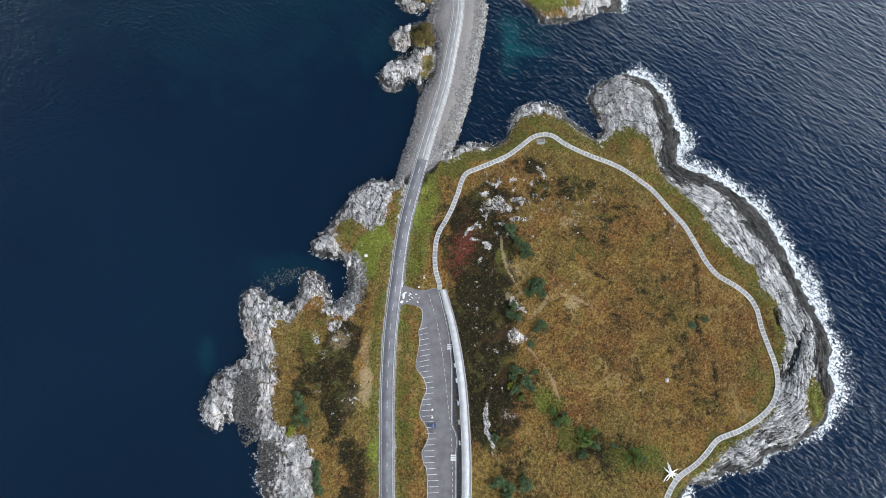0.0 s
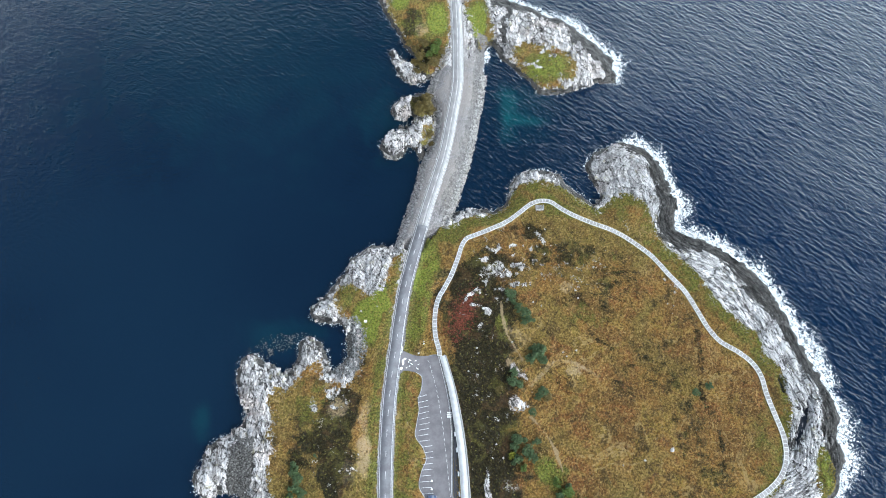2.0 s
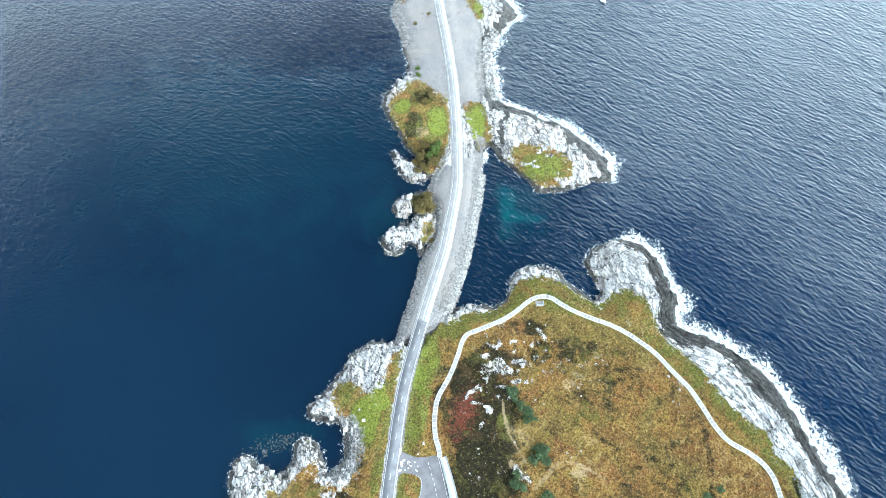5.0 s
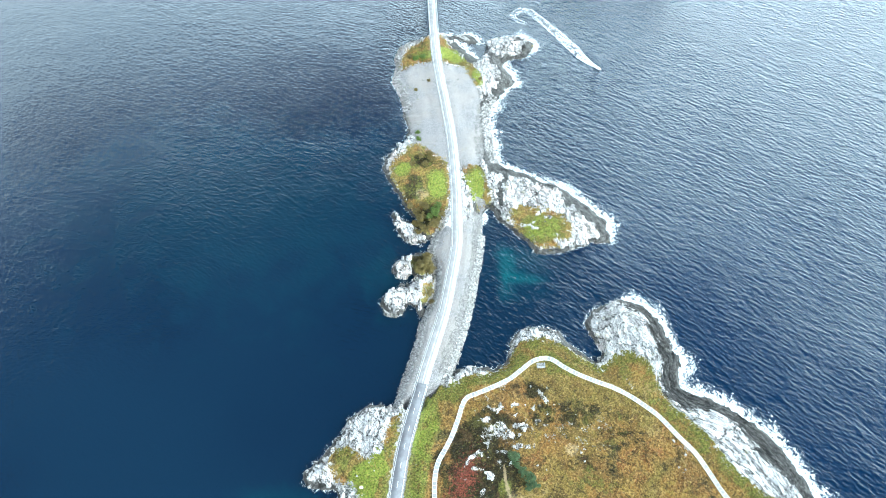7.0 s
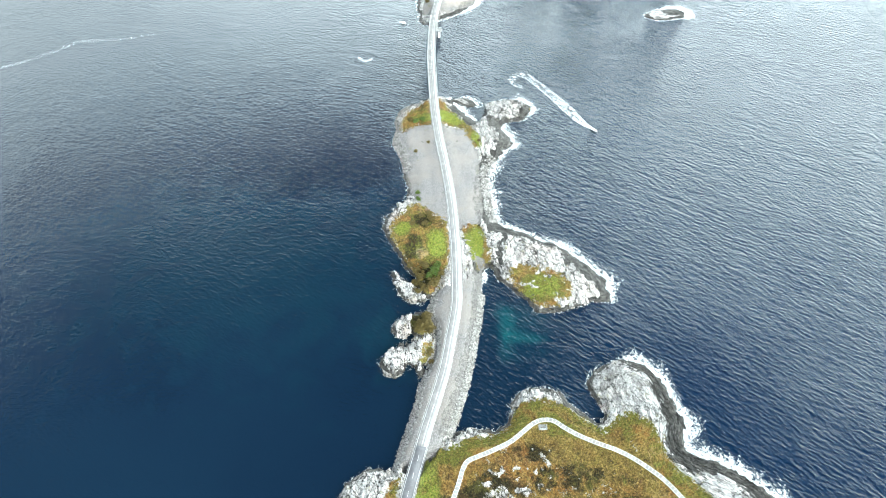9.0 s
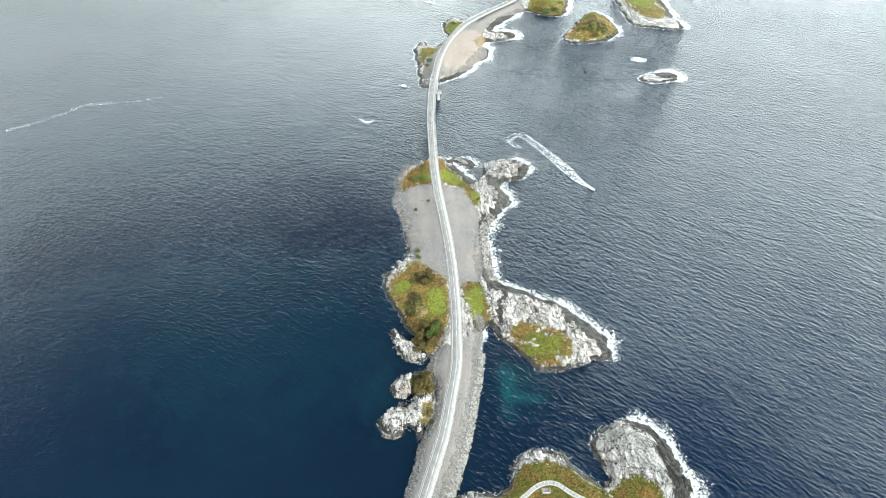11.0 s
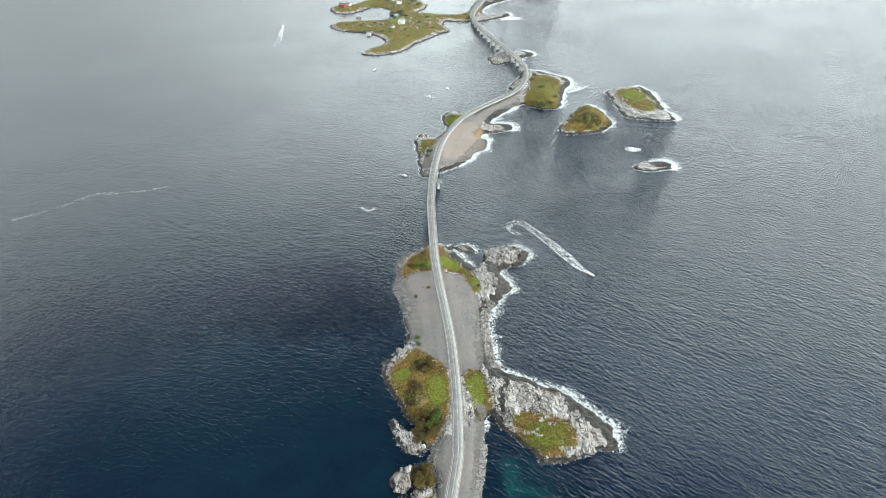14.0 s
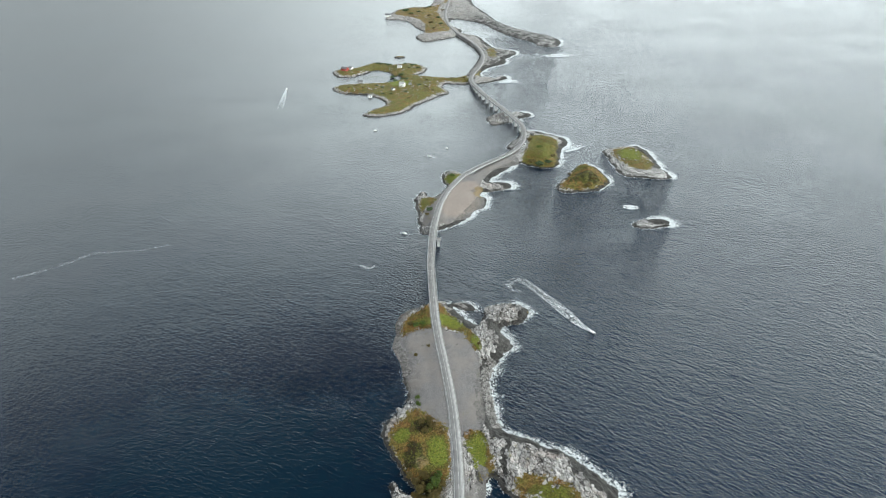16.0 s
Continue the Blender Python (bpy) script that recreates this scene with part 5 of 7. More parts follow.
island("plateau_island", "island with levelled crushed stone, moor patches and bare rock points", PLATEAU_COAST_W + PLATEAU_COAST_E, 0.8, 5.2, 8.0, slabs=700,
       heath=[HEATH_PLATEAU_S, HEATH_PLATEAU_N, HEATH_PLATEAU_E, HEATH_POINT], stones=[STONE_FIELD], tufts=9000,
       grass=[(-4, 275, 8, 18, 1.15, 0), (-27, 290, 9, 8, 1.1, 0), (-5, 292, 7, 6, 0.5, 0), (-15, 405, 12, 10, 0.8, 0), (5, 405, 18, 12, 1.1, 0), (24, 380, 6, 12, 1.15, 0),
              (20, 275, 8, 20, 1.15, 0), (60, 242, 20, 15, 0.9, 0), (-6, 265, 8, 6, 0.6, 0), (-22, 318, 3, 6, 0.9, 0)],
       heather=[(-12, 296, 12, 8, 0.8, 0), (-18, 275, 6, 14, 0.7, 0), (-10, 253, 10, 8, 0.95, 0), (-12, 398, 8, 4, 0.5, 0)],
       # small dark spots from (42, 257) on: shade of pits, put into the rock colour
       soil=[(-13, 269, 4.0, 8, 0.60, 0)], surf=0.85, green=0.45, wet=1.35, dark=[(43, 395, 9, 40, 0.34, 0), (57, 418, 10, 8, 0.30, 0), (30.5, 330, 3.5, 40, 0.9, 0), (38.5, 280, 2.0, 22, 1.0, -4), (42, 257, 1.6, 1.2, 1, 0), (45, 250, 1.5, 1.5, 1, 0), (49, 256, 1.5, 1.5, 1, 0), (55, 257, 2, 1.4, 1, 0), (59, 255, 1.2, 2, 1, 0), (64, 247, 1.6, 2.4, 1, 20), (67, 244, 1.6, 1.5, 1, 0), (55, 238, 1.2, 3, 1, 10), (75, 238, 2, 1.4, 1, 0)],
       bare=[(52, 262, 6, 4, 0.9, 0), (70, 232, 5, 3, 0.8, 0), (56, 253, 3, 3, 0.8, 0)], cobbles=[(47, 384, 6, 18, 0.8, 10), (38, 402, 5, 12, 0.8, 20), (31, 318, 3, 30, 0.9, 0)], crags=[(62, 246, 22, 16, 0.95, 0)])
island("rock_north", "low wave-washed rock", ROCK_NORTH, 0.8, 1.6, 3.0, surf=0.5, rough=0.6)
island("bend_island", "island with an embankment, rusty slope and grassy knoll", BEND_COAST, 1.2, 5.4, 9.0,
       heath=[HEATH_BEND, HEATH_BEND_W, HEATH_BEND_N, [(36, 625), (40, 645), (46, 640), (44, 622)]], stones=[[(4, 566), (8, 612), (18, 640), (40, 668), (44, 640), (45, 606), (30, 586), (10, 568)], [(-16, 560), (-12, 605), (6, 640), (22, 668), (50, 695), (85, 725), (92, 712), (62, 690), (45, 655), (42, 610), (34, 585), (10, 570)]],
       cover=None, green=0.6, grass=[(125, 740, 22, 40, 0.75, 0), (-14, 612, 10, 10, 0.6, 0), (14, 668, 14, 14, 0.9, 0), (90, 760, 12, 20, 0.7, 0)],
       heather=[(130, 765, 18, 12, 0.6, 0), (110, 700, 16, 10, 0.5, 0)], hills=[(122, 735, 30, 50, 4.5, 20)], soil=[(22, 616, 22, 46, 1.5, -20)], tufts=2500, wet=1.12, dark=[(40, 606, 8, 20, 0.7, -20)], steep=0.45, swash=2.8)
island("hump_islet", "steep islet with brown heather and a rock rim", HUMP_COAST, 1.0, 4.5, 7.0,
       heath=[[(133, 645), (150, 641), (172, 650), (180, 665), (172, 690), (160, 700), (148, 680)]], hills=[(160, 672, 18, 26, 6, 20)],
       heather=[(160, 660, 20, 14, 0.8, 0)], grass=[(158, 690, 20, 14, 0.7, 0)], cover=4, rough=1.3, wet=1.12, surf=0.5, tufts=1500, steep=0.45, swash=2.8)
island("green_skerry", "long skerry with a grass crown and white surf", GREEN_SKERRY_COAST, 1.1, 4.5, 7.0,
       heath=[[(208, 740), (220, 750), (236, 750), (244, 728), (246, 700), (236, 684), (220, 690), (210, 715)]], grass=[(228, 728, 20, 26, 0.95, 0)], surf=1.0, rough=1.4, wet=1.12, crags=[(230, 728, 30, 40, 0.9, 0)], dark=[(248, 740, 8, 20, 0.8, 30)], tufts=1000, steep=0.45, swash=2.8)
island("low_rock", "low bare rock ringed with foam", LOW_ROCK_COAST, 0.9, 2.0, 4.0, surf=1.3, wet=1.12, dark=[(212, 566, 10, 8, 0.8, 0)], steep=0.45, swash=2.8)
island("bridge_islet", "bare rock islet under the bridge", BRIDGE_ISLET_COAST, 1.2, 3.0, 6.0, surf=0.8, rough=1.5, wet=1.12, dark=[(122, 885, 10, 12, 0.9, 0)], steep=0.45, swash=2.8)
island("house_island", "green and brown island with houses round a bay", HOUSE_ISLAND_A + HOUSE_ISLAND_B, 1.6, 5.0, 12.0, cover=7.0, green=0.6, rough=1.2, wet=1.12, crags=[(-60, 1050, 150, 130, 0.8, 0)], dark=[(-110, 985, 40, 8, 0.6, 10), (-60, 1075, 30, 8, 0.6, 0)],
       heath=[[(-165, 1108), (-125, 1140), (-105, 1150), (-55, 1143), (-26, 1128), (-45, 1105), (-40, 1075), (0, 1070), (40, 1058), (-5, 1030), (-15, 1000), (-40, 960), (-70, 930), (-95, 915), (-70, 945), (-90, 975), (-150, 992), (-150, 1020), (-85, 1030), (-80, 1060), (-95, 1100)]],
       grass=[(-62, 1024, 22, 20, 1.4, 0), (-100, 1130, 40, 18, 0.6, 0), (-120, 1005, 30, 18, 0.6, 0)], heather=[(-40, 1000, 20, 20, 0.4, 0), (-70, 1120, 25, 12, 0.5, 0)], surf=0.5, tufts=2500, steep=0.45, swash=3.4)
island("curve_island", "rocky point with the road bending over it", CURVE_COAST, 1.8, 4.6, 12.0, surf=1.0, rough=1.3, wet=1.12, dark=[(95, 1180, 60, 100, 0.36, 0)], crags=[(75, 1200, 60, 160, 0.8, 0)], heath=[[(88, 1195), (92, 1235), (102, 1235), (104, 1200), (98, 1170)], [(56, 1060), (66, 1100), (74, 1105), (68, 1070)]], steep=0.45, swash=3.4)
island("small_skerry", "tiny rock skerry with a little grass", [(-80, 1192), (-77, 1200), (-68, 1202), (-61, 1196), (-63, 1188), (-72, 1186)], 1.0, 2.4, 4.0, surf=0.4, cover=4.0, wet=1.2)
island("far_island", "brown moor island with a long bare rock spit", FAR_COAST, 2.4, 6.0, 14.0,
       heath=[[(-95, 1545), (-90, 1600), (-40, 1625), (10, 1660), (50, 1750), (60, 1850), (40, 1900), (15, 1700), (0, 1560), (25, 1400), (5, 1370), (-25, 1370), (-30, 1450), (-55, 1510)]],
       grass=[(-60, 1580, 30, 40, 0.5, 0)], surf=0.9, green=0.45, rough=1.3, wet=1.12, dark=[(160, 1400, 90, 220, 0.42, 35), (-10, 1340, 60, 40, 0.2, 0)], crags=[(0, 1550, 160, 300, 0.75, 0)], steep=0.45, swash=3.4)


# ---- road, parking and walkway ----
TARMAC_HALF = 2.95
SEAM = int(np.searchsorted(ROAD[:, 1], 141))
tagged(strip("road", ROAD[:SEAM + 1], -TARMAC_HALF, TARMAC_HALF, 0.0, 0.3, ASPHALT), "newly laid grey asphalt two-lane road", "road", kind="structure")
tagged(strip("road", ROAD[SEAM:], -TARMAC_HALF, TARMAC_HALF, 0.0, 0.3, OLDROAD), "worn pale asphalt two-lane coast road", "road", kind="structure")
tagged(strip("worn_track", ROAD[SEAM:], 1.05, 2.2, 0.004, 0.003, plain("polished_track", (0.38, 0.37, 0.365), 0.8, 0.2, 3.0)), "pale polished wheel track", "road wear", "wheel tracks", "structure")
for a in (-2.3, -0.75, 0.45):
    tagged(strip("worn_track", ROAD[SEAM:], a, a + 0.35, 0.004, 0.003, plain("dark_track", (0.16, 0.16, 0.165), 0.85, 0.2, 3.0)), "dark seam along the worn asphalt", "road wear", "wheel tracks", "structure")
tagged(strip("road_marking", ROAD, -2.68, -2.5, 0.008, 0.006, LINE), "white painted edge line on the road", "road marking", "road edge lines", "structure")
tagged(strip("road_marking", ROAD, 2.5, 2.68, 0.008, 0.006, LINE), "white painted edge line on the road", "road marking", "road edge lines", "structure")


def empty(name, x, y, z, label, category, group="", kind="", turn=0.0):
    ob = new(name)
    ob.matrix_world = pose(x, y, z, 0, 0, turn)
    ob.empty_display_size = 0.5
    return tagged(ob, label, category, group, kind)


def placed(ob, x, y, z, turn=0.0, size=1.0):
    ob.matrix_basis = pose(x, y, z, 0, 0, turn) @ Matrix.Diagonal((size, size, size, 1))
    return ob


def heading(line, s):
    """Place and direction in degrees (0 looks along y) at arc length s."""
    p = at_arc(line, np.array([s - 0.3, s, s + 0.3]))
    return p[1], math.degrees(math.atan2(-(p[2, 0] - p[0, 0]), p[2, 1] - p[0, 1]))


# centre line: one dash after the other
centre = empty("centre_line", *ROAD[0], "dashed white centre line of the road", "road marking", kind="structure")
dash = bpy.data.meshes.new("dash")
bm = box(bmesh.new(), -0.06, 0.06, -1.5, 1.5, 0, 0.006)
bm.to_mesh(dash)
bm.free()
dash.materials.append(LINE)
for s in np.arange(4, arc(ROAD)[-1] - 300, 9.0):
    p, a = heading(ROAD, s)
    ob = part("dash", dash, None, centre)
    placed(ob, p[0] - ROAD[0][0], p[1] - ROAD[0][1], p[2] + 0.003 - ROAD[0][2], a)


# ---- guardrails ----
RAIL = [(-0.06, 0.42), (0.04, 0.47), (-0.01, 0.55), (0.04, 0.63), (-0.03, 0.70), (-0.07, 0.63), (-0.07, 0.55), (-0.07, 0.47)]
post_mesh = bpy.data.meshes.new("post")
bm = box(bmesh.new(), -0.05, 0.05, -0.07, 0.07, -0.3, 0.66, 0.012)
bm.to_mesh(post_mesh)
bm.free()
post_mesh.materials.append(STEEL)


def guardrail(y0, y1, across, gap=4.0):
    """A steel rail on posts beside the road, between two stations."""
    line = shifted(ROAD[(ROAD[:, 1] >= y0) & (ROAD[:, 1] <= y1)], across)
    o = line[0]
    thing = empty("guardrail", *o, "galvanised steel guardrail on posts along the road", "guardrail", "guardrails beside the road")
    v, f = sweep(line - o, RAIL)
    part("rail", mesh_of("rail", v, f), STEEL, thing)
    for s in np.arange(1, arc(line)[-1], gap):
        p, a = heading(line, s)
        placed(part("post", post_mesh, None, thing), *(p - o), a)


guardrail(-46, 426, -3.25)
guardrail(112, 426, 3.25)
guardrail(-46, 70, 3.25, 8.0)
guardrail(547, 795, -3.25, 6.0)
guardrail(547, 795, 3.25, 6.0)
guardrail(1036, 1500, -3.25, 10.0)
guardrail(1036, 1500, 3.25, 10.0)


# ---- bridges ----
def bridge(name, y0, y1, label, gap, pier_width, parapet=1.0):
    """A concrete road bridge: deck, edge beams, railings and piers."""
    line = ROAD[(ROAD[:, 1] >= y0 - 2) & (ROAD[:, 1] <= y1 + 2)]
    o = np.array([line[0, 0], line[0, 1], 0.0])
    thing = empty(name, *o, label, "bridge")
    loc = line - o
    part("deck", mesh_of("deck", *sweep(loc, [(-3.4, -0.9), (3.4, -0.9), (3.4, -0.02), (-3.4, -0.02)])), WALL, thing)
    part("girder", mesh_of("girder", *sweep(loc, [(-1.9, -2.4), (1.9, -2.4), (2.4, -0.9), (-2.4, -0.9)])), WALL, thing)
    for side in (-1, 1):
        part("edge_beam", mesh_of("edge_beam", *sweep(loc, [(side * 3.22 - 0.25, -0.25), (side * 3.22 + 0.25, -0.25), (side * 3.22 + 0.25, 0.3), (side * 3.22 - 0.25, 0.3)])),
             CONCRETE, thing)
        railing = part("railing", mesh_of("railing", *sweep(loc, [(side * 3.22 - 0.09, 0.95), (side * 3.22 + 0.09, 0.95), (side * 3.22 + 0.09, 1.08), (side * 3.22 - 0.09, 1.08)])),
                       STEEL, thing, "steel bridge railing")
        part("mid_rail", mesh_of("mid_rail", *sweep(loc, [(side * 3.22 - 0.05, 0.6), (side * 3.22 + 0.05, 0.6), (side * 3.22 + 0.05, 0.7), (side * 3.22 - 0.05, 0.7)])), STEEL, railing)
        edge = shifted(loc, side * 3.22, 0.35)
        for s in np.arange(1, arc(edge)[-1], 4.0):
            p, a = heading(edge, s)
            placed(part("baluster", post_mesh, None, railing), *p, a)
    total = arc(loc)[-1]
    for s in np.arange(gap * 0.5, total, gap):
        p, a = heading(loc, s)
        top = p[2] - 2.3
        bm = box(bmesh.new(), -pier_width, pier_width, -0.55, 0.55, -3, top, 0.15)
        box(bm, -pier_width - 0.5, pier_width + 0.5, -0.9, 0.9, top - 0.7, top + 0.1, 0.08)
        placed(part("pier", bm, WALL, thing), p[0], p[1], 0, a)
    for s in (1.5, total - 1.5):
        p, a = heading(loc, s)
        bm = box(bmesh.new(), -3.3, 3.3, -1.6, 1.6, -2.0, p[2] - 0.9, 0.1)
        placed(part("abutment", bm, WALL, thing), p[0], p[1], 0, a)
    return thing


bridge("beam_bridge", *BRIDGE_SPAN, "pale concrete beam bridge arching gently over the sound", 40.0, 1.6)
bridge("viaduct", *VIADUCT_SPAN, "long curving concrete bridge on many piers", 17.0, 2.2)
# fishing platform hung beside the first bridge
fish = empty("fishing_platform", -2.6, 526, 0, "small concrete fishing platform beside the bridge", "platform")
bm = bmesh.new()
bmesh.ops.create_cone(bm, cap_ends=True, segments=20, radius1=2.6, radius2=2.6, depth=0.5, matrix=Matrix.Translation((0.6, 0, 7.2)))
part("floor_slab", bm, CONCRETE, fish)
part("footing", box(bmesh.new(), -0.7, 1.5, -0.8, 0.8, -3, 7.0, 0.1), WALL, fish)
bm = bmesh.new()
bmesh.ops.create_cone(bm, cap_ends=False, segments=20, radius1=2.5, radius2=2.5, depth=0.12, matrix=Matrix.Translation((0.6, 0, 8.4)))
bmesh.ops.solidify(bm, geom=bm.faces[:], thickness=0.12)
part("handrail", bm, STEEL, fish)
# steps down from the bridge
bm = bmesh.new()
for i in range(12):
    box(bm, -1.7, -0.7, 1.5 + i * 0.9, 2.5 + i * 0.9, 7.0 + i * 0.17, 7.2 + i * 0.17)
part("stair", bm, CONCRETE, fish)


# ---- parking place ----
LOT_Z = 4.96
lot_line = PARKING_OUT + PARKING_IN
flat_area("parking_lot", [p for p in lot_line], LOT_Z, 0.5, LOT, "grey asphalt parking place with marked bays", "parking lot")
ends = spline(STALL_ENDS, 0.5)
ends = ends[np.argsort(ends[:, 1])]
stall = bpy.data.meshes.new("bay_line")
bm = box(bmesh.new(), -4.6, 0, -0.07, 0.07, 0, 0.008)
bm.to_mesh(stall)
bm.free()
stall.materials.append(LINE)
bays = empty("bay_markings", -6, 20, LOT_Z, "white painted lines of the parking bays", "road marking", kind="structure")
for i, y in enumerate(np.arange(-28, 57.5, 2.52)):
    x = float(np.interp(y, ends[:, 1], ends[:, 0]))
    placed(part("bay_line", stall, None, bays), x + 6, y - 20, 0.004, 2.0 + 13.0 * max(0, (y - 10) / 46))
lane = spline([(-7.0, 71.5), (-3.7, 60.6), (-1.5, 49.8), (0.3, 38), (1.6, 26), (2.8, 15), (3.7, 6), (4.1, -8), (4.2, -30), (4.2, -45)], 0.5)
lane = np.c_[lane, np.full(len(lane), LOT_Z)]
lane_mark = empty("lane_marking", *lane[0], "dashed white line along the parking lane", "road marking", kind="structure")
for s in np.arange(1, arc(lane)[-1], 2.4):
    p, a = heading(lane, s)
    ob = part("dash", dash, None, lane_mark)
    ob.matrix_basis = pose(*(p - lane[0] + [0, 0, 0.006]), 0, 0, a) @ Matrix.Diagonal((0.9, 0.45, 1, 1))
edge = spline([(x - 0.6, y) for x, y in PARKING_OUT[4:]], 1.0)
tagged(strip("edge_marking", np.c_[edge, np.full(len(edge), LOT_Z)], -0.09, 0.09, 0.01, 0.008, LINE), "white painted edge line of the parking place", "road marking", kind="structure")
kerb_line = spline([(x - 0.15, y) for x, y in PARKING_OUT[3:]], 1.0)
tagged(strip("kerb", np.c_[kerb_line, np.full(len(kerb_line), LOT_Z)], -0.12, 0.12, 0.13, 0.3, CONCRETE), "pale concrete kerb along the parking place", "kerb", kind="structure")
inner = spline(PARKING_IN[:-2], 1.0)
tagged(strip("kerb", np.c_[inner, np.full(len(inner), LOT_Z)], -0.1, 0.1, 0.1, 0.3, WALL), "grey kerb round the planted traffic island", "kerb", kind="structure")


def blotch(bm, x, y, rx, ry, turn):
    """A painted patch with an uneven outline."""
    ring = []
    for i in range(14):
        a = i * math.tau / 14
        k = 0.8 + 0.4 * noise.noise((x + math.cos(a), y + math.sin(a), 3.1))
        u, v = rx * k * math.cos(a), ry * k * math.sin(a)
        c, s = math.cos(radians(turn)), math.sin(radians(turn))
        ring.append(bm.verts.new((x + u * c - v * s, y + u * s + v * c, LOT_Z + 0.012)))
    bm.faces.new(ring)


junction = empty("junction_marking", -17, 72, LOT_Z, "worn white arrows and give-way marks at the entrance", "road marking", kind="structure")
for x, y, rx, ry, turn in ((-18.9, 70.6, 0.7, 2.2, 0), (-19.7, 67.6, 1.0, 0.8, 0), (-19.5, 76.5, 0.5, 2.0, 0), (-18.0, 72.0, 0.9, 0.5, 20), (-15.6, 71.4, 0.8, 0.4, -30),
                           (-12.9, 71.2, 0.7, 0.35, 0), (-14.8, 69.6, 0.9, 0.3, -35), (-12.0, 67.4, 0.9, 0.3, -35), (-17.2, 67.8, 0.6, 0.3, 20), (-15.8, 68.6, 0.5, 0.25, 0),
                           (-16.2, 70.6, 0.35, 0.5, 0), (-11.5, 69.4, 0.4, 0.3, 0)):
    bm = bmesh.new()
    blotch(bm, x, y, rx, ry, turn)
    ob = part("painted_mark", bm, LINE, junction)
    ob.matrix_parent_inverse = junction.matrix_world.inverted()
for x, y in ((3.1, 46.0), (4.6, -3.4)):
    bm = bmesh.new()
    for i in range(3):
        box(bm, x - 1.2, x + 1.2, y - 1.2 + i * 0.95, y - 0.5 + i * 0.95, LOT_Z + 0.006, LOT_Z + 0.012)
    tagged(part("crossing_mark", bm, LINE), "white painted crossing bars on the parking lane", "road marking", "crossing marks", "structure")
for x, y in ((-4.9, 17.6), (-4.9, 14.2)):
    bm = bmesh.new()
    a, b, c = (bm.verts.new((x + u, y + v, LOT_Z + 0.01)) for u, v in ((-0.55, -0.5), (0.55, -0.5), (0, 0.6)))
    bm.faces.new((a, b, c))
    tagged(part("painted_triangle", bm, LINE), "small white triangle painted in a parking bay", "road marking", "bay symbols", "structure")

# dark paving and ramp beside the parking place
RAMP_LINE = spline(RAMP, 1.0)
gap_ring = [(x + 0.2, y) for x, y in PARKING_OUT[4:]] + [(x - 1.2, y) for x, y in RAMP[::-1]]
flat_area("seating_strip", gap_ring, LOT_Z + 0.03, 0.4, DARKSTONE, "sunken strip of dark paving beside the ramp", "paving")
s = arc(RAMP_LINE)
rise = np.interp(s, [0, 20, 60, 130], [5.35, 5.9, 6.7, 7.0])
RAMP3 = np.c_[RAMP_LINE, rise]
half = np.interp(s, [0, 30, 130], [1.5, 1.9, 2.2])
ramp = empty("concrete_ramp", *RAMP3[0], "wide pale concrete ramp with a joined seating wall", "ramp")
r = sides(RAMP3)
for nm, a, b, u, mat in (("seat_wall", -1.0, -0.62, 0.12, CONCRETE), ("walk_slab", -0.60, 1.0, 0.0, RAMPSLAB), ("parapet", 1.0, 1.08, 0.25, WALL)):
    v = []
    for (x, y, z), (rx, ry), w in zip(RAMP3, r, half):
        for k, h in ((a, -3.0), (b, -3.0), (b, u), (a, u)):
            v.append((x + rx * k * w - RAMP3[0, 0], y + ry * k * w - RAMP3[0, 1], z + h - RAMP3[0, 2]))
    n = len(RAMP3)
    f = [(i * 4 + j, i * 4 + (j + 1) % 4, i * 4 + 4 + (j + 1) % 4, i * 4 + 4 + j) for i in range(n - 1) for j in range(4)] + [(3, 2, 1, 0), (n * 4 - 4, n * 4 - 3, n * 4 - 2, n * 4 - 1)]
    part(nm, mesh_of(nm, v, f), mat, ramp)


def bench(x, y, turn):
    thing = empty("bench", x, y, LOT_Z + 0.03, "white slab bench on the dark paving", "bench", "benches beside the ramp", turn=turn)
    part("seat", box(bmesh.new(), -0.35, 0.35, -1.0, 1.0, 0.38, 0.5, 0.02), WHITE, thing)
    for k in (-0.7, 0.7):
        part("leg", box(bmesh.new(), -0.28, 0.28, k - 0.08, k + 0.08, 0, 0.38), CONCRETE, thing)


for x, y in ((6.2, 30.5), (6.9, 20.4), (7.2, 12.0), (5.4, 37.5), (7.4, 3.0)):
    bench(x, y, 4)


# ---- the walkway: one slab after the other on a low plinth ----
walk_z = np.array([ground_at(x, y) for x, y in WALKWAY])
pad = np.pad(walk_z, 12, mode="edge")
walk_z = np.array([pad[i:i + 25].mean() for i in range(len(walk_z))]) + 0.55
walk_z[:12] = np.linspace(5.5, walk_z[12], 12)
WALK3 = np.c_[WALKWAY, walk_z]
CURB = plain("curb_paint", (0.50, 0.50, 0.49), 0.7, 0.12, 1.5)
walkway = empty("walkway", *WALK3[0], "raised pale concrete slab walkway looping over the moor", "walkway")
part("plinth", mesh_of("plinth", *sweep(WALK3 - WALK3[0], [(-1.0, -1.1), (1.0, -1.1), (1.0, -0.12), (-1.0, -0.12)])), CURB, walkway, "white side curb of the walkway")
for side in (-0.98, 0.98):
    part("edge_curb", mesh_of("edge_curb", *sweep(WALK3 - WALK3[0], [(side - 0.1, -0.3), (side + 0.1, -0.3), (side + 0.1, 0.05), (side - 0.1, 0.05)])), CURB, walkway, "white edge of the walkway")
total = arc(WALK3)[-1]
count = min(296, int(total / 1.8))
length = total / count
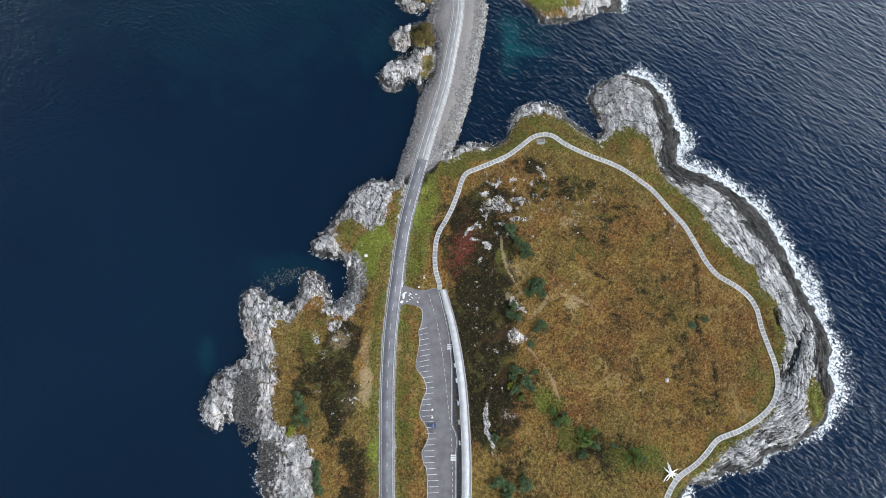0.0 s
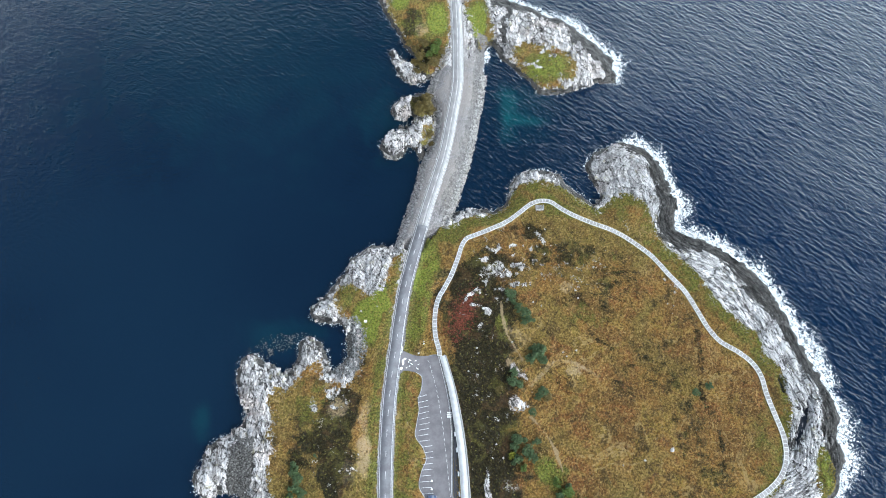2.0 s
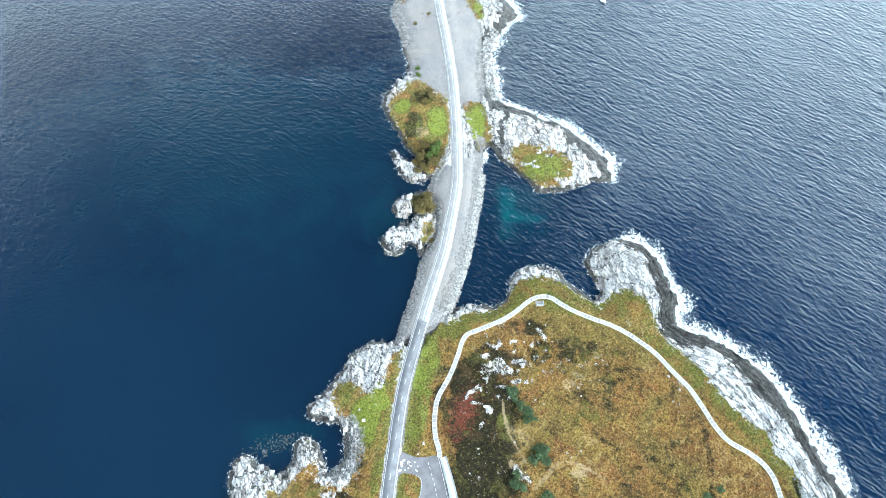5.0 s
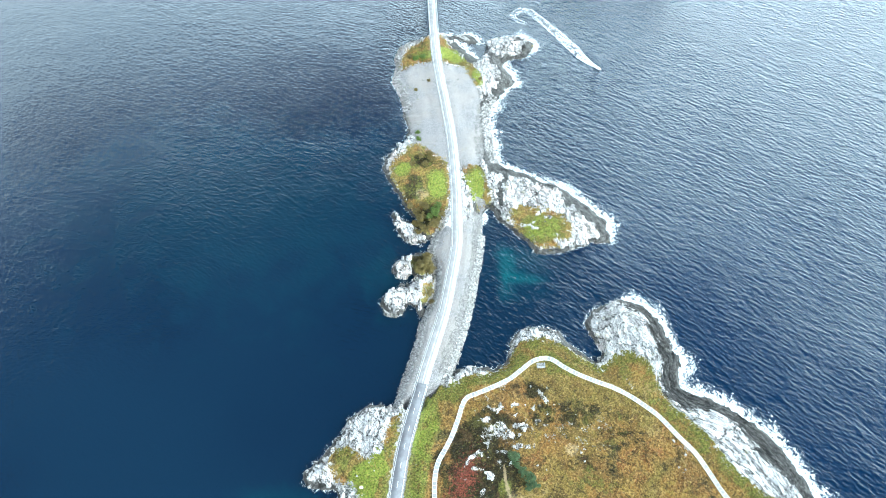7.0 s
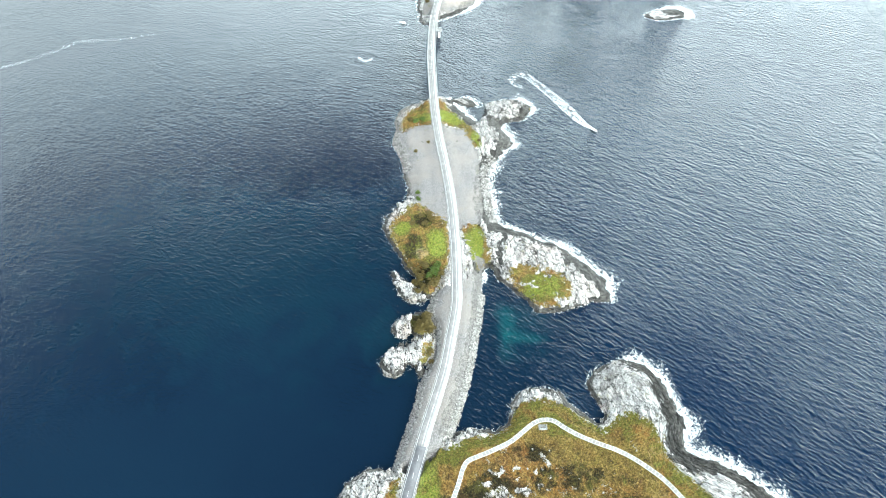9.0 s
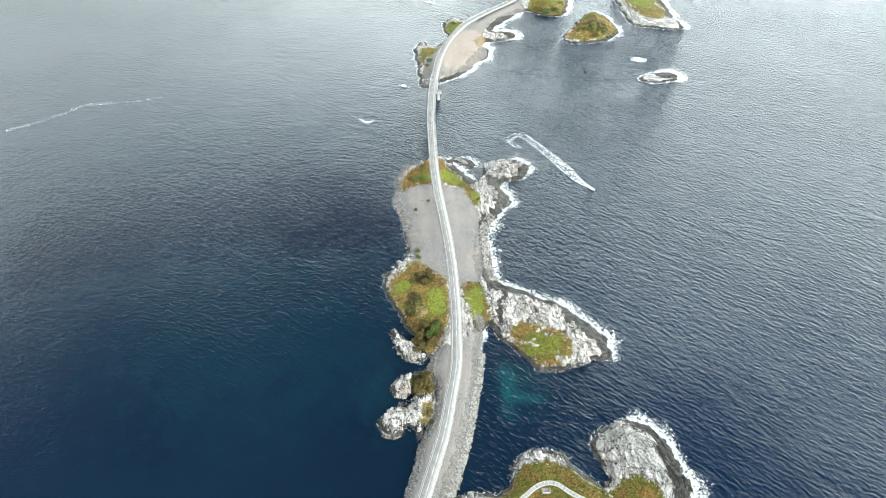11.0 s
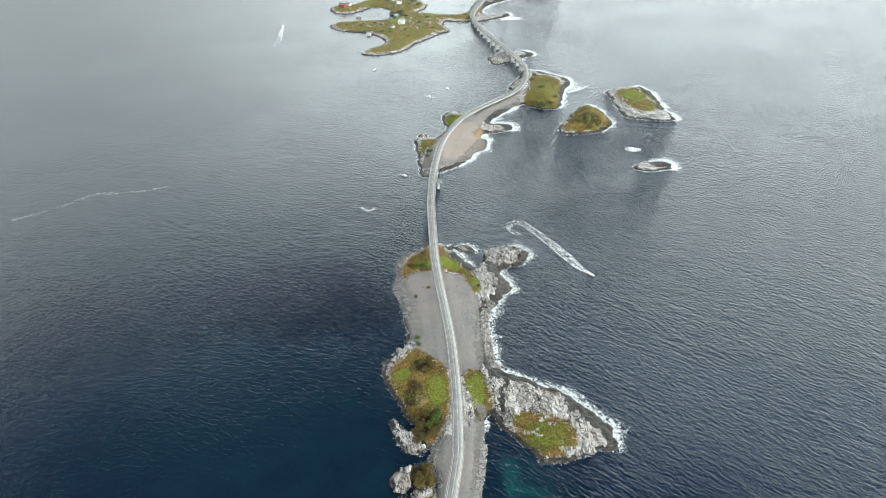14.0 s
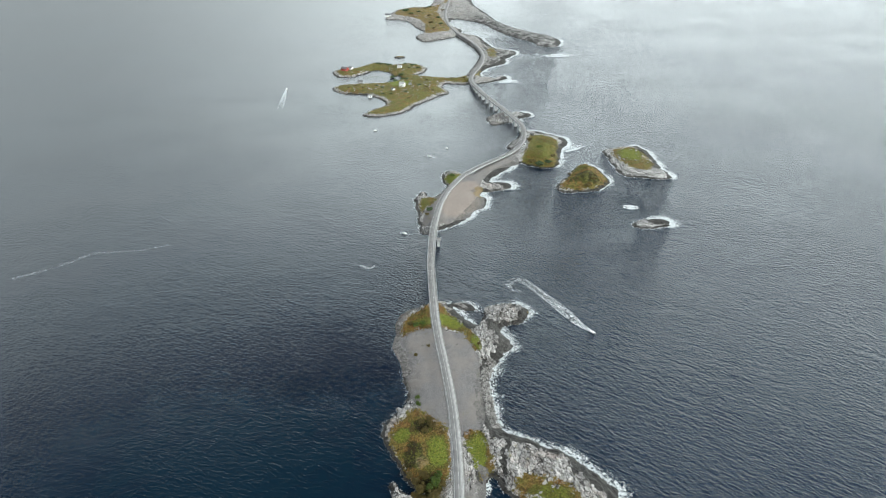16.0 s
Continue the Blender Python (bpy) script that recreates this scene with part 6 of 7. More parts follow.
slab = bpy.data.meshes.new("slab")
bm = box(bmesh.new(), -0.9, 0.9, -length / 2 + 0.14, length / 2 - 0.14, -0.2, 0, 0.02)
bm.to_mesh(slab)
bm.free()
GREYSLAB = plain("walk_slab", (0.225, 0.216, 0.206), 0.8, 0.16, 1.5, each=True)
slab.materials.append(GREYSLAB)
for i in range(count):
    p, a = heading(WALK3, (i + 0.5) * length)
    placed(part("slab", slab, None, walkway), *(p - WALK3[0]), a)

# lookout beside the walkway
lx, ly = 50.3, 151.5
lookout = empty("lookout_shelter", lx, ly, ground_at(lx, ly), "small grey timber lookout beside the walkway", "shelter")
GREYWOOD = plain("weathered_wood", (0.32, 0.31, 0.30), 0.85, 0.25, 0.6)
part("floor_slab", box(bmesh.new(), -2.2, 2.2, -1.6, 1.6, -0.4, 0.35, 0.04), CONCRETE, lookout)
part("wall", box(bmesh.new(), -1.9, 1.9, -1.5, -1.3, 0.35, 1.6, 0.02), GREYWOOD, lookout)
part("wall", box(bmesh.new(), 1.7, 1.9, -1.3, 1.2, 0.35, 1.6, 0.02), GREYWOOD, lookout)
part("bench_seat", box(bmesh.new(), -1.7, 1.5, -1.25, -0.75, 0.6, 0.75, 0.02), WHITE, lookout)

# sculpture: pale stone arms lying outspread in the heather
sx0, sy0 = 100.8, -9.9
bm = bmesh.new()
rng = random.Random(4)
bmesh.ops.create_icosphere(bm, subdivisions=2, radius=1.1, matrix=Matrix.Translation((0, 0, 0.7)))
for i in range(9):
    a = i * math.tau / 9 + rng.uniform(-0.15, 0.15)
    reach, bend = rng.uniform(2.8, 4.6), rng.uniform(-0.5, 0.5)
    for j in range(7):
        k0, k1 = j / 7, (j + 1) / 7
        a0, a1 = a + bend * k0, a + bend * k1
        p0 = Vector((math.cos(a0) * (0.7 + reach * k0), math.sin(a0) * (0.7 + reach * k0), 0.75 - 0.45 * k0))
        p1 = Vector((math.cos(a1) * (0.7 + reach * k1), math.sin(a1) * (0.7 + reach * k1), 0.75 - 0.45 * k1))
        m = Matrix.Translation((p0 + p1) / 2) @ (p1 - p0).to_track_quat("Z", "Y").to_matrix().to_4x4()
        bmesh.ops.create_cone(bm, cap_ends=True, segments=8, radius1=0.30 - 0.18 * k0, radius2=0.30 - 0.18 * k1, depth=(p1 - p0).length * 1.08, matrix=m)
placed(tagged(part("sculpture", bm, MARBLE), "white stone sculpture with arms spread over the ground", "sculpture"), sx0, sy0, ground_at(sx0, sy0))


# ---- vehicles ----
def car(x, y, z, turn, paint_material, label, group="", van=False):
    """A parked car: body, cabin glass, wheels, lights."""
    thing = empty("parked_van" if van else "parked_car", x, y, z, label, "van" if van else "car", group, turn=turn)
    long, wide, tall = (2.6, 0.98, 2.1) if van else (2.15, 0.9, 1.45)
    bm = bmesh.new()
    outline = [(-long, 0.35), (-long, 0.75), (-long + 0.25, 0.95), (-long * 0.45, 1.0), (-long * 0.15, tall), (long * 0.62, tall), (long * 0.93, 1.02), (long, 0.9), (long, 0.35)]
    if van:
        outline[5], outline[6] = (long * 0.97, tall), (long, 1.1)
    rows = []
    for side, inset in ((-wide, 0), (wide, 0)):
        rows.append([bm.verts.new((side * (0.8 if h > 1.2 else 1.0), u, h)) for u, h in outline])
    n = len(outline)
    for i in range(n):
        bm.faces.new((rows[0][i], rows[0][(i + 1) % n], rows[1][(i + 1) % n], rows[1][i]))
    bm.faces.new(rows[0][::-1])
    bm.faces.new(rows[1])
    bmesh.ops.recalc_face_normals(bm, faces=bm.faces[:])
    bmesh.ops.bevel(bm, geom=bm.edges[:], offset=0.06, segments=2, affect="EDGES", profile=0.5)
    part("body", bm, paint_material, thing)
    part("windscreen", _pane(outline, 3, 4, wide), GLASS, thing)
    part("rear_window", _pane(outline, 5, 6, wide), GLASS, thing)
    for side in (-1, 1):
        part("side_window", box(bmesh.new(), side * wide * 0.9 - 0.03, side * wide * 0.9 + 0.03, -long * 0.2, long * 0.55, 1.02, tall - 0.14, 0.01), GLASS, thing)
        part("headlight", box(bmesh.new(), side * wide * 0.72 - 0.2, side * wide * 0.72 + 0.2, -long - 0.02, -long + 0.1, 0.62, 0.78, 0.02), WHITE, thing)
        for u in (-long * 0.62, long * 0.62):
            bm = bmesh.new()
            m = Matrix.Translation((side * wide * 0.9, u, 0.33)) @ Matrix.Rotation(math.pi / 2, 4, "Y")
            bmesh.ops.create_cone(bm, cap_ends=True, segments=18, radius1=0.33, radius2=0.33, depth=0.22, matrix=m)
            wheel = part("wheel", bm, RUBBER, thing)
            bm = bmesh.new()
            bmesh.ops.create_cone(bm, cap_ends=True, segments=12, radius1=0.2, radius2=0.2, depth=0.25, matrix=m)
            part("rim", bm, STEEL, wheel)


def _pane(outline, i, j, wide):
    (u0, h0), (u1, h1) = outline[i], outline[j]
    bm = bmesh.new()
    k = 0.02
    lift = Vector((0, -(h1 - h0), (u1 - u0))).normalized() * 0.02
    if lift.z < 0:
        lift = -lift
    pts = [(s * wide * q, u0 + (u1 - u0) * t, h0 + (h1 - h0) * t) for s, q, t in ((-1, 0.86, 0.1), (1, 0.86, 0.1), (1, 0.72, 0.88), (-1, 0.72, 0.88))]
    lo, hi = [bm.verts.new(p) for p in pts], [bm.verts.new(Vector(p) + lift) for p in pts]
    bm.faces.new(hi)
    bm.faces.new(lo[::-1])
    for a in range(4):
        bm.faces.new((lo[a], lo[(a + 1) % 4], hi[(a + 1) % 4], hi[a]))
    return bm


CAR_BLUE = plain("dark_blue_paint", (0.035, 0.05, 0.09), 0.3, 0.1, 1.0, relief=0)
CAR_WHITE = plain("white_car_paint", (0.7, 0.7, 0.7), 0.3, 0.06, 1.0, relief=0)
CAR_GREY = plain("grey_car_paint", (0.25, 0.26, 0.27), 0.3, 0.06, 1.0, relief=0)
car(-5.0, 10.6, LOT_Z + 0.005, 86, CAR_BLUE, "dark blue car parked in a marked bay")
for x, y, turn, mt, van, label in ((105.4, 757, -12, CAR_WHITE, True, "white van parked on the verge by the bend"), (102.6, 748.5, -20, CAR_WHITE, True, "white van parked behind another on the verge"),
                                   (106.6, 765, -8, CAR_GREY, False, "grey car parked at the roadside bend")):
    p, a = heading(ROAD, float(np.interp(y, ROAD[:, 1], arc(ROAD))))
    q = p[:2] + np.array([math.cos(radians(a)), math.sin(radians(a))]) * 5.6
    car(q[0], q[1], max(ground_at(*q), 0.3), a, mt, label, "vehicles by the bend", van)


# ---- boats and wakes ----
def boat(x, y, turn, size, hull_mat, label, cabin=True):
    thing = empty("motorboat", x, y, 0, label, "boat", "boats on the sound", turn=turn)
    bm = bmesh.new()
    rows = []
    for k, w, lo in ((0.0, 0.8, -0.3), (0.3, 0.95, -0.35), (0.6, 0.85, -0.3), (0.85, 0.45, -0.1), (1.0, 0.04, 0.25)):
        y0 = (k - 0.5) * 5.5
        rows.append([bm.verts.new(c) for c in ((-w, y0, 0.75 + 0.25 * k), (-w * 0.6, y0, lo), (w * 0.6, y0, lo), (w, y0, 0.75 + 0.25 * k))])
    for a, b in zip(rows, rows[1:]):
        for j in range(4):
            bm.faces.new((a[j], a[(j + 1) % 4], b[(j + 1) % 4], b[j]))
    bm.faces.new(rows[0][::-1])
    bm.faces.new(rows[-1])
    bmesh.ops.recalc_face_normals(bm, faces=bm.faces[:])
    bmesh.ops.scale(bm, vec=(size, size, size), verts=bm.verts[:])
    part("hull", bm, hull_mat, thing)
    if cabin:
        part("cabin", box(bmesh.new(), -0.6 * size, 0.6 * size, -0.8 * size, 0.9 * size, 0.7 * size, 1.7 * size, 0.1 * size), WHITE, thing)
        part("window", box(bmesh.new(), -0.5 * size, 0.5 * size, 0.86 * size, 0.94 * size, 1.15 * size, 1.55 * size), GLASS, thing)
    part("engine", box(bmesh.new(), -0.2 * size, 0.2 * size, -3.0 * size, -2.6 * size, 0.2 * size, 1.1 * size, 0.05), RUBBER, thing)


def wake(line, widths, strength, label, z=0.12):
    """A trail of foam on the water."""
    p = spline(line, 0.8)
    s = arc(p)
    w = np.interp(s / s[-1], np.linspace(0, 1, len(widths)), widths)
    k = np.interp(s / s[-1], np.linspace(0, 1, len(strength)), strength)
    r = sides(p)
    cols = np.linspace(-1, 1, 9)
    v = np.stack([np.c_[p + r * (w * c)[:, None], np.full(len(p), z)] for c in cols], 1)
    f = np.stack([k * (0.75 + 0.35 * abs(c)) * (1 - step(0.75, 1.0, np.full(len(p), abs(c)))) for c in cols], 1)
    n, m = len(p), len(cols)
    i = (np.arange(n - 1)[:, None] * m + np.arange(m - 1)[None, :]).ravel()
    me = smooth(mesh_of("wake", v.reshape(-1, 3), np.stack([i, i + 1, i + m + 1, i + m], 1)))
    f = f.reshape(-1)
    paint(me, "foam", np.stack([f, f, f], 1))
    tagged(part("wake", me, FOAM), label, "wake", kind="stuff")


boat(114.5, 394.5, 222, 1.0, WHITE, "small white motorboat at the head of a white wake", False)
wake(WAKE, [1.4, 4.0, 5.4, 5.2, 4.6, 4.2, 4.2, 4.2], [0.7, 0.52, 0.46, 0.44, 0.4, 0.37, 0.32, 0.22], "white churned wake of a turning boat")
wake([(56, 462), (58, 455), (66, 450)], [3, 2.5, 2], [0.34, 0.3, 0.24], "fading loop of boat wake")
wake(FOAM_LINE, [2.2, 2.6, 2.4, 3.0, 2.0, 2.0], [0.32, 0.18, 0.22, 0.26, 0.17, 0.13], "thin drifting line of foam")
boat(-237.6, 1010, 8, 1.6, WHITE, "white motorboat trailing a wake")
wake([(-237.6, 1007), (-236, 985), (-233, 955), (-230, 920)], [1.5, 4, 5, 6], [0.9, 0.6, 0.5, 0.3], "pale wake of a distant boat")
boat(-34.8, 550, 70, 1.0, WHITE, "white motorboat lying off the point")
wake([(-40, 553), (-35, 550), (-29, 547)], [0.9, 1.5, 0.9], [0.3, 0.45, 0.25], "foam round a drifting boat")
for x, y, turn in ((-12.5, 739, 60), (9, 763, 20), (-85, 826.8, 130)):
    boat(x, y, turn, 0.9, WHITE, "small white boat moored in the sound")
wake([(-18, 742), (-12, 738), (-5, 736)], [1.2, 2, 1], [0.5, 0.7, 0.4], "foam beside a small boat")
wake([(188, 601), (195, 600), (203, 598)], [3, 6, 3], [0.6, 0.85, 0.5], "white water breaking over a sunken rock")
wake([(-72, 495), (-64, 489), (-58, 494)], [0.8, 1.6, 0.8], [0.4, 0.6, 0.3], "small white streak on the water")
wake([(192, 1190), (215, 1196), (235, 1188)], [7, 13, 7], [0.6, 0.95, 0.5], "white water breaking off the spit")
wake([(95, 1040), (115, 1043), (128, 1036)], [8, 11, 6], [0.8, 0.95, 0.5], "surf thrown up round the rocks")
wake([(150, 752), (165, 760), (180, 768)], [8, 8, 4], [0.7, 0.75, 0.4], "surf washing off the knoll")


# ---- houses ----
def house(x, y, turn, w, d, h, wall_mat, roof_mat, label, base=None, windows=2):
    z = (ground_at(x, y) if base is None else base) - 0.2
    thing = empty("house", x, y, z, label, "house", "houses on the island", turn=turn)
    bm = bmesh.new()
    ridge = h + w * 0.34
    pts = [(-w / 2, 0), (w / 2, 0), (w / 2, h), (0, ridge), (-w / 2, h)]
    a, b = ([bm.verts.new((px, yy, pz)) for px, pz in pts] for yy in (-d / 2, d / 2))
    for i in range(5):
        bm.faces.new((a[i], a[(i + 1) % 5], b[(i + 1) % 5], b[i]))
    bm.faces.new(a[::-1])
    bm.faces.new(b)
    bmesh.ops.recalc_face_normals(bm, faces=bm.faces[:])
    part("wall", bm, wall_mat, thing)
    roof = None
    for side in (-1, 1):
        bm = bmesh.new()
        e, t = w / 2 + 0.35, 0.18
        slope = (ridge - h) / (w / 2)
        rows = [[bm.verts.new((side * px, yy, pz)) for px, pz in ((0, ridge + 0.03), (e, h - 0.35 * slope + 0.03), (e, h - 0.35 * slope + t), (0, ridge + t))] for yy in (-d / 2 - 0.3, d / 2 + 0.3)]
        for i in range(4):
            bm.faces.new((rows[0][i], rows[0][(i + 1) % 4], rows[1][(i + 1) % 4], rows[1][i]))
        bm.faces.new(rows[0])
        bm.faces.new(rows[1][::-1])
        bmesh.ops.recalc_face_normals(bm, faces=bm.faces[:])
        roof = part("roof", bm, roof_mat, thing)
    part("chimney", box(bmesh.new(), -0.35, 0.35, d * 0.15 - 0.35, d * 0.15 + 0.35, ridge - 0.4, ridge + 0.8, 0.03), WALL, roof)
    for side in (-1, 1):
        for i in range(windows):
            yy = (i + 0.5) / windows * d - d / 2
            win = part("window", box(bmesh.new(), side * w / 2 - 0.04, side * w / 2 + 0.06, yy - 0.55, yy + 0.55, h * 0.38, h * 0.38 + 1.1), WHITE, thing)
            part("pane", box(bmesh.new(), side * (w / 2 + 0.05) - 0.02, side * (w / 2 + 0.05) + 0.02, yy - 0.45, yy + 0.45, h * 0.38 + 0.1, h * 0.38 + 1.0), GLASS, win)
    part("door", box(bmesh.new(), -0.45, 0.45, -d / 2 - 0.05, -d / 2 + 0.05, 0.2, 2.2), roof_mat, thing)


RED = plain("red_boards", (0.30, 0.045, 0.03), 0.75, 0.2, 1.0)
SLATE = plain("slate_roof", (0.13, 0.13, 0.135), 0.7, 0.25, 1.0)
LIGHTROOF = plain("pale_roof", (0.42, 0.42, 0.42), 0.6, 0.15, 2.0)
house(-57, 1006, 70, 6, 8.5, 4.6, WHITE, LIGHTROOF, "white house with a pale roof above the bay", windows=3)
house(-104, 968, 80, 4, 5.5, 2.7, WHITE, LIGHTROOF, "pale cabin on the moor near the shore")
house(-157, 1100, 60, 7, 11, 4.0, RED, SLATE, "red boathouse on the rocky point")
house(-148, 1108, 60, 5, 6, 3.0, WHITE, SLATE, "white shed beside the red boathouse")
house(-66, 1112, 80, 5.5, 7, 3.0, WHITE, LIGHTROOF, "white cabin on the far side of the bay")
house(-126, 1042, 95, 5, 8, 2.6, GREYWOOD, SLATE, "grey boathouse at the bay", 0.5)
house(-70, 988, 40, 4, 5, 2.6, WHITE, SLATE, "small white shed in the grass")
house(-45, 1012, 20, 4, 5, 2.6, GREYWOOD, SLATE, "small grey shed by the white house")
house(-112, 1540, 80, 7, 12, 4.5, WHITE, SLATE, "white quay house on the far point", 1.2, 3)
house(117.3, 790, 30, 3, 3.5, 2.4, plain("tarred_boards", (0.03, 0.03, 0.03), 0.8, 0.2, 1.0), SLATE, "small tarred hut on the knoll", windows=1)


# ---- bushes and low trees ----
def bush_meshes(seed, leaves, brown=False):
    """Crown of many small leaf blades over several clumps, and stems under it."""
    rng = np.random.default_rng(seed)
    clumps = [(rng.uniform(-0.62, 0.62), rng.uniform(-0.62, 0.62), rng.uniform(0.3, 0.8), rng.uniform(0.24, 0.42)) for _ in range(16)]
    v = []
    for cx, cy, cz, cr in clumps:
        n = leaves // len(clumps)
        d = rng.normal(size=(n, 3))
        d /= np.linalg.norm(d, axis=1)[:, None]
        d[:, 2] = np.abs(d[:, 2]) * 0.9 - 0.15
        c = np.array([cx, cy, cz]) + d * cr * rng.uniform(0.72, 1.08, (n, 1))
        t = rng.normal(size=(n, 3)) * 0.7
        t -= d * (t * d).sum(1)[:, None] * 0.6
        t /= np.linalg.norm(t, axis=1)[:, None]
        b = np.cross(d + rng.normal(size=(n, 3)) * 0.35, t)
        b /= np.linalg.norm(b, axis=1)[:, None]
        ln, wd = rng.uniform(0.04, 0.085, (n, 1)), rng.uniform(0.028, 0.055, (n, 1))
        v.append(np.stack([c - t * ln, c + b * wd, c + t * ln, c - b * wd], 1))
    v = np.concatenate(v).reshape(-1, 3)
    crown = mesh_of("crown", v, np.arange(len(v)).reshape(-1, 4))
    bm = bmesh.new()
    for cx, cy, cz, cr in clumps[:6]:
        end = Vector((cx, cy, cz))
        m = Matrix.Translation(end / 2) @ end.to_track_quat("Z", "Y").to_matrix().to_4x4()
        bmesh.ops.create_cone(bm, cap_ends=True, segments=6, radius1=0.07, radius2=0.02, depth=end.length, matrix=m)
    stems = bpy.data.meshes.new("stem")
    bm.to_mesh(stems)
    bm.free()
    stems.materials.append(BARK)
    return crown, stems


KINDS = {}
for key, mat, seeds in (("dark", LEAF_DARK, (1, 2, 3)), ("fresh", LEAF_FRESH, (4, 5)), ("yellow", LEAF_YELLOW, (6,)), ("brown", LEAF_BROWN, (7, 8))):
    KINDS[key] = []
    for sd in seeds:
        crown, stems = bush_meshes(sd, 3200)
        crown.materials.append(mat)
        KINDS[key].append((crown, stems))
WORDS = {"dark": "dense dark green bush growing on the moor", "fresh": "fresh green leafy bush on the moor", "yellow": "yellow-green bush by the rocks",
         "brown": "brown and olive shrub on the island"}


def bush(x, y, r, kind, tall=0.85, pick=0):
    if near_line(np.array([x]), np.array([y]), ROAD)[0][0] < 5.5 + 0.4 * r:
        return
    z = ground_at(x, y) - 0.1
    thing = empty("bush", x, y, z, WORDS[kind], "bush", kind + " bushes")
    crown, stems = KINDS[kind][pick % len(KINDS[kind])]
    turn = (x * 37 + y * 91) % 360
    for nm, me in (("crown", crown), ("stem", stems)):
        part(nm, me, None, thing).matrix_basis = pose(0, 0, 0, 0, 0, turn) @ Matrix.Diagonal((r, r, r * tall, 1))


BUSHES = ([(33, 104, 3.3, 0), (34, 100, 2.2, 0), (37, 97, 2.8, 0), (40, 94, 3.0, 0), (42, 91, 2.5, 0), (39, 90, 2.2, 0), (46, 76, 3.3, 0), (44, 73, 3.9, 0), (41, 72, 2.8, 0), (47, 71, 2.5, 0), (43, 77, 2.5, 0), (33, 65, 2.5, 0), (32, 61, 2.8, 0), (35, 60, 2.8, 0), (26, 57, 2.2, 3), (46, 56, 3.0, 0), (48, 54, 2.5, 3), (44, 54, 2.2, 0), (41, 47, 2.2, 0), (34, 35, 3.6, 0)] +
          [(32, 32, 2.5, 0), (38, 30, 3.3, 0), (33, 26, 3.0, 0), (40, 27, 2.8, 0), (36, 23, 2.2, 1), (42, 34, 2.2, 0), (31, 28, 1.9, 2), (50, 17, 2.5, 1), (54, 13, 3.3, 1), (51, 11, 2.2, 0), (55, 15, 1.9, 0), (62, 8, 2.8, 1), (64, 3, 3.3, 1), (62, -2, 2.5, 0), (67, 8, 2.5, 1), (68, 2, 2.5, 0), (65, 6, 2.2, 1), (76, 2, 1.9, 0), (85, 0, 2.5, 1), (86, -4, 2.8, 1)] +
          [(82, -3, 2.2, 1), (89, -4, 1.9, 0), (23, 5, 2.2, 0), (24, -14, 3.9, 0), (29, -16, 3.3, 0), (36, -15, 3.6, 0), (35, -12, 2.2, 0), (28, -19, 2.8, 0), (35, -8, 2.2, 3), (-66, 24, 2.2, 0), (-66, 21, 2.8, 0), (-64, 18, 2.8, 0), (-65, 14, 3.0, 0), (-62, 12, 2.5, 0), (-67, 11, 1.9, 0), (-68, 9, 2.2, 2), (-69, 7, 1.7, 2), (-56, -6, 2.2, 0), (-56, -10, 2.8, 0), (-56, -14, 2.5, 0)] +
          [(-54, -17, 2.5, 0), (-57, 28, 1.1, 0), (123, 59, 2.2, 0), (117, 56, 2.2, 0), (-5, 254, 4.0, 1), (-3, 258, 3.0, 1), (-8, 251, 3.0, 1), (-13, 251, 4.0, 3), (-16, 247, 3.3, 3), (-6, 245, 4.0, 3), (-11, 243, 3.3, 3), (-1, 252, 3.0, 3), (-20, 260, 2.6, 3), (-16, 256, 3.0, 3), (-10, 258, 2.6, 3), (-15, 241, 2.6, 3), (-3, 247, 2.6, 3), (-13, 260, 2.3, 3)] +
          [(-19, 366, 1.7, 3), (-10, 374, 1.7, 3), (-2, 333, 2.1, 3), (-10, 216, 5.0, 3), (-13, 212, 3.8, 3), (-7, 213, 3.8, 3), (-9, 221, 3.4, 3), (-7, 197, 2.5, 3), (-6, 192, 2.1, 3), (-20, 399, 2.9, 1), (-15, 401, 2.9, 1), (-11, 405, 2.5, 0), (-6, 405, 2.5, 0), (-24, 402, 2.5, 3), (-17, 323, 2.1, 1), (-16, 317, 2.1, 1), (27, 377, 1.7, 3), (-11, 293, 2.9, 3), (-7, 297, 2.9, 3), (-14, 300, 2.5, 3), (-19, 293, 2.5, 3), (-9, 302, 2.5, 3)])
for i, (x, y, r, kind) in enumerate(BUSHES):
    bush(x, y, r, ("dark", "fresh", "yellow", "brown")[kind], 0.85 + 0.25 * ((i * 7) % 5) / 5, i)
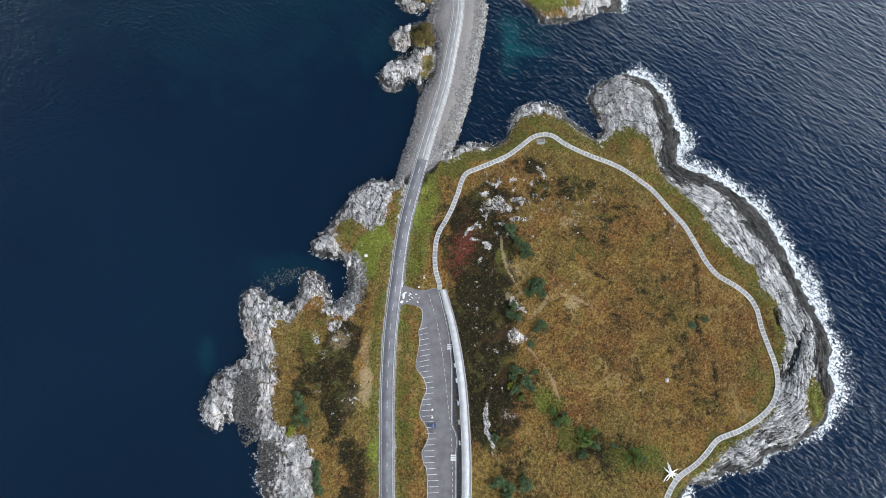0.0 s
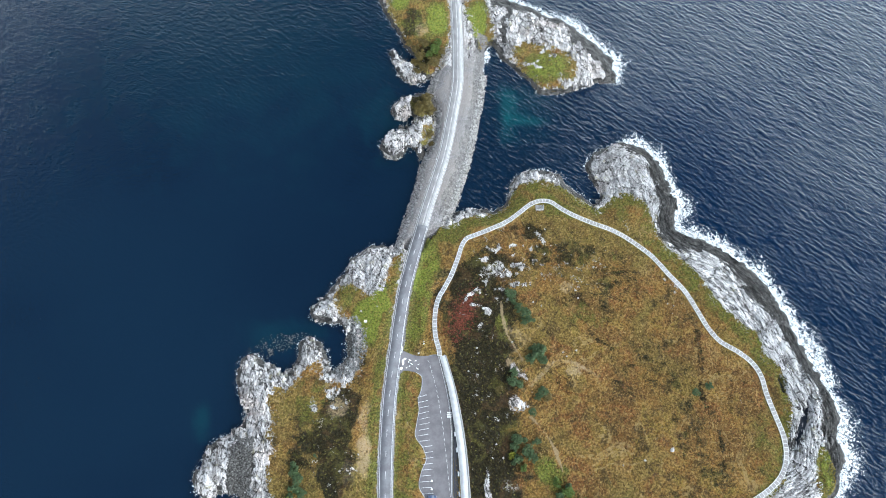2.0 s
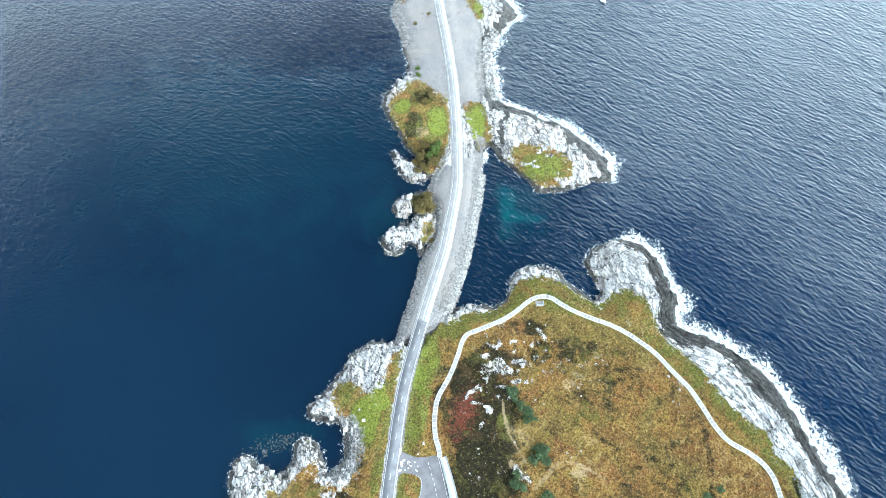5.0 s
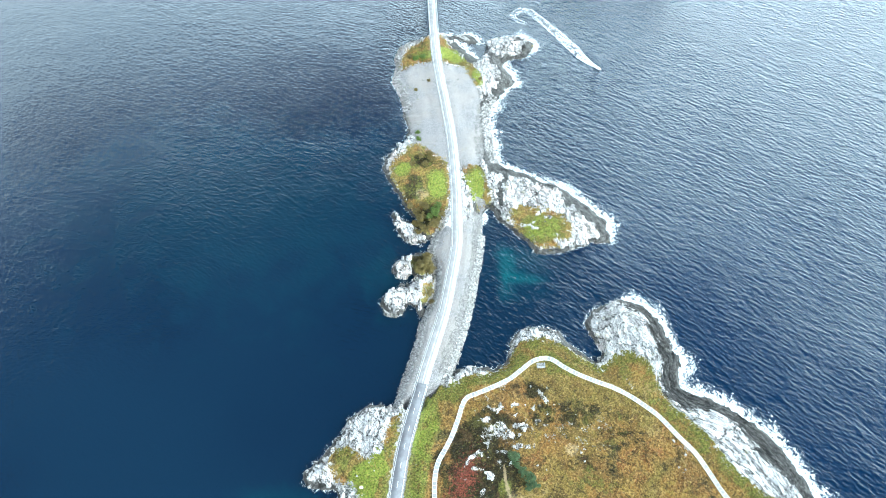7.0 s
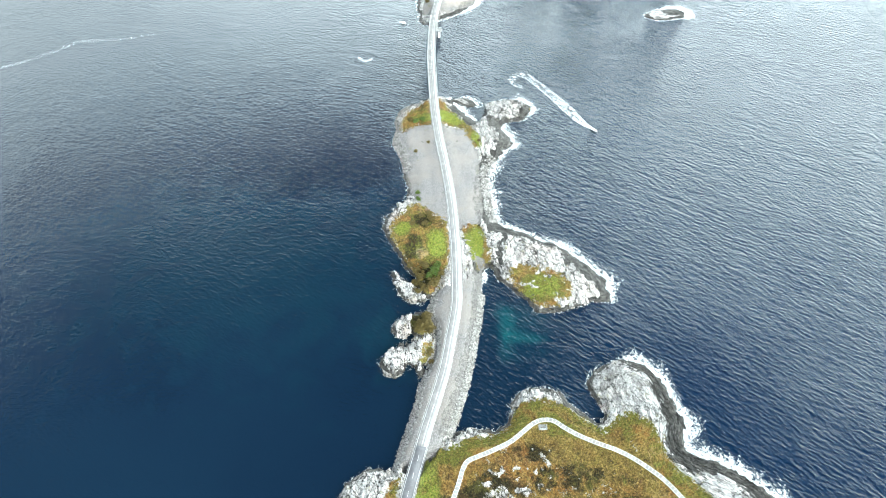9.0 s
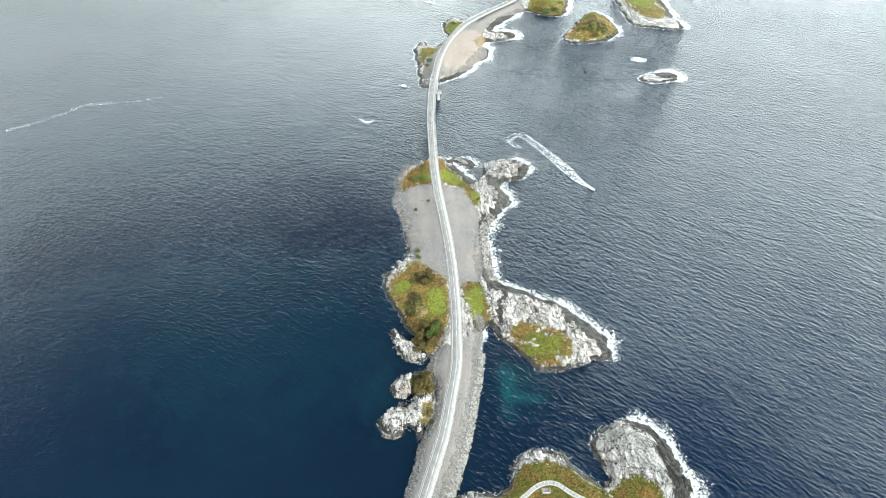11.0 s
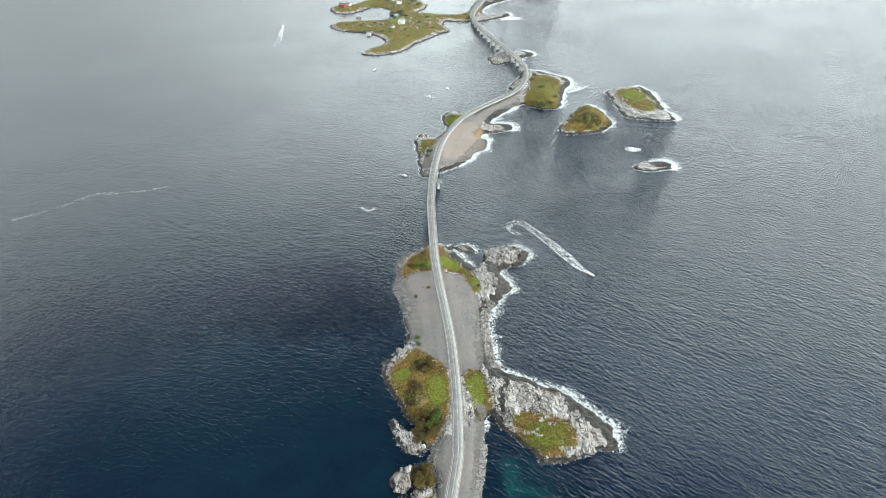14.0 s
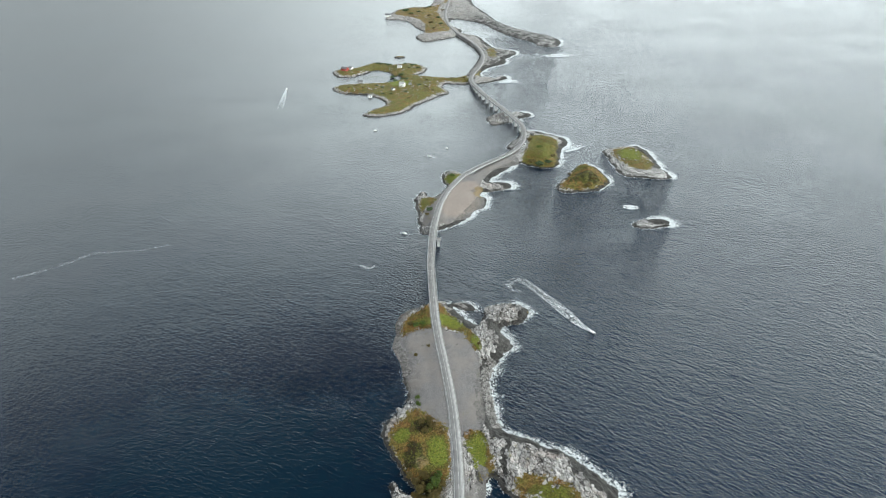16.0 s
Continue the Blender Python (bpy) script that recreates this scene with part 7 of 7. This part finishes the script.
FAR_BUSHES = [(-100, 1134, 4, 0), (-92, 1140, 3, 0), (-58, 1138, 3, 0), (-40, 1132, 3, 0), (-35, 1110, 4, 0), (-50, 1108, 3, 0), (-70, 1050, 5, 0), (-60, 1058, 4, 0), (-52, 1046, 4, 0), (-78, 1042, 3, 0), (-20, 1000, 3, 3), (-10, 985, 3, 3), (-98, 1008, 3, 0), (-85, 972, 3, 0), (-72, 968, 3, 0), (-45, 948, 3, 3), (-130, 1012, 3, 3), (-140, 1004, 3, 3), (20, 1052, 3, 3), (40, 1050, 3, 3), (-20, 1620, 6, 0), (-45, 1560, 5, 0), (5, 1440, 5, 0), (-10, 1400, 4, 3), (-20, 1520, 5, 3), (10, 1580, 5, 3), (-75, 1068, 6, 0), (-62, 1075, 5, 0), (-85, 1128, 5, 0), (-105, 1140, 4, 0), (-45, 1125, 4, 0), (-68, 1130, 4, 3), (-30, 1010, 4, 0), (-50, 975, 3, 0), (-20, 1035, 3, 3),
              (-118, 1000, 3, 3), (-88, 1000, 3, 0), (-74, 1575, 9, 0), (-60, 1540, 6, 0), (-30, 1600, 6, 3), (0, 1500, 6, 0), (-15, 1450, 6, 3), (116, 705, 6, 0), (108, 712, 5, 3),
              (126, 708, 5, 0), (134, 725, 4, 3), (120, 740, 4, 1), (112, 770, 4, 3), (-11, 590, 4, 0), (-13, 582, 3, 3), (14, 672, 4, 1), (22, 676, 3, 1), (160, 645, 4, 3), (168, 655, 4, 3)]
for i, (x, y, r, kind) in enumerate(FAR_BUSHES):
    bush(x, y, r, ("dark", "fresh", "yellow", "brown")[kind], 0.6, i)


# ---- stones ----
def stone_shapes():
    """A few broken-stone shapes with about twenty faces."""
    out = []
    for sd in range(5):
        bm = bmesh.new()
        bmesh.ops.create_icosphere(bm, subdivisions=1, radius=1)
        for v in bm.verts:
            v.co *= 0.75 + 0.5 * noise.noise(v.co * 1.3 + Vector((sd * 7.1, 0, 0)))
            v.co.z *= 0.75
        vs = np.array([v.co for v in bm.verts])
        bm.verts.index_update()
        fs = np.array([[v.index for v in f.verts] for f in bm.faces])
        bm.free()
        out.append((vs, fs))
    return out


SHAPES = stone_shapes()


def stone_material(name, lo, hi):
    m, nt, b = material(name)
    c = n_mix(nt, n_island(nt), lo, hi)
    c = n_mix(nt, n_range(nt, n_noise(nt, n_pos(nt), 1.4, 4), 0.4, 0.7, 0, 0.45), c, (0.10, 0.095, 0.09))
    put(nt, b.inputs["Base Color"], c)
    b.inputs["Roughness"].default_value = 0.88
    return m


RIPRAP = stone_material("riprap", (0.075, 0.07, 0.066), (0.36, 0.345, 0.33))
PALE = stone_material("pale_boulders", (0.22, 0.208, 0.195), (0.44, 0.42, 0.40))
DARKCOBBLE = stone_material("dark_cobbles", (0.012, 0.011, 0.010), (0.12, 0.115, 0.108))
BROWNSTONE = stone_material("shore_cobbles", (0.03, 0.031, 0.032), (0.27, 0.268, 0.26))


def stones(name, places, sizes, mat, label, seed):
    rng = np.random.default_rng(seed)
    vs, fs, at = [], [], 0
    for (x, y), r in zip(places, sizes):
        z = ground_at(x, y)
        v, f = SHAPES[rng.integers(0, 5)]
        a = rng.uniform(0, 6.3)
        c, s = math.cos(a), math.sin(a)
        q = v * r * rng.uniform(0.75, 1.25, 3)
        vs.append(np.stack([q[:, 0] * c - q[:, 1] * s + x, q[:, 0] * s + q[:, 1] * c + y, q[:, 2] + z + 0.1 * r], 1))
        fs.append(f + at)
        at += len(v)
    tagged(part(name, mesh_of(name, np.concatenate(vs), np.concatenate(fs)), mat), label, "stones", kind="stuff")


def along(line, count, spread_in, spread_out, seed):
    """Places scattered beside a shore line."""
    rng = np.random.default_rng(seed)
    p = spline(line, 1.0)
    k = rng.integers(0, len(p), count)
    return p[k] + sides(p)[k] * rng.uniform(-spread_out, spread_in, (count, 1)) + rng.uniform(-0.5, 0.5, (count, 2))


rng = np.random.default_rng(11)
left = CAUSEWAY_LEFT[:-1] + CAUSEWAY_LEFT_FAR
stones("riprap", along(left, 2600, 3.4, 0.6, 1), rng.uniform(0.3, 0.85, 2600), RIPRAP, "grey rubble armouring the foot of the embankment", 2)
stones("riprap", along(CAUSEWAY_RIGHT, 1900, 0.5, 3.0, 3), rng.uniform(0.3, 0.85, 1900), RIPRAP, "grey rubble armouring the seaward foot of the embankment", 4)
stones("riprap", along(PLATEAU_COAST_W[17:28], 1300, 5.0, 0.5, 5), rng.uniform(0.3, 0.9, 1300), RIPRAP, "pale rubble along the shore of the stone plateau", 6)
stones("riprap", along(PLATEAU_COAST_E[12:18], 900, 6.0, 0.5, 15), rng.uniform(0.4, 1.1, 900), RIPRAP, "dark rubble along the seaward shore", 16)
COVE = [(-84, 74), (-86, 78), (-80, 81), (-74, 80), (-69, 82), (-64, 80)]
stones("shore_cobbles", along(COVE, 420, 4, 5, 7), rng.uniform(0.12, 0.42, 420), DARKCOBBLE, "wet cobbles lying in the shallow cove", 8)
BEACH = [(-45, 92), (-41, 85), (-40, 76), (-43, 69), (-50, 66)]
stones("shore_cobbles", along(BEACH, 900, 3.5, 3.5, 9), rng.uniform(0.25, 0.75, 900), BROWNSTONE, "grey cobble beach round the small cove", 10)
stones("boulders", along([(-80, 10), (-78, -8), (-72, -18), (-66, -26)], 160, 9, 6, 11), rng.uniform(0.25, 0.7, 160), PALE, "pale loose boulders on the dark ground", 12)
stones("shore_cobbles", along([(-65, 6), (-64, -6), (-64, -16), (-65, -26)], 1100, 3.5, 3.5, 13), rng.uniform(0.2, 0.6, 1100), PALE, "pale scree of loose stones on the heath", 14)
stones("shore_cobbles", along([(-90, 36), (-91, 24), (-90, 12), (-86, 4)], 1100, 5, 5, 17), rng.uniform(0.2, 0.65, 1100), DARKCOBBLE, "dark loose cobbles between the islet and the shore", 18)
stones("shore_cobbles", along([(-79, 4), (-78, -8), (-74, -18)], 600, 5, 5, 19), rng.uniform(0.2, 0.5, 600), DARKCOBBLE, "dark peaty stones on the low shore", 20)
NEAR_BOULDERS = [(103, 30.5, 1.6), (57, 75, 0.8), (58.5, 73, 0.7), (63, 76, 0.9), (24, 33, 0.7), (22, 27, 0.7), (27, 27, 0.8), (-8, 8, 0.6), (75, 118, 0.9), (65, 106, 0.9), (66, 102, 0.8),
                 (90, 26, 0.9), (80, 24, 0.8), (12, 66, 0.7), (16, 77, 0.8), (61, 121, 0.7), (-40, 96, 0.9), (-32, 98, 0.7), (114, 105, 1.0), (110, 112, 1.1), (-9, 80, 0.8), (-5, 81.5, 0.6),
                 (33, 80, 0.8), (20, 15, 0.6), (44, 100, 0.8), (48, 98, 0.7), (39, 120, 1.2), (44, 140, 1.0)]
for i, (x, y, r) in enumerate(NEAR_BOULDERS):
    v, f = SHAPES[i % 5]
    ob = tagged(part("boulder", mesh_of("boulder", v * r, f), PALE), "single pale boulder lying in the moor", "boulder", "boulders on the moor")
    placed(ob, x, y, ground_at(x, y) + 0.05, i * 53)
# white posts on the verge
POLE = plain("verge_post_paint", (0.52, 0.53, 0.53), 0.5, 0.05, 0.5)
for x, y in ((-37.5, 90.5), (-11.5, 74.6), (-9.0, 79.0)):
    thing = empty("information_board", x, y, ground_at(x, y), "small white information board on a post", "sign", "boards by the road")
    part("post", box(bmesh.new(), -0.06, 0.06, -0.06, 0.06, -0.3, 1.0), STEEL, thing)
    wide = 0.75 if x < -30 else 0.4
    bm = box(bmesh.new(), -wide, wide, -wide * 0.8, wide * 0.8, -0.03, 0.03, 0.01)
    part("board", bm, POLE, thing).matrix_basis = pose(0, 0, 1.05, 35)
